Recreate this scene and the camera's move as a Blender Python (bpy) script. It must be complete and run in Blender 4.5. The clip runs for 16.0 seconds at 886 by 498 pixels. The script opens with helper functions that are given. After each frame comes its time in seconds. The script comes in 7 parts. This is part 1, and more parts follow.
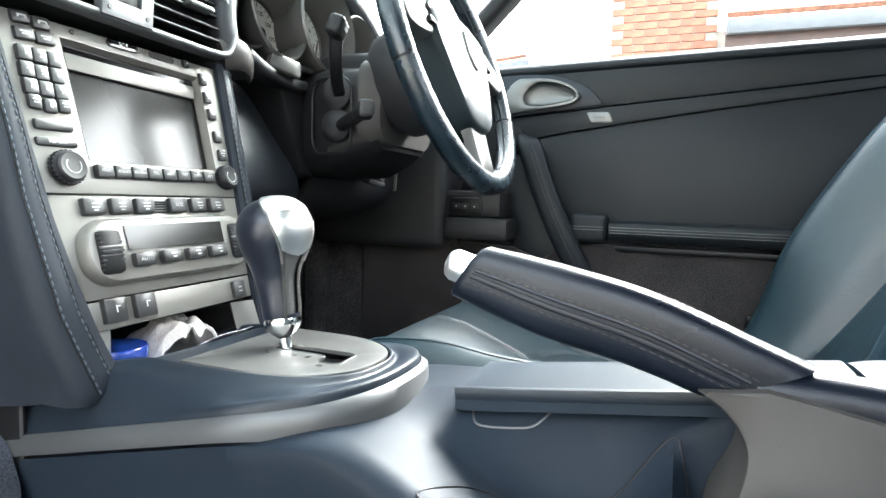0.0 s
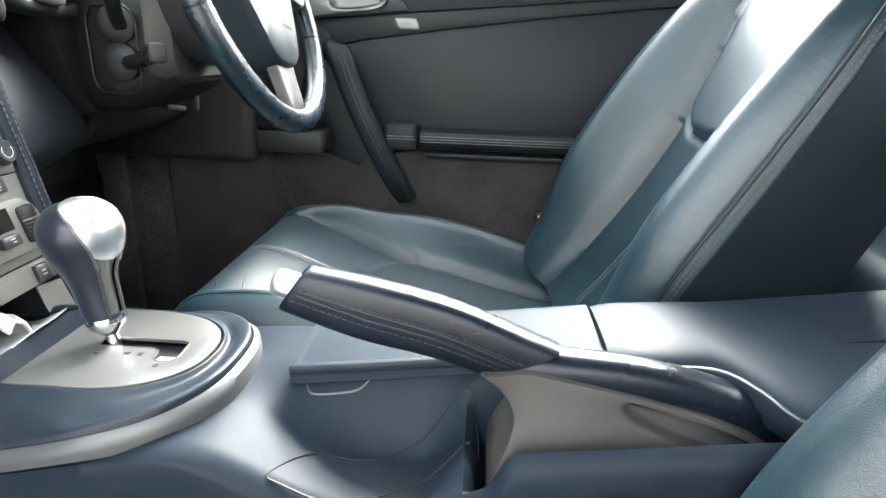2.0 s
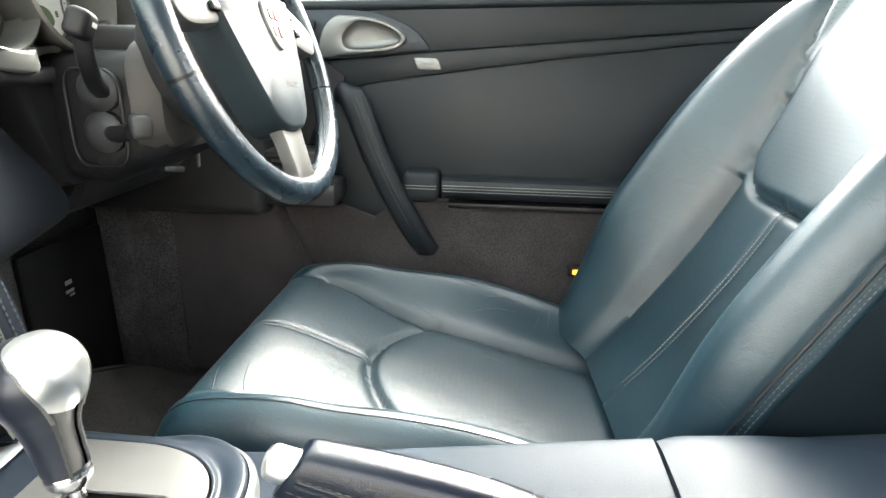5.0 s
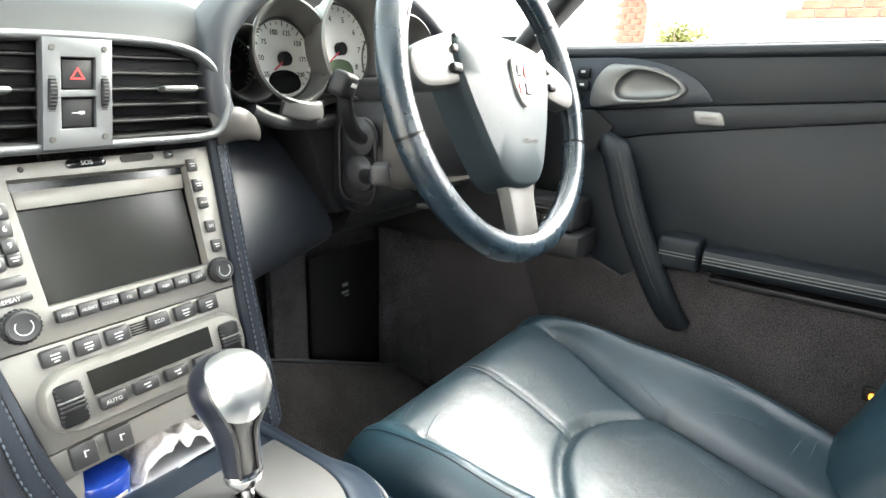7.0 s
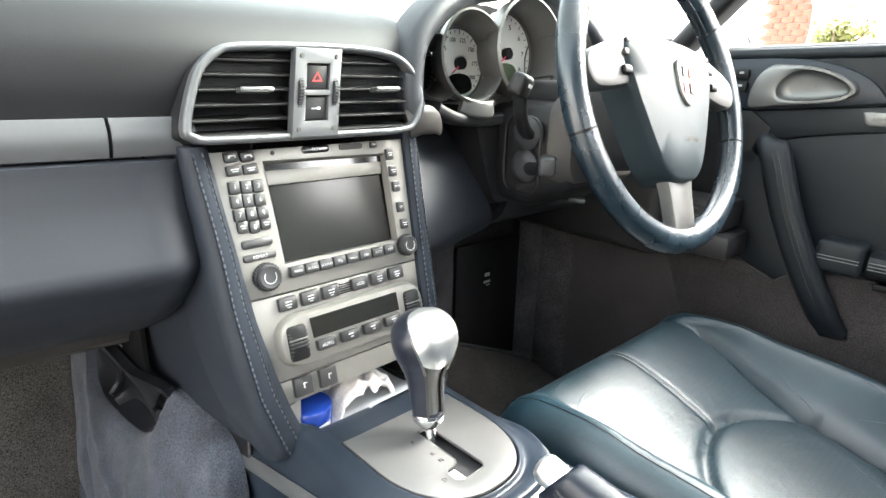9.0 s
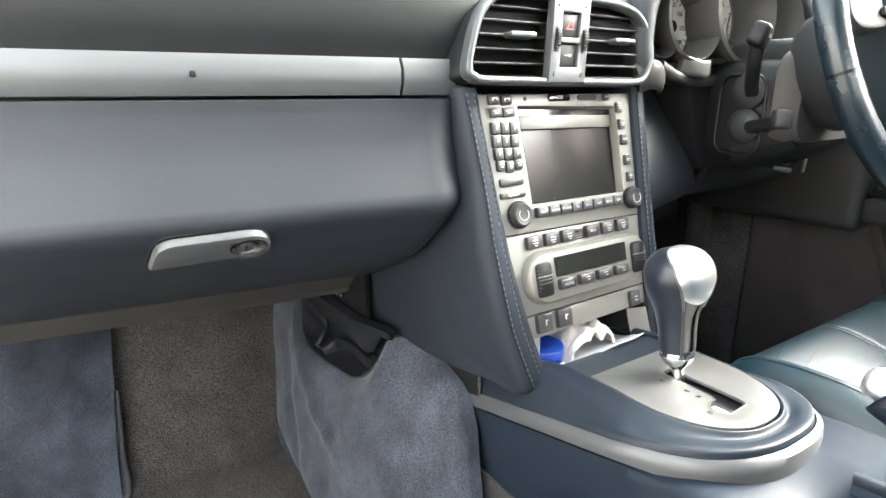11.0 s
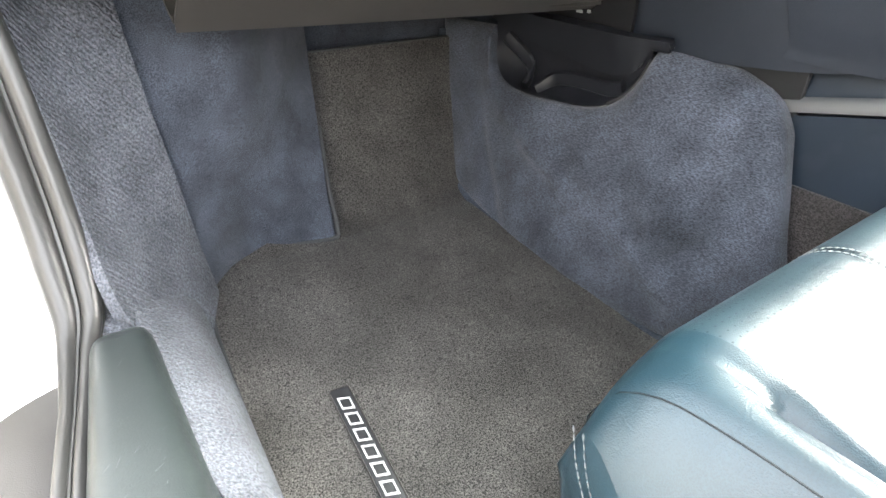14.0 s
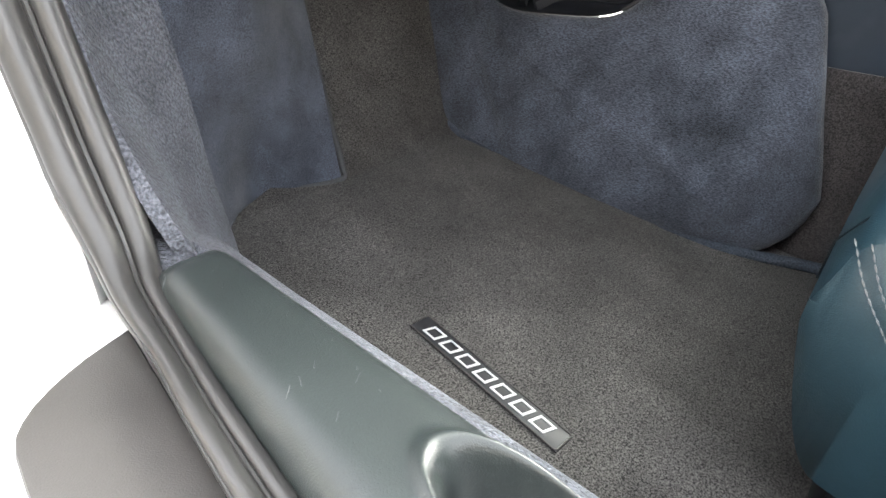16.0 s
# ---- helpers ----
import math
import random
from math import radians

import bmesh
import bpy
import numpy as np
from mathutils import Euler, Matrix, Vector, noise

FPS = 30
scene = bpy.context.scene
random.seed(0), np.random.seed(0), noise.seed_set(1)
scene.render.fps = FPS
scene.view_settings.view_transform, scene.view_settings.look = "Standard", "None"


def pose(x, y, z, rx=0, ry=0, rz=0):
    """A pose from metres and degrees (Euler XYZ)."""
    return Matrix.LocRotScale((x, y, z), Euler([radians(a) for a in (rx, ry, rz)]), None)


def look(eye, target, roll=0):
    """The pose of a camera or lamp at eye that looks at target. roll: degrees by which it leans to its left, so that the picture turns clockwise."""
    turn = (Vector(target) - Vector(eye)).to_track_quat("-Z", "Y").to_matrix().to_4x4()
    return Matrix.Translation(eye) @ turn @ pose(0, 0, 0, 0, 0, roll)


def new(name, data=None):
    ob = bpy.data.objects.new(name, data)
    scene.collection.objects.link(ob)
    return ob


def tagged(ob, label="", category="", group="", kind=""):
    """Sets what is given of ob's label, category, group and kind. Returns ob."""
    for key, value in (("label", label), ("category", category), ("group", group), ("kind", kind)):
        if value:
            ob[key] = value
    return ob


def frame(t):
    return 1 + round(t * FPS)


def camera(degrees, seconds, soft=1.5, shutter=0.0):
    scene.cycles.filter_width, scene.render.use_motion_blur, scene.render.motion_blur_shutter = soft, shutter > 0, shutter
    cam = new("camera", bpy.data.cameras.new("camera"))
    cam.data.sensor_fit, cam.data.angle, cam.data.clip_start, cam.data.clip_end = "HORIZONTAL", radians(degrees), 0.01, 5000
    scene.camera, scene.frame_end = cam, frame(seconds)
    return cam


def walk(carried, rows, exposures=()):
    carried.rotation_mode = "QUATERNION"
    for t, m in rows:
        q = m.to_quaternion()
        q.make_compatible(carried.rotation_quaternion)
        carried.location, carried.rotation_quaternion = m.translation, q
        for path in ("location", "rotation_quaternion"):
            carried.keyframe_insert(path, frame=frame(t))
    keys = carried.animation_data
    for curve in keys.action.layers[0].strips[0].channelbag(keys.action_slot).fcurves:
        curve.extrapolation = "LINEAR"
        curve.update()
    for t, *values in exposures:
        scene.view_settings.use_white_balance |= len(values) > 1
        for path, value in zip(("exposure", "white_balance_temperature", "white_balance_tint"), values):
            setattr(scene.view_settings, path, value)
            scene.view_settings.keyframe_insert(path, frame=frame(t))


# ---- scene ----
cam = camera(74.6, 16.0)
PATH = [
    (0, (-0.409, 0.3, 0.523), (1.446, 1.027, 0.354), 1.8),
    (0.5, (-0.413, 0.292, 0.537), (1.483, 0.894, 0.327), 1.7),
    (1, (-0.43, 0.287, 0.559), (1.492, 0.744, 0.252), 1.8),
    (1.5, (-0.425, 0.287, 0.621), (1.49, 0.583, 0.129), 2.0),
    (2, (-0.436, 0.291, 0.65), (1.448, 0.397, -0.015), 2.0),
    (2.5, (-0.435, 0.278, 0.668), (1.413, 0.204, -0.093), 1.6),
    (3, (-0.428, 0.276, 0.668), (1.396, 0.106, -0.135), 1.4),
    (5.5, (-0.289, 0.319, 0.709), (1.583, 0.71, 0.123), 2.2),
    (6, (-0.271, 0.305, 0.704), (1.504, 1.014, 0.114), 2.3),
    (6.5, (-0.246, 0.282, 0.726), (1.412, 1.224, 0.124), 2.2),
    (7, (-0.238, 0.247, 0.74), (1.329, 1.34, 0.147), 2.1),
    (7.5, (-0.256, 0.234, 0.741), (1.241, 1.422, 0.149), 2.1),
    (8, (-0.275, 0.233, 0.742), (1.164, 1.487, 0.145), 2.2),
    (10.5, (-0.439, 0.281, 0.692), (0.678, 1.846, 0.142), 0.2),
    (11, (-0.477, 0.304, 0.668), (0.592, 1.903, 0.119), 0.3),
    (11.5, (-0.526, 0.341, 0.648), (0.505, 1.937, 0.026), 0.9),
    (12, (-0.576, 0.374, 0.611), (0.438, 1.956, -0.075), 1.1),
    (12.5, (-0.623, 0.406, 0.568), (0.379, 1.955, -0.203), 1.2),
    (13, (-0.689, 0.443, 0.533), (0.344, 1.924, -0.328), 1.9),
    (13.5, (-0.739, 0.48, 0.507), (0.291, 1.897, -0.459), 2.2),
    (14, (-0.787, 0.511, 0.495), (0.244, 1.868, -0.551), 2.5),
    (14.5, (-0.847, 0.571, 0.478), (0.224, 1.88, -0.59), 3.2),
    (15, (-0.87, 0.589, 0.411), (0.242, 1.872, -0.646), 2.8),
    (15.5, (-0.905, 0.622, 0.373), (0.306, 1.824, -0.67), 3.3),
    (16, (-0.932, 0.656, 0.369), (0.415, 1.724, -0.653), 3.5),
]
EXPOSURES = [(0.0, 4.62, 6250, 4), (2.0, 4.80, 6450, 6), (3.0, 4.82, 6500, 6), (5.5, 5.08, 6950, 5), (8.0, 4.88, 6650, 7), (11.0, 5.00, 6750, 7), (12.5, 5.25, 6800, 8), (14.0, 5.05, 6700, 8), (16.0, 4.50, 6700, 9)]
walk(cam, [(t, look(eye, target, roll)) for t, eye, target, roll in PATH], EXPOSURES)

# ---------------- light ----------------
world = bpy.data.worlds.new("sky")
scene.world = world
world.use_nodes = True
_wn, _wl = world.node_tree.nodes, world.node_tree.links
_sky = _wn.new("ShaderNodeTexSky")
_sky.sky_type, _sky.sun_disc = "NISHITA", False
_sky.sun_elevation, _sky.sun_rotation = radians(39), radians(108)
_sky.air_density, _sky.dust_density = 1.0, 3.5
_grey = _wn.new("ShaderNodeHueSaturation")
_grey.inputs["Saturation"].default_value = 0.22
_wl.new(_sky.outputs[0], _grey.inputs["Color"])
_wl.new(_grey.outputs[0], _wn["Background"].inputs["Color"])
_wn["Background"].inputs["Strength"].default_value = 0.15

sun = new("sun", bpy.data.lights.new("sun", "SUN"))
sun.data.energy, sun.data.angle, sun.data.color = 0.6, radians(24), (1.0, 0.985, 0.96)
sun.matrix_world = look((3.0, -1.0, 2.6), (0, 0, 0))


# ---------------- mesh helpers ----------------
def soft(a, b, t):
    k = min(1.0, max(0.0, (t - a) / (b - a)))
    return k * k * (3 - 2 * k)


def thing(name, loc, label, category, group="", kind=""):
    """An empty at loc that carries the parts of one thing."""
    ob = new(name)
    ob.empty_display_size = 0.02
    ob.location = loc
    return tagged(ob, label, category, group, kind)


def base_of(ob):
    at = Vector((0, 0, 0))
    while ob is not None:
        at = at + Vector(ob.location)
        ob = ob.parent
    return at


def part(name, bm, material, parent=None, label="", sharp=38, flat=False):
    """Link a bmesh, given in world metres, as one mesh object under parent."""
    bmesh.ops.remove_doubles(bm, verts=bm.verts, dist=1e-5)
    bmesh.ops.recalc_face_normals(bm, faces=bm.faces)
    at = base_of(parent) if parent is not None else Vector((0, 0, 0))
    bmesh.ops.translate(bm, verts=bm.verts, vec=-at)
    for f in bm.faces:
        f.smooth = not flat
    for e in bm.edges:
        if len(e.link_faces) == 2 and e.calc_face_angle(0) > radians(sharp):
            e.smooth = False
    me = bpy.data.meshes.new(name)
    bm.to_mesh(me)
    bm.free()
    me.materials.append(material)
    ob = new(name, me)
    if parent is not None:
        ob.parent = parent
    if label:
        ob["label"] = label
    return ob


def solo(name, bm, material, label, category, kind="", sharp=38, group=""):
    """A thing of one mesh."""
    return tagged(part(name, bm, material, None, "", sharp), label, category, group, kind)


def place(bm, m):
    bmesh.ops.transform(bm, matrix=m, verts=bm.verts)
    return bm


def join(*bms):
    out = bms[0]
    for b in bms[1:]:
        me = bpy.data.meshes.new("join")
        b.to_mesh(me)
        b.free()
        out.from_mesh(me)
        bpy.data.meshes.remove(me)
    return out


def rbox(size, at=(0, 0, 0), r=0.003, seg=2):
    """A box with rounded edges."""
    bm = bmesh.new()
    bmesh.ops.create_cube(bm, size=1)
    bmesh.ops.scale(bm, vec=size, verts=bm.verts)
    r = min(r, 0.49 * min(size))
    if r > 0:
        bmesh.ops.bevel(bm, geom=bm.edges[:], offset=r, segments=seg, profile=0.5, affect="EDGES")
    bmesh.ops.translate(bm, vec=at, verts=bm.verts)
    return bm


def loft(rings, caps=True, closed=True):
    """Skin a row of rings that have the same number of points."""
    bm = bmesh.new()
    vs = [[bm.verts.new(p) for p in ring] for ring in rings]
    n = len(vs[0])
    for a, b in zip(vs, vs[1:]):
        for i in range(n if closed else n - 1):
            j = (i + 1) % n
            bm.faces.new((a[i], a[j], b[j], b[i]))
    if caps and closed:
        bm.faces.new(vs[0])
        bm.faces.new(vs[-1])
    return bm


def spline(pts, n, loop=False):
    """n points along a smooth line through pts."""
    p = np.array(pts, float)
    k = len(p)
    out = []
    spans = k if loop else k - 1
    for i in range(n):
        u = i * spans / (n if loop else n - 1)
        s = min(int(u), spans - 1)
        f = u - s
        if loop:
            a, b, c, d = p[(s - 1) % k], p[s % k], p[(s + 1) % k], p[(s + 2) % k]
        else:
            b, c = p[s], p[s + 1]
            a = p[s - 1] if s > 0 else 2 * b - c
            d = p[s + 2] if s + 2 < k else 2 * c - b
        out.append(0.5 * (2 * b + (c - a) * f + (2 * a - 5 * b + 4 * c - d) * f * f + (3 * b - a - 3 * c + d) * f ** 3))
    return [Vector(q) if len(q) == 3 else tuple(q) for q in out]


def patch(rows, nu, nv, thick=0.0):
    """A smooth sheet through a coarse net of rows of points."""
    fine = [spline(r, nv) for r in rows]
    cols = [spline([r[j] for r in fine], nu) for j in range(nv)]
    bm = loft([[cols[j][i] for j in range(nv)] for i in range(nu)], caps=False, closed=False)
    if thick:
        bmesh.ops.recalc_face_normals(bm, faces=bm.faces)
        bmesh.ops.solidify(bm, geom=bm.faces[:], thickness=thick)
    return bm


def sweep(path, section, loop=False, up=(0, 0, 1), scale=None):
    """Carry a closed 2D section along a path."""
    path = [Vector(p) for p in path]
    n = len(path)
    rings = []
    for i, p in enumerate(path):
        a = path[(i - 1) % n] if loop or i > 0 else p
        b = path[(i + 1) % n] if loop or i < n - 1 else p
        t = (b - a).normalized()
        side = t.cross(Vector(up)).normalized()
        top = side.cross(t)
        s = scale(i / max(1, n - 1)) if scale else 1.0
        rings.append([p + side * (x * s) + top * (y * s) for x, y in section])
    if loop:
        rings.append(rings[0])
    return loft(rings, caps=not loop)


def ruffle(bm, amp, size, thick=0.0):
    """Push a sheet in and out by soft noise, as worn cloth lies."""
    bm.normal_update()
    rim = np.array([v.co[:] for v in bm.verts if v.is_boundary])
    for v in bm.verts:
        if not v.is_boundary:
            fade = min(1.0, float(np.sqrt(((rim - np.array(v.co)) ** 2).sum(1).min())) / 0.045)
            v.co += v.normal * amp * fade * noise.noise((v.co.x * size, v.co.y * size, v.co.z * size))
    if thick:
        bmesh.ops.recalc_face_normals(bm, faces=bm.faces)
        bmesh.ops.solidify(bm, geom=bm.faces[:], thickness=thick)
    return bm


def circle(r, n=12, ry=None):
    ry = ry or r
    return [(r * math.cos(2 * math.pi * i / n), ry * math.sin(2 * math.pi * i / n)) for i in range(n)]


def rrect(w, h, r, n=5):
    """A rectangle with round corners about the origin."""
    out = []
    for cx, cy, a in ((w / 2 - r, h / 2 - r, 0), (r - w / 2, h / 2 - r, 90), (r - w / 2, r - h / 2, 180), (w / 2 - r, r - h / 2, 270)):
        for i in range(n + 1):
            t = radians(a + 90 * i / n)
            out.append((cx + r * math.cos(t), cy + r * math.sin(t)))
    return out


def plate(outer, holes=(), depth=0.004, bevel=0.0):
    """A flat plate in the XY plane, from z = 0 up to depth, with openings."""
    bm = bmesh.new()
    edges = []
    for ring in (outer, *holes):
        vs = [bm.verts.new((x, y, 0)) for x, y in ring]
        edges += [bm.edges.new((vs[i], vs[(i + 1) % len(vs)])) for i in range(len(vs))]
    bmesh.ops.triangle_fill(bm, use_beauty=True, use_dissolve=False, edges=edges)
    up = bmesh.ops.extrude_face_region(bm, geom=bm.faces[:])
    bmesh.ops.translate(bm, vec=(0, 0, depth), verts=[g for g in up["geom"] if isinstance(g, bmesh.types.BMVert)])
    if bevel:
        rim = [e for e in bm.edges if len(e.link_faces) == 2 and abs(e.verts[0].co.z - depth) < 1e-6 and abs(e.verts[1].co.z - depth) < 1e-6 and e.calc_face_angle(0) > 1]
        bmesh.ops.recalc_face_normals(bm, faces=bm.faces)
        bmesh.ops.bevel(bm, geom=rim, offset=bevel, segments=2, profile=0.5, affect="EDGES")
    return bm


def lathe(profile, n=32):
    """Turn (r, z) points round the Z axis."""
    return loft([[(r * math.cos(2 * math.pi * i / n), r * math.sin(2 * math.pi * i / n), z) for i in range(n)] for r, z in profile])


def frame_of(at, x, y):
    """A matrix with its X and Y axes along x and y."""
    x = Vector(x).normalized()
    z = x.cross(Vector(y)).normalized()
    y = z.cross(x)
    return Matrix(((x.x, y.x, z.x, at[0]), (x.y, y.y, z.y, at[1]), (x.z, y.z, z.z, at[2]), (0, 0, 0, 1)))


def stitches(path, step=0.0055, length=0.0036, r=0.0006):
    """A row of sewn stitches along a line."""
    path = [Vector(p) for p in path]
    bm = bmesh.new()
    run, seg, pos = 0.0, 0, path[0].copy()
    total = sum((b - a).length for a, b in zip(path, path[1:]))
    d = 0.0
    while d < total:
        rem, k = d, 0
        while k < len(path) - 2 and rem > (path[k + 1] - path[k]).length:
            rem -= (path[k + 1] - path[k]).length
            k += 1
        t = (path[k + 1] - path[k]).normalized()
        c = path[k] + t * rem
        s = t.orthogonal().normalized()
        u = t.cross(s)
        a = [bm.verts.new(c - t * (length / 2) + (s * x + u * y) * 0.4) for x, y in circle(r, 5)]
        m = [bm.verts.new(c + (s * x + u * y) * 1.2) for x, y in circle(r, 5)]
        b = [bm.verts.new(c + t * (length / 2) + (s * x + u * y) * 0.4) for x, y in circle(r, 5)]
        for p, q in ((a, m), (m, b)):
            for i in range(5):
                bm.faces.new((p[i], p[(i + 1) % 5], q[(i + 1) % 5], q[i]))
        d += step
    return bm


def lettering(name, words, size, m, material, parent, depth=0.0002):
    """Words in the built-in font, centred at the matrix m, as a mesh."""
    cu = bpy.data.curves.new(name, "FONT")
    cu.body, cu.size, cu.extrude, cu.align_x, cu.align_y = words, size, depth, "CENTER", "CENTER"
    cu.resolution_u = 3
    tmp = bpy.data.objects.new(name, cu)
    scene.collection.objects.link(tmp)
    dg = bpy.context.evaluated_depsgraph_get()
    me = bpy.data.meshes.new_from_object(tmp.evaluated_get(dg))
    bpy.data.objects.remove(tmp)
    bpy.data.curves.remove(cu)
    bm = bmesh.new()
    bm.from_mesh(me)
    bpy.data.meshes.remove(me)
    return part(name, place(bm, m), material, parent, flat=True)


# ---------------- materials ----------------
def mat(name, color, rough=0.5, metal=0.0, grain=0.0, grain_scale=400, vary=0.15, vary_scale=9, bump=0.0, kind="noise", spec=0.5, coat=0.0, sheen=0.0, wear=None, stretch=None, detail=4, span=(0.25, 0.75), wrinkle=0.0, dots=0.0, dot_axes=(1, 1, 0), rib=0.0, crease=0.0):
    m = bpy.data.materials.new(name)
    m.use_nodes = True
    nt = m.node_tree
    n, l = nt.nodes, nt.links
    p = n["Principled BSDF"]
    p.inputs["Metallic"].default_value = metal
    p.inputs["Specular IOR Level"].default_value = spec
    p.inputs["Coat Weight"].default_value = coat
    p.inputs["Coat Roughness"].default_value = 0.15
    p.inputs["Sheen Weight"].default_value = sheen
    p.inputs["Sheen Roughness"].default_value = 0.5
    tc = n.new("ShaderNodeTexCoord")
    src = tc.outputs["Object"]
    if stretch:
        mp = n.new("ShaderNodeMapping")
        mp.inputs["Scale"].default_value = stretch
        l.new(src, mp.inputs["Vector"])
        src = mp.outputs[0]
    big = n.new("ShaderNodeTexNoise")
    big.inputs["Scale"].default_value, big.inputs["Detail"].default_value = vary_scale, 5
    l.new(tc.outputs["Object"], big.inputs["Vector"])
    fine = n.new("ShaderNodeTexVoronoi" if kind == "voronoi" else "ShaderNodeTexNoise")
    fine.inputs["Scale"].default_value = grain_scale
    if kind != "voronoi":
        fine.inputs["Detail"].default_value = detail
    l.new(src, fine.inputs["Vector"])
    fine_out = fine.outputs["Distance"] if kind == "voronoi" else fine.outputs["Fac"]
    ramp = n.new("ShaderNodeMapRange")
    ramp.inputs["From Min"].default_value, ramp.inputs["From Max"].default_value = 0.3, 0.7
    ramp.inputs["To Min"].default_value, ramp.inputs["To Max"].default_value = 1 - vary, 1 + vary
    l.new(big.outputs["Fac"], ramp.inputs["Value"])
    ramp2 = n.new("ShaderNodeMapRange")
    ramp2.inputs["From Min"].default_value, ramp2.inputs["From Max"].default_value = span
    ramp2.inputs["To Min"].default_value, ramp2.inputs["To Max"].default_value = 1 - grain, 1 + grain
    l.new(fine_out, ramp2.inputs["Value"])
    mul = n.new("ShaderNodeMath")
    mul.operation = "MULTIPLY"
    l.new(ramp.outputs[0], mul.inputs[0])
    l.new(ramp2.outputs[0], mul.inputs[1])
    mix = n.new("ShaderNodeVectorMath")
    mix.operation = "SCALE"
    mix.inputs[0].default_value = color
    l.new(mul.outputs[0], mix.inputs["Scale"])
    l.new(mix.outputs[0], p.inputs["Base Color"])
    if wear is not None:
        wn = n.new("ShaderNodeTexNoise")
        wn.inputs["Scale"].default_value, wn.inputs["Detail"].default_value = 26, 8
        l.new(tc.outputs["Object"], wn.inputs["Vector"])
        wr = n.new("ShaderNodeMapRange")
        wr.inputs["From Min"].default_value, wr.inputs["From Max"].default_value = 0.56, 0.74
        wr.inputs["To Min"].default_value, wr.inputs["To Max"].default_value = 0.0, 0.55
        l.new(wn.outputs["Fac"], wr.inputs["Value"])
        wm = n.new("ShaderNodeMix")
        wm.data_type = "RGBA"
        l.new(wr.outputs[0], wm.inputs["Factor"])
        l.new(mix.outputs[0], wm.inputs["A"])
        wm.inputs["B"].default_value = (*wear, 1)
        l.new(wm.outputs["Result"], p.inputs["Base Color"])
    rr = n.new("ShaderNodeMapRange")
    rr.inputs["To Min"].default_value, rr.inputs["To Max"].default_value = rough * 0.85, min(1, rough * 1.15)
    l.new(big.outputs["Fac"], rr.inputs["Value"])
    l.new(rr.outputs[0], p.inputs["Roughness"])
    normal = None
    if wrinkle:
        wk = n.new("ShaderNodeTexNoise")
        wk.inputs["Scale"].default_value, wk.inputs["Detail"].default_value, wk.inputs["Distortion"].default_value = 38, 6, 1.2
        l.new(tc.outputs["Object"], wk.inputs["Vector"])
        wb = n.new("ShaderNodeBump")
        wb.inputs["Strength"].default_value, wb.inputs["Distance"].default_value = wrinkle, 0.004
        l.new(wk.outputs["Fac"], wb.inputs["Height"])
        normal = wb.outputs[0]
    if rib:
        wv = n.new("ShaderNodeTexWave")
        wv.wave_type, wv.bands_direction = "BANDS", "DIAGONAL"
        wv.inputs["Scale"].default_value, wv.inputs["Distortion"].default_value, wv.inputs["Detail"].default_value, wv.inputs["Detail Scale"].default_value = 75, 5, 2, 3
        l.new(tc.outputs["Object"], wv.inputs["Vector"])
        wb = n.new("ShaderNodeBump")
        wb.inputs["Strength"].default_value, wb.inputs["Distance"].default_value = rib, 0.002
        l.new(wv.outputs["Fac"], wb.inputs["Height"])
        normal = wb.outputs[0]
    if crease:
        warp = n.new("ShaderNodeTexNoise")
        warp.inputs["Scale"].default_value, warp.inputs["Detail"].default_value = 30, 3
        l.new(tc.outputs["Object"], warp.inputs["Vector"])
        add = n.new("ShaderNodeMix")
        add.data_type = "VECTOR"
        add.inputs["Factor"].default_value = 0.06
        l.new(tc.outputs["Object"], add.inputs["A"])
        l.new(warp.outputs["Color"], add.inputs["B"])
        cell = n.new("ShaderNodeTexVoronoi")
        cell.feature = "DISTANCE_TO_EDGE"
        cell.inputs["Scale"].default_value = 26
        l.new(add.outputs["Result"], cell.inputs["Vector"])
        line = n.new("ShaderNodeMapRange")
        line.inputs["From Min"].default_value, line.inputs["From Max"].default_value = 0.0, 0.02
        line.inputs["To Min"].default_value, line.inputs["To Max"].default_value = 1.0, 0.0
        l.new(cell.outputs["Distance"], line.inputs["Value"])
        where = n.new("ShaderNodeMapRange")
        where.inputs["From Min"].default_value, where.inputs["From Max"].default_value = 0.50, 0.68
        l.new(big.outputs["Fac"], where.inputs["Value"])
        both = n.new("ShaderNodeMath")
        both.operation = "MULTIPLY"
        l.new(line.outputs[0], both.inputs[0])
        l.new(where.outputs[0], both.inputs[1])
        wb = n.new("ShaderNodeBump")
        wb.invert = True
        wb.inputs["Strength"].default_value, wb.inputs["Distance"].default_value = crease, 0.002
        l.new(both.outputs[0], wb.inputs["Height"])
        if normal is not None:
            l.new(normal, wb.inputs["Normal"])
        normal = wb.outputs[0]
    if bump:
        b = n.new("ShaderNodeBump")
        b.inputs["Strength"].default_value, b.inputs["Distance"].default_value = bump, 0.001
        l.new(fine_out, b.inputs["Height"])
        if normal is not None:
            l.new(normal, b.inputs["Normal"])
        normal = b.outputs[0]
    if normal is not None:
        l.new(normal, p.inputs["Normal"])
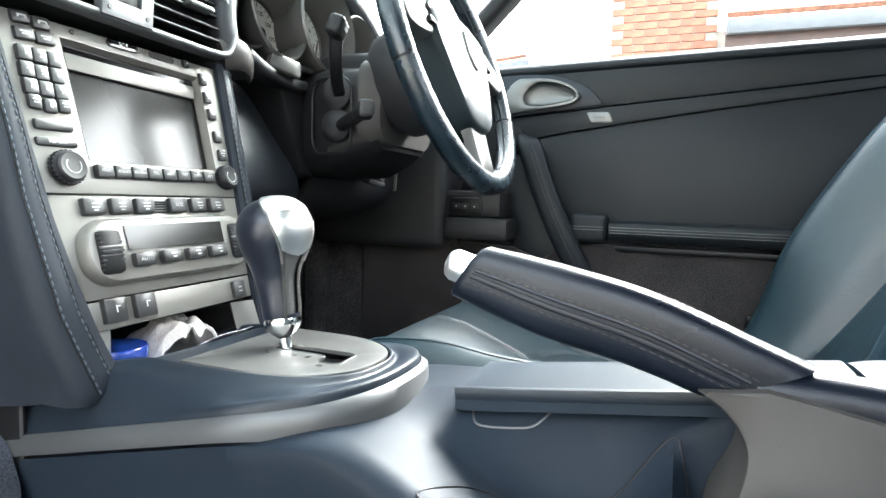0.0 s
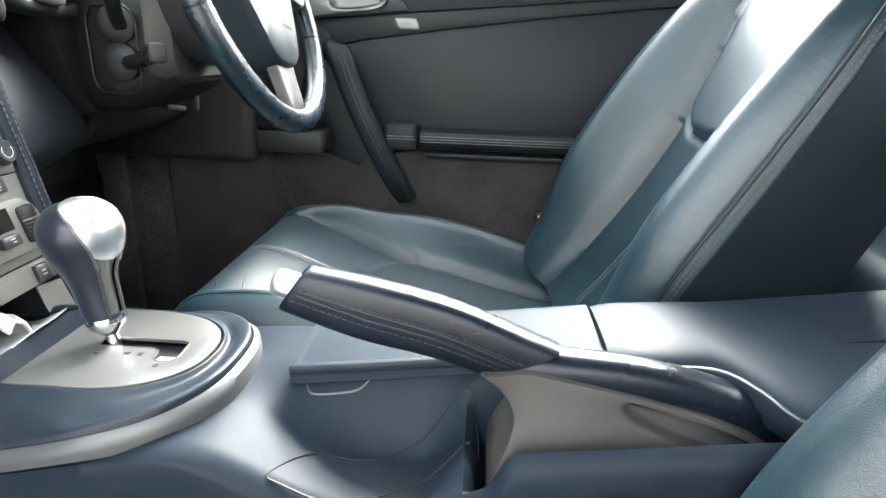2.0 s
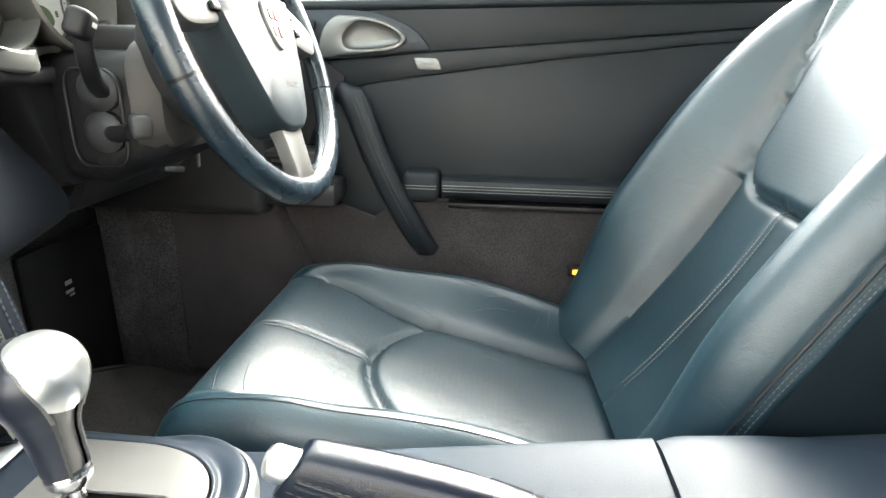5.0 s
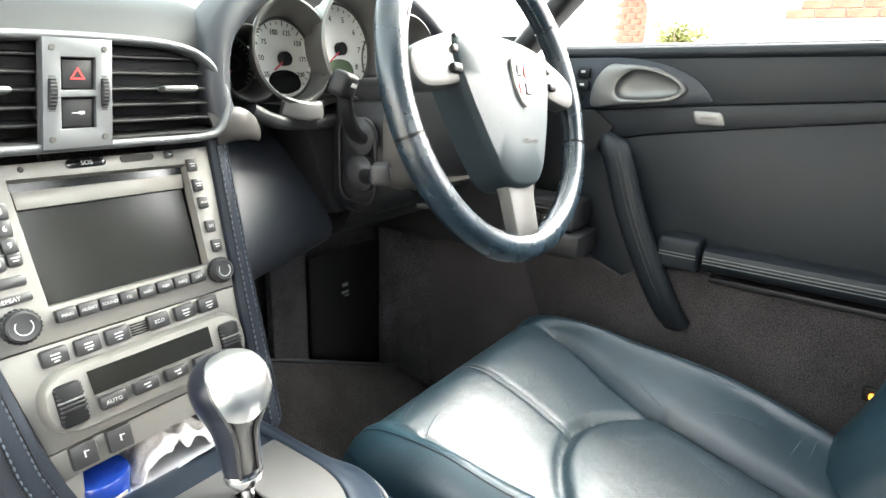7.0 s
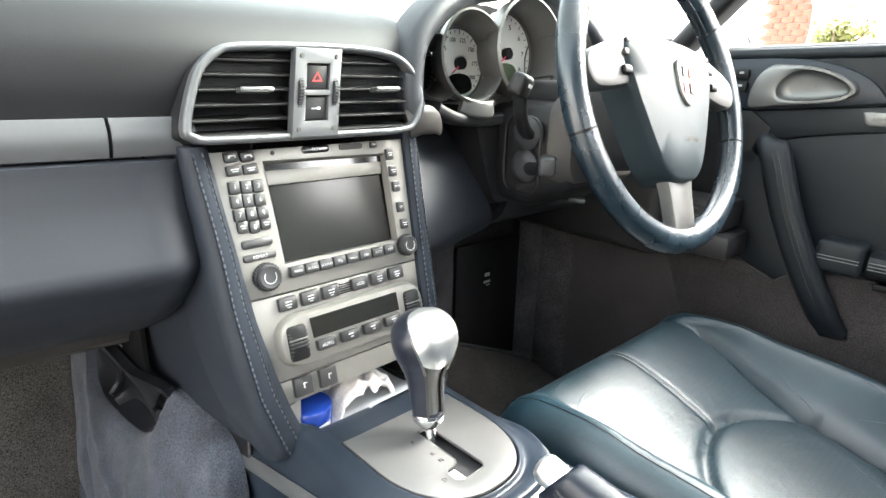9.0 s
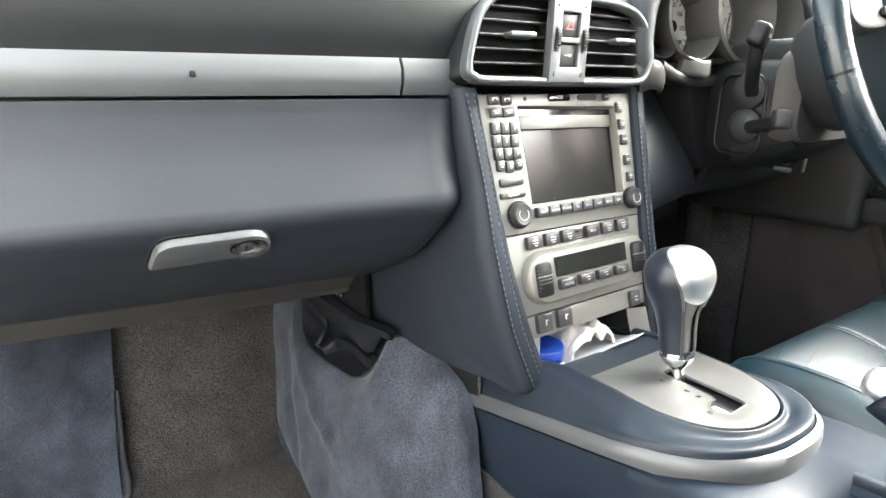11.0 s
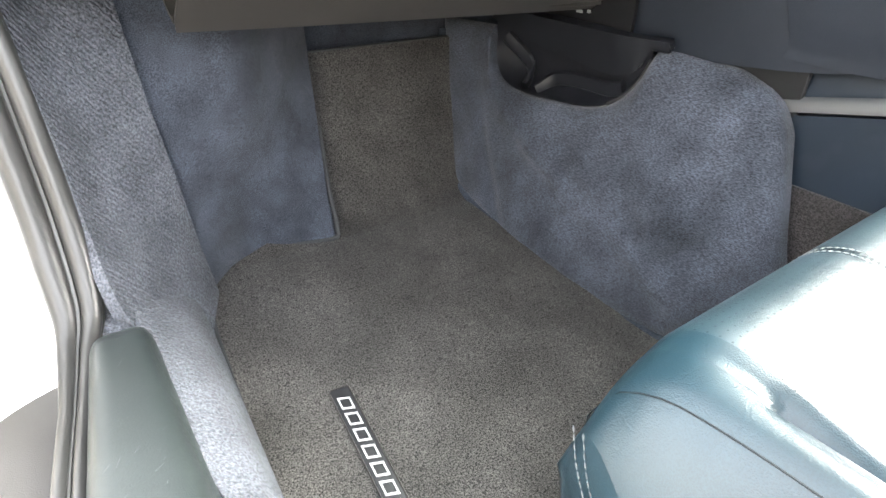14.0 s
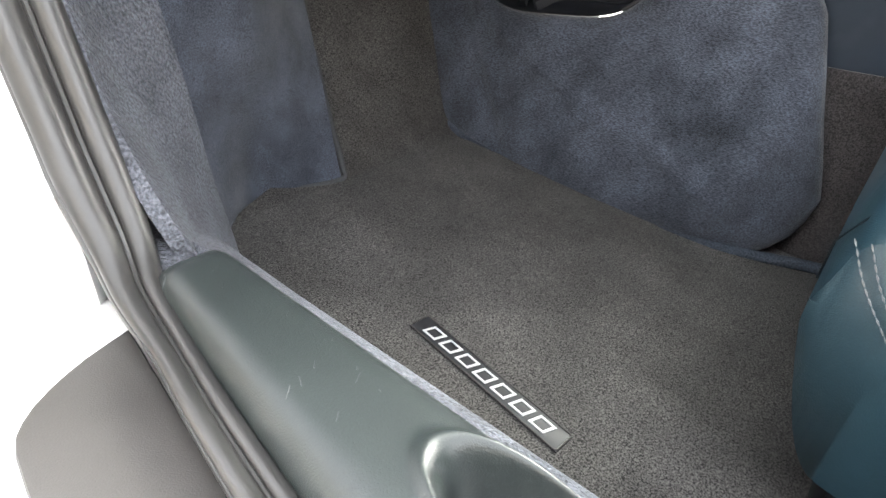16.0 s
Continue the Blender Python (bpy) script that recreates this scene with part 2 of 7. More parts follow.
    if dots:
        sc = n.new("ShaderNodeVectorMath")
        sc.operation = "SCALE"
        sc.inputs["Scale"].default_value = dots
        l.new(tc.outputs["Object"], sc.inputs[0])
        fr = n.new("ShaderNodeVectorMath")
        fr.operation = "FRACTION"
        l.new(sc.outputs[0], fr.inputs[0])
        flat = n.new("ShaderNodeVectorMath")
        flat.operation = "MULTIPLY"
        flat.inputs[1].default_value = dot_axes
        l.new(fr.outputs[0], flat.inputs[0])
        ds = n.new("ShaderNodeVectorMath")
        ds.operation = "DISTANCE"
        ds.inputs[1].default_value = tuple(0.5 * a for a in dot_axes)
        l.new(flat.outputs[0], ds.inputs[0])
        dr = n.new("ShaderNodeMapRange")
        dr.inputs["From Min"].default_value, dr.inputs["From Max"].default_value = 0.06, 0.12
        dr.inputs["To Min"].default_value, dr.inputs["To Max"].default_value = 0.4, 1.0
        l.new(ds.outputs["Value"], dr.inputs["Value"])
        dm2 = n.new("ShaderNodeVectorMath")
        dm2.operation = "SCALE"
        l.new(mix.outputs[0], dm2.inputs[0])
        l.new(dr.outputs[0], dm2.inputs["Scale"])
        l.new(dm2.outputs[0], p.inputs["Base Color"])
        l.new(dr.outputs[0], p.inputs["Specular IOR Level"])
    return m


LEATHER = mat("seat_leather", (0.0098, 0.0255, 0.0350), 0.36, grain=0.10, grain_scale=950, bump=0.16, kind="voronoi", vary=0.30, vary_scale=7, spec=0.58, wrinkle=0.16, crease=0.11)
PERF = mat("perforated_leather", (0.0104, 0.0272, 0.0370), 0.42, grain=0.10, grain_scale=900, bump=0.18, kind="voronoi", vary=0.30, vary_scale=7, spec=0.75, wrinkle=0.17, crease=0.14, dots=135)
PERF_BACK = mat("perforated_back_leather", (0.0096, 0.0255, 0.0345), 0.37, grain=0.10, grain_scale=900, bump=0.12, kind="voronoi", vary=0.30, vary_scale=7, spec=0.72, wrinkle=0.12, dots=165, dot_axes=(1, 0, 1))
WHEEL = mat("wheel_leather", (0.0062, 0.0125, 0.0185), 0.27, grain=0.10, grain_scale=900, bump=0.12, kind="voronoi", vary=0.25, vary_scale=20, spec=0.6)
PAD = mat("airbag_leather", (0.0125, 0.0190, 0.0230), 0.50, grain=0.10, grain_scale=900, bump=0.16, kind="voronoi", vary=0.15, spec=0.17)
LEATHER_SIDE = mat("seat_side_leather", (0.0052, 0.0092, 0.0118), 0.42, grain=0.10, grain_scale=1100, bump=0.12, kind="voronoi", vary=0.22, spec=0.25, wrinkle=0.08)
DASH = mat("dash_leather", (0.0148, 0.0170, 0.0220), 0.5, grain=0.08, grain_scale=1300, bump=0.10, kind="voronoi", vary=0.10, spec=0.36)
DASH_TOP = mat("dark_dash_top_leather", (0.0078, 0.0080, 0.0092), 0.55, grain=0.08, grain_scale=1300, bump=0.12, kind="voronoi", vary=0.14, spec=0.22)
EDGE = mat("edge_leather", (0.0165, 0.0198, 0.0268), 0.5, spec=0.16, grain=0.08, grain_scale=1200, bump=0.10, kind="voronoi")
ARMREST = mat("armrest_leather", (0.0110, 0.0180, 0.0265), 0.56, spec=0.13, grain=0.08, grain_scale=1100, bump=0.10, kind="voronoi", vary=0.14)
GRIP = mat("glossy_grip_leather", (0.0042, 0.0062, 0.0115), 0.28, grain=0.08, grain_scale=1200, bump=0.12, kind="voronoi", spec=0.28, wrinkle=0.06)
NAVY = mat("navy_console_plastic", (0.0092, 0.0140, 0.0215), 0.42, grain=0.06, grain_scale=900, bump=0.10, vary=0.12, spec=0.30, wear=(0.017, 0.022, 0.030))
TRAY = mat("navy_tray_plastic", (0.0088, 0.0140, 0.0222), 0.54, grain=0.06, grain_scale=900, bump=0.12, vary=0.14, spec=0.15, wear=(0.017, 0.022, 0.030))
DOOR = mat("door_leather", (0.0078, 0.0102, 0.0132), 0.46, grain=0.08, grain_scale=1200, bump=0.10, kind="voronoi", spec=0.22)
BLACK = mat("black_plastic", (0.008, 0.008, 0.009), 0.45, grain=0.1, grain_scale=800, bump=0.1, spec=0.2)
SLAT = mat("vent_slat_plastic", (0.016, 0.0155, 0.0155), 0.42, grain=0.06, grain_scale=800, bump=0.08, spec=0.35)
SOFT = mat("soft_dark_plastic", (0.018, 0.018, 0.020), 0.5, grain=0.1, grain_scale=800, bump=0.1, spec=0.35)
COVER = mat("footrest_plastic", (0.0100, 0.0108, 0.0140), 0.42, grain=0.08, grain_scale=700, bump=0.12, spec=0.3)
KEY = mat("dark_grey_keys", (0.024, 0.024, 0.025), 0.36, grain=0.05, grain_scale=900, vary=0.06, spec=0.5)
GLOSS = mat("gloss_black", (0.006, 0.006, 0.007), 0.12, vary=0.05)
SCREEN = mat("screen_glass", (0.013, 0.013, 0.012), 0.17, vary=0.06, vary_scale=5, spec=0.35)
SILVER = mat("satin_silver_plastic", (0.172, 0.167, 0.153), 0.36, metal=0.30, grain=0.04, grain_scale=900, vary=0.05)
ALU = mat("satin_aluminium", (0.135, 0.135, 0.133), 0.34, metal=0.55, grain=0.03, grain_scale=1500, vary=0.05)
HANDLE = mat("satin_grey_handle", (0.055, 0.055, 0.054), 0.42, metal=0.4, grain=0.03, grain_scale=900, vary=0.06)
SPOKE = mat("satin_spoke", (0.072, 0.072, 0.070), 0.40, metal=0.4, grain=0.03, grain_scale=900, vary=0.06)
TRIM = mat("silver_dash_trim", (0.078, 0.080, 0.084), 0.42, metal=0.4, grain=0.03, grain_scale=900, vary=0.05)
CAP = mat("polished_cap", (0.80, 0.80, 0.79), 0.33, metal=1.0, vary=0.03)
CHROME = mat("chrome", (0.72, 0.72, 0.72), 0.12, metal=1.0, vary=0.03)
GREYP = mat("warm_grey_plastic", (0.042, 0.039, 0.037), 0.45, grain=0.05, grain_scale=900, bump=0.1, vary=0.08, spec=0.2)
CARPET = mat("blue_grey_carpet", (0.0455, 0.0515, 0.0665), 0.95, grain=0.50, grain_scale=900, span=(0.36, 0.64), bump=0.9, vary=0.42, vary_scale=15, spec=0.08, sheen=0.15, rib=0.06, stretch=(1.0, 0.30, 1.0))
# coarse weave; the paler tone stands for light from the door opening
WEAVE = mat("lit_woven_carpet", (0.082, 0.087, 0.102), 0.95, grain=0.45, grain_scale=420, span=(0.36, 0.64), bump=1.0, vary=0.25, vary_scale=20, spec=0.08, sheen=0.1, rib=0.6)
MAT = mat("dark_mat_carpet", (0.050, 0.047, 0.0445), 0.95, grain=0.8, grain_scale=640, span=(0.36, 0.64), bump=1.0, vary=0.30, vary_scale=11, spec=0.08, sheen=0.08)
DOORCARPET = mat("dark_door_carpet", (0.034, 0.0305, 0.0315), 0.95, grain=0.6, grain_scale=600, span=(0.36, 0.64), bump=1.0, vary=0.3, spec=0.08, sheen=0.15)
CREASE = mat("worn_leather_crease", (0.035, 0.05, 0.058), 0.5, vary=0.2)
STACK_THREAD = mat("grey_blue_thread", (0.052, 0.066, 0.085), 0.7, vary=0.15)
PALE_THREAD = mat("pale_thread", (0.20, 0.21, 0.21), 0.7, vary=0.1)
EDGING = mat("blue_edging", (0.042, 0.050, 0.064), 0.9, grain=0.4, grain_scale=500, span=(0.36, 0.64), bump=0.8, vary=0.25, spec=0.08)
BINDING = mat("mat_binding", (0.052, 0.054, 0.056), 0.8, vary=0.15, grain=0.3, grain_scale=600, bump=0.5, spec=0.1)
FOOT = mat("grey_footwell_carpet", (0.052, 0.049, 0.052), 0.95, grain=0.75, grain_scale=480, span=(0.36, 0.64), bump=1.0, vary=0.4, vary_scale=14, spec=0.08, sheen=0.2)
BRAKE_THREAD = mat("faded_grey_thread", (0.040, 0.036, 0.034), 0.8, vary=0.3)
THREAD = mat("grey_thread", (0.075, 0.08, 0.085), 0.7, vary=0.1)
RUBBER = mat("grey_rubber_seal", (0.030, 0.029, 0.028), 0.34, grain=0.08, grain_scale=700, vary=0.15)
SILLP = mat("sill_plastic", (0.018, 0.0225, 0.0225), 0.38, grain=0.12, grain_scale=900, bump=0.25, wear=(0.032, 0.036, 0.036))
# body white darkened to cream for the shade in the hinge recess
JAMB = mat("shaded_white_paint", (0.34, 0.32, 0.27), 0.4, vary=0.08)
FLEECE = mat("grey_fleece", (0.10, 0.10, 0.105), 0.95, grain=0.6, grain_scale=300, span=(0.36, 0.64), bump=1.0, vary=0.3, vary_scale=30, spec=0.05, sheen=0.2)
PIPING = mat("pale_piping", (0.10, 0.105, 0.105), 0.4, vary=0.1)
SCUFF = mat("scuffed_plastic", (0.045, 0.05, 0.05), 0.6)
STEP = mat("grey_step_plastic", (0.050, 0.046, 0.043), 0.55, grain=0.1, grain_scale=900, bump=0.25)
PAINT = mat("white_car_paint", (0.80, 0.79, 0.77), 0.25, vary=0.02, coat=0.6)
WHITE = mat("white_print", (0.42, 0.42, 0.415), 0.5, vary=0.03)
RED = mat("red_plastic", (0.55, 0.045, 0.07), 0.4, vary=0.06)
REDPRINT = mat("red_print", (0.45, 0.02, 0.02), 0.4, vary=0.05)
CLOTH = mat("white_cloth", (0.42, 0.395, 0.38), 0.9, grain=0.15, grain_scale=500, bump=0.6, vary=0.1, sheen=0.2)
PAPER = mat("white_paper", (0.45, 0.455, 0.475), 0.6, vary=0.03)
BLUE = mat("blue_tin", (0.008, 0.030, 0.19), 0.25, vary=0.06, coat=0.4)
KNOB = mat("gunmetal_knob", (0.014, 0.0165, 0.025), 0.30, metal=0.2, grain=0.05, grain_scale=700, vary=0.1, spec=0.45)
DIAL = mat("silver_dial", (0.80, 0.80, 0.77), 0.5, vary=0.05)
TUBE = mat("satin_grey_plastic", (0.11, 0.108, 0.104), 0.38, metal=0.3, vary=0.05)
LCD = mat("green_display", (0.10, 0.14, 0.08), 0.3, vary=0.05)
BRICK = mat("red_brick", (0.28, 0.105, 0.065), 0.9, grain=0.25, grain_scale=60, bump=0.5, vary=0.35, vary_scale=5)
MORTAR = mat("mortar", (0.25, 0.23, 0.20), 0.95, grain=0.2, grain_scale=80, bump=0.4)
TILE = mat("clay_roof_tile", (0.20, 0.09, 0.055), 0.85, grain=0.3, grain_scale=50, bump=0.4, vary=0.35)
UPVC = mat("white_window_frame", (0.78, 0.78, 0.77), 0.35, vary=0.03)
GUTTER = mat("grey_gutter", (0.12, 0.13, 0.14), 0.45, vary=0.1)
FASCIA = mat("brown_fascia", (0.05, 0.028, 0.022), 0.6, vary=0.25)
GROUND = mat("grey_concrete", (0.18, 0.177, 0.168), 0.9, grain=0.2, grain_scale=40, bump=0.4, vary=0.15, vary_scale=1.5)
LEAF = mat("leaves", (0.16, 0.17, 0.05), 0.6, vary=0.4, vary_scale=6)
BARK = mat("bark", (0.12, 0.09, 0.06), 0.9, grain=0.3, grain_scale=40, bump=0.6)


def glass_mat(name):
    m = bpy.data.materials.new(name)
    m.use_nodes = True
    p = m.node_tree.nodes["Principled BSDF"]
    p.inputs["Transmission Weight"].default_value = 1.0
    p.inputs["Roughness"].default_value = 0.02
    p.inputs["IOR"].default_value = 1.45
    return m


# tint strength is set to dim the light that falls on the dashboard
TINTED = bpy.data.materials.new("tinted_windscreen")
TINTED.use_nodes = True
_tn, _tl = TINTED.node_tree.nodes, TINTED.node_tree.links
_see = _tn.new("ShaderNodeBsdfTransparent")
_see.inputs["Color"].default_value = (0.46, 0.50, 0.48, 1)
_tl.new(_see.outputs[0], _tn["Material Output"].inputs["Surface"])
MIRROR = mat("mirror_glass", (0.85, 0.86, 0.87), 0.02, metal=1.0, vary=0.01)
LAMP = mat("amber_lamp", (0.8, 0.4, 0.1), 0.3)
LAMP.node_tree.nodes["Principled BSDF"].inputs["Emission Color"].default_value = (1.0, 0.26, 0.02, 1)
LAMP.node_tree.nodes["Principled BSDF"].inputs["Emission Strength"].default_value = 0.14

# ---------------- floor and footwells ----------------
def floor_z(y):
    return 0.114 * (y - 0.863)


floor_rows = []
for y in (-0.95, -0.4, 0.0, 0.4, 0.7, 0.9, 1.1, 1.24):
    z = floor_z(y) - 0.010
    floor_rows.append([(-0.76, y, z), (-0.45, y, z), (-0.16, y, z), (0.0, y, z + 0.03), (0.16, y, z + 0.055), (0.45, y, z + 0.055), (0.76, y, z + 0.055)])
solo("floor", patch(floor_rows, 24, 24, 0.01), DOORCARPET, "dark carpeted floor of a car's cabin", "floor", "structure")

toe = [[(x, y, z) for x in (-0.70, -0.55, -0.35, -0.15, 0.0)] for y, z in ((1.26, 0.02), (1.30, 0.10), (1.335, 0.19), (1.375, 0.28), (1.41, 0.40), (1.43, 0.60))]
solo("wall_front", patch(toe, 18, 8, 0.01), CARPET, "grey carpeted front wall of the passenger footwell", "footwell wall", "structure")
toe2 = [[(x, y, z) for x in (0.08, 0.3, 0.5, 0.78)] for y, z in ((1.02, 0.03), (1.07, 0.10), (1.10, 0.25), (1.12, 0.45), (1.13, 0.66))]
solo("wall_driver_footwell", patch(toe2, 14, 10, 0.01), FOOT, "dark carpeted front wall of the driver's footwell", "footwell wall", "structure")
solo("wall_rear", rbox((1.5, 0.02, 1.1), (0, -0.98, 0.35), 0.004), BLACK, "black trimmed wall behind the rear seats", "rear wall", "structure")
solo("wall_rear_side", rbox((0.02, 0.50, 0.86), (0.715, -0.80, 0.40), 0.004), BLACK, "dark trimmed side wall beside the rear seats", "side wall", "structure")
solo("wall_bulkhead", rbox((1.56, 0.02, 1.05), (-0.02, 1.475, 0.30), 0.004), BLACK, "black bulkhead behind the dashboard", "bulkhead", "structure")
roof_rows = [[(-0.63, y, z - 0.10), (-0.52, y, z - 0.02), (0.0, y, z), (0.52, y, z - 0.02), (0.63, y, z - 0.10)] for y, z in ((0.34, 1.155), (0.10, 1.20), (-0.30, 1.21), (-0.70, 1.15))]
solo("ceiling", patch(roof_rows, 16, 20, 0.03), DOOR, "dark headlining of the closed roof", "ceiling", "structure")
# unseen pane, added to cut the sky light on the dash top
screen_rows = [[(-0.66, y, z - 0.03), (-0.4, y, z), (0.0, y, z + 0.01), (0.4, y, z), (0.66, y, z - 0.03)] for y, z in ((1.44, 0.825), (1.10, 0.935), (0.70, 1.065), (0.36, 1.160))]
solo("windscreen", patch(screen_rows, 14, 14), TINTED, "tinted glass windscreen over the dashboard", "windscreen", "structure")
solo("wall_quarter_right", rbox((0.05, 0.62, 0.46), (0.70, -0.82, 0.98), 0.01), DOOR, "dark trim beside the rear window", "side wall", "structure")
# both left walls are unseen and carried forward to keep rear light off the footwell
solo("wall_quarter_left", rbox((0.05, 0.90, 0.46), (-0.72, -0.61, 0.98), 0.01), DOOR, "dark trim beside the rear window", "side wall", "structure")
solo("wall_rear_left", rbox((0.02, 0.88, 0.86), (-0.79, -0.60, 0.36), 0.004), DOORCARPET, "dark trimmed side wall beside the rear seats", "side wall", "structure")
solo("wall_scuttle", rbox((1.60, 0.24, 0.02), (0, 1.38, 0.808), 0.004), BLACK, "black scuttle under the windscreen", "scuttle", "structure")
solo("wall_dash_end_left", rbox((0.02, 0.40, 0.40), (-0.772, 1.30, 0.62), 0.004), BLACK, "black end closing of the dashboard", "closing panel", "structure")
solo("wall_dash_end_right", rbox((0.02, 0.70, 0.40), (0.738, 1.10, 0.60), 0.004), BLACK, "black end closing of the dashboard", "closing panel", "structure")
solo("wall_footwell_front", rbox((0.70, 0.02, 0.42), (-0.45, 1.445, 0.24), 0.004), BLACK, "black lower bulkhead of the footwell", "bulkhead", "structure")

solo("wall_dash_under_left", rbox((0.17, 0.46, 0.02), (-0.722, 1.225, 0.475), 0.004), BLACK, "black closing panel under the end of the dashboard", "closing panel", "structure")
solo("wall_kick_right", rbox((0.02, 0.50, 0.72), (0.725, 0.93, 0.36), 0.004), DOORCARPET, "dark carpeted outer wall of the driver's footwell", "footwell wall", "structure")

# passenger's floor mat, laid up the toe board
mat_thing = thing("floor_mat", (-0.45, 0.85, 0.0), "dark grey carpet mat with a bound edge and a white badge", "floor mat")
rows = []
left_of = ((0.36, -0.70), (0.60, -0.70), (0.85, -0.696), (0.97, -0.686), (1.08, -0.675), (1.15, -0.664), (1.185, -0.651), (1.215, -0.615))
right_of = (-0.10, -0.11, -0.155, -0.180, -0.197, -0.198, -0.193, -0.190)
for (y, xl), xr in zip(left_of, right_of):
    rows.append([(xl + (xr - xl) * k / 5, y, floor_z(y)) for k in range(6)])
for y, z, xl, xr in ((1.245, 0.062, -0.53, -0.196), (1.275, 0.125, -0.50, -0.194), (1.305, 0.20, -0.475, -0.182), (1.334, 0.285, -0.456, -0.167)):
    rows.append([(xl + (xr - xl) * k / 5, y, z) for k in range(6)])
part("carpet_top", patch(rows, 60, 40, 0.007), MAT, mat_thing)
edge_l = [Vector(r[0]) + Vector((0, 0, 0.002)) for r in rows[:8]]
edge_r = [Vector(r[-1]) + Vector((0, 0, 0.002)) for r in rows]
part("binding", sweep(spline(edge_l, 50), circle(0.0045, 8)), BINDING, mat_thing, "stitched grey binding")
part("binding", sweep(spline(edge_r, 60), circle(0.0045, 8), up=(0.3, 0.2, 1)), BINDING, mat_thing, "stitched grey binding")
part("binding", sweep(spline([Vector(p) for p in rows[-1]], 20), circle(0.0045, 8)), BINDING, mat_thing, "stitched grey binding")
# woven badge: white bars on a dark strip
bd = Vector((-0.617, 0.778, 0)) - Vector((-0.599, 0.951, 0))
badge_m = frame_of((-0.6, 0.863, floor_z(0.863) + 0.0074), (bd.x, bd.y, floor_z(0.778) - floor_z(0.951)), (0.98, -0.1, 0))
badge = part("badge", place(rbox((0.180, 0.024, 0.0022), (0, 0, 0.0006), 0.0008), badge_m), SOFT, mat_thing, "black woven badge strip")
part("badge_border", place(join(*[sweep([(x, y, 0.002) for x, y in rrect(0.178, 0.023, 0.003)], circle(0.0009, 6), loop=True)]), badge_m), GREYP, badge)
for i in range(7):
    bx = -0.066 + i * 0.022
    outer_b = [(bx - 0.0085 - 0.002, -0.0068), (bx + 0.0080 - 0.002, -0.0068), (bx + 0.0080 + 0.002, 0.0068), (bx - 0.0085 + 0.002, 0.0068)]
    inner_b = [(bx - 0.0062 - 0.0014, -0.0050), (bx + 0.0056 - 0.0014, -0.0050), (bx + 0.0056 + 0.0014, 0.0050), (bx - 0.0062 + 0.0014, 0.0050)]
    part("badge_bar", place(plate(outer_b, [inner_b], 0.0008), badge_m @ Matrix.Translation((0, 0, 0.0018))), WHITE, badge)

# driver's mat
dm = []
for y in (0.45, 0.6, 0.75, 0.9, 0.985, 1.02):
    dm.append([(x, y, floor_z(y) + 0.055 + max(0.0, y - 0.88) / 0.14 * (0.01 + 0.45 * (0.68 - x))) for x in (0.12, 0.25, 0.4, 0.55, 0.68)])
driver_mat = thing("floor_mat", (0.4, 0.7, 0.04), "dark grey carpet mat in the driver's footwell", "floor mat")
part("carpet_top", patch(dm, 16, 16, 0.008), MAT, driver_mat)
part("binding", sweep(spline([Vector(p) + Vector((0, 0, 0.004)) for p in dm[-1]], 20), circle(0.004, 8)), BINDING, driver_mat)

# carpeted box and kick wall on the passenger's outer side
box_rows = [
    [(-0.585, 1.247, 0.035), (-0.525, 1.230, 0.035), (-0.463, 1.214, 0.035)],
    [(-0.583, 1.236, 0.12), (-0.52, 1.238, 0.12), (-0.462, 1.240, 0.12)],
    [(-0.578, 1.222, 0.22), (-0.515, 1.250, 0.22), (-0.455, 1.280, 0.22)],
    [(-0.565, 1.215, 0.32), (-0.505, 1.262, 0.32), (-0.448, 1.318, 0.32)],
    [(-0.550, 1.215, 0.50), (-0.495, 1.275, 0.50), (-0.440, 1.345, 0.50)],
]
kick = thing("kick_panel", (-0.6, 1.2, 0.0), "blue-grey carpeted kick panel at the front of the door opening", "kick panel", kind="structure")
part("inner_edge", sweep(spline([Vector(r[-1]) for r in box_rows], 24), circle(0.006, 8)), CARPET, kick)
part("foot_hem", sweep(spline([(-0.664, 1.176, 0.046), (-0.628, 1.208, 0.047), (-0.585, 1.238, 0.049), (-0.525, 1.222, 0.048), (-0.466, 1.206, 0.046), (-0.455, 1.214, 0.060), (-0.455, 1.232, 0.110), (-0.449, 1.268, 0.20)], 60), circle(0.0038, 8)), BINDING, kick, "grey bound hem")
wall_rows = [
    [(-0.585, 1.247, 0.035), (-0.632, 1.215, 0.033), (-0.662, 1.178, 0.030), (-0.690, 1.10, 0.022), (-0.725, 1.040, 0.05)],
    [(-0.583, 1.236, 0.12), (-0.632, 1.215, 0.12), (-0.672, 1.190, 0.12), (-0.725, 1.115, 0.12), (-0.772, 1.035, 0.135)],
    [(-0.578, 1.222, 0.22), (-0.632, 1.212, 0.22), (-0.680, 1.195, 0.22), (-0.742, 1.150, 0.22), (-0.780, 1.100, 0.22)],
    [(-0.565, 1.215, 0.32), (-0.630, 1.212, 0.32), (-0.690, 1.205, 0.32), (-0.748, 1.172, 0.32), (-0.784, 1.132, 0.32)],
    [(-0.550, 1.215, 0.50), (-0.630, 1.220, 0.50), (-0.700, 1.220, 0.50), (-0.765, 1.212, 0.50), (-0.800, 1.180, 0.50)],
]
part("carpet_face", ruffle(patch([[b[2], b[1], b[0], w[1], Vector(w[2]) + Vector((0, 0.004, 0))] for b, w in zip(box_rows, wall_rows)], 40, 44), 0.003, 14, 0.012), CARPET, kick)
